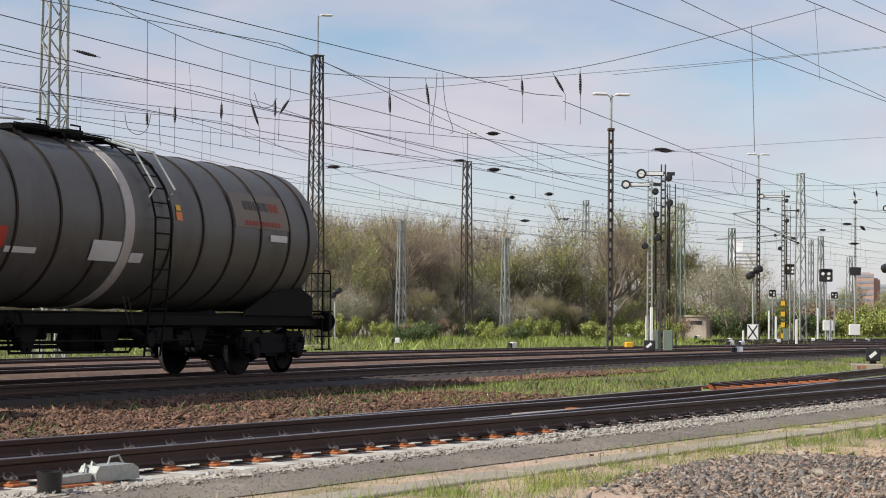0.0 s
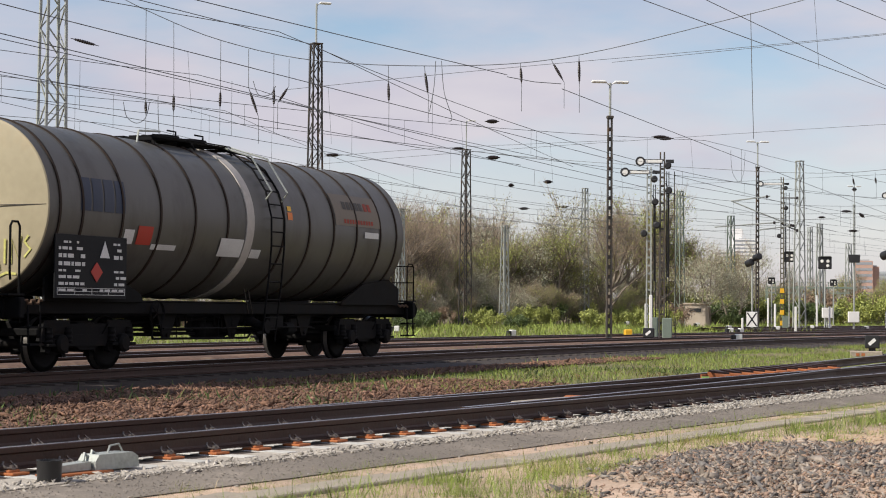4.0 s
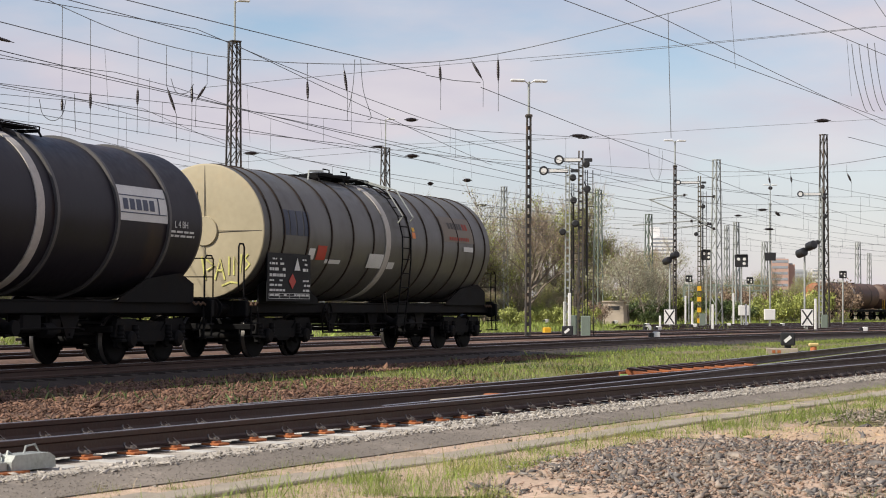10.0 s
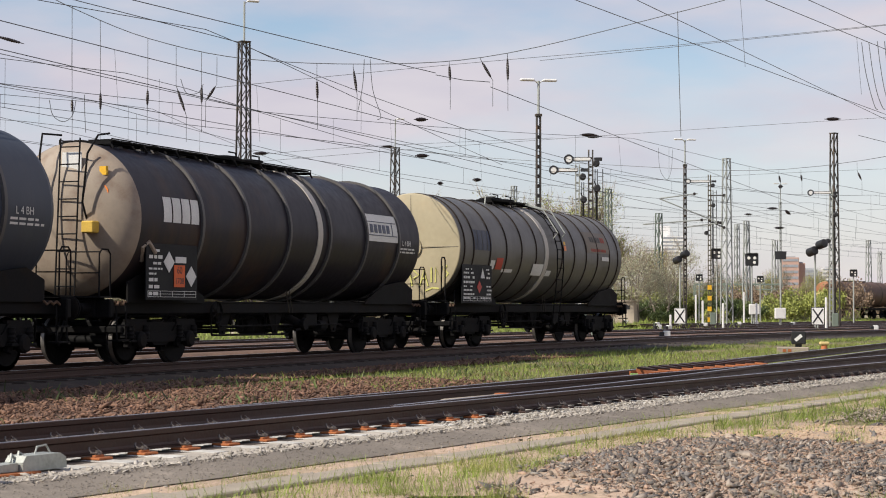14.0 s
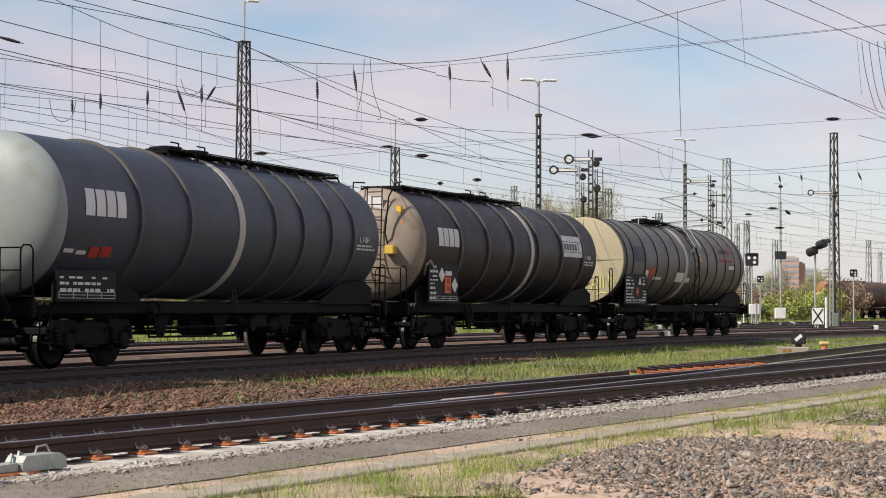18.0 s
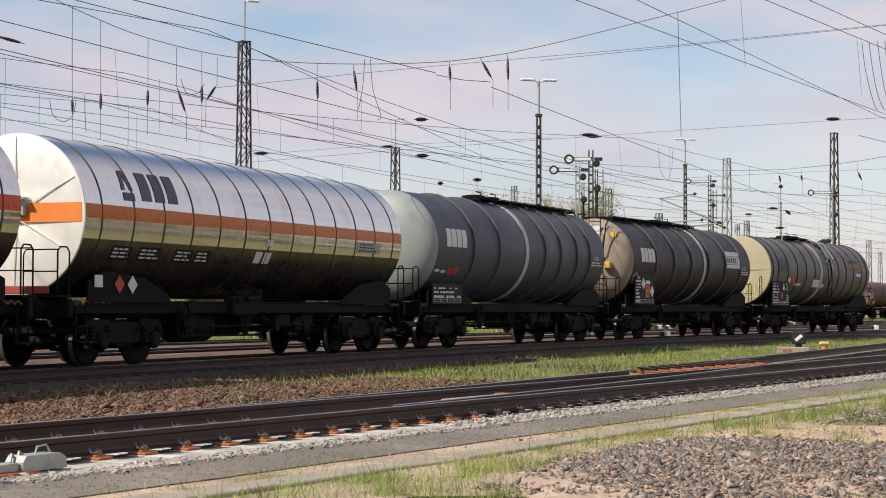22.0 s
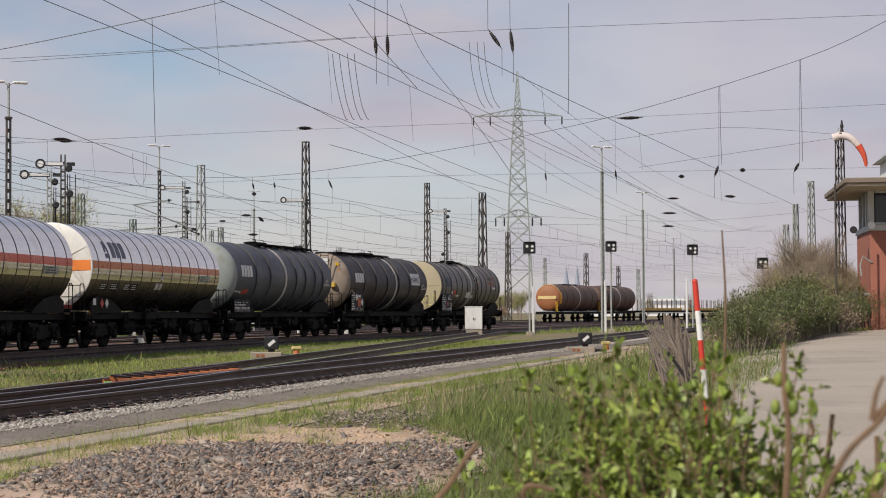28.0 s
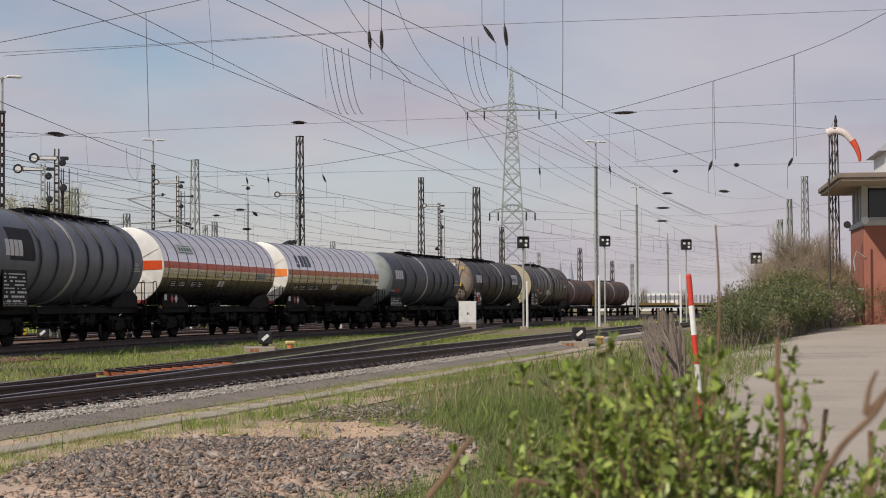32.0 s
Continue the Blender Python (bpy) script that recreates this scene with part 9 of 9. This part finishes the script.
# signal gantry in the far yard
GA = thing("signal_gantry", pose(37.0, 227, GZ, 0, 0, -10), "green steel signal gantry across the far tracks", "gantry")
for dx in (-5.4, -1.6, 5.4):
    part("leg", Shape().box((dx, 0, 2.3), (0.35, 0.35, 4.6)), "green_steel", GA)
part("beam", Shape().box((0, 0, 4.4), (11.2, 0.3, 0.22)).box((0, 0, 3.75), (11.2, 0.3, 0.14)).box((0, 0, 5.1), (11.2, 0.06, 0.06)), "green_steel", GA)
for k in range(11):
    part("baluster", Shape().box((-5.4 + k * 1.08, 0, 4.4), (0.10, 0.1, 1.4)), "green_steel", GA)


# ---------------------------------------------------------------- motion
RUN = [(0, -6.75), (3, -3.82), (6, 0.36), (9, 5.93), (11, 10.46), (13, 15.62), (16.5, 27.0), (19, 36.5), (22, 49.43), (24, 59.4), (26, 69.57), (29, 86.8), (32, 105.23)]


RUN_CURVE = np.polyfit([a for a, b in RUN], [b for a, b in RUN], 5)


def run_at(t):
    """How far the first wagon's rear end has come along its line."""
    return float(np.polyval(RUN_CURVE, t))


def wagon_pose(s):
    """A wagon whose rear end is at s: both bogies stand on the line."""
    ax, ay, _ = line(s + 2.0)
    bx, by, _ = line(s + 12.6)
    h = math.atan2(bx - ax, by - ay)
    return Matrix.Translation((ax - 2.0 * math.sin(h), ay - 2.0 * math.cos(h), 0)) @ Matrix.Rotation(math.pi / 2 - h, 4, "Z")


def motions():
    # the wheels roll without slipping: a row for every 70 degrees or so
    times, turn = [0.0], [0.0]
    t = 0.0
    while t < 31.99:
        k = 0.02
        while t + k < 32.0 and (run_at(t + k) - run_at(t)) / 0.46 < radians(72):
            k += 0.02
        t = min(32.0, t + k)
        times.append(t)
    base = run_at(0.0)
    things = [o for o in scene.objects]
    for ob in things:
        if "off" in ob:
            walk(ob, [(q / 2, wagon_pose(run_at(q / 2) + ob["off"])) for q in range(65)])
        elif "axle" in ob:
            x = ob["axle"]
            walk(ob, [(q, Matrix.Translation((x, 0, 0.46)) @ Matrix.Rotation((run_at(q) - base) / 0.46, 4, "Y")) for q in times])


motions()
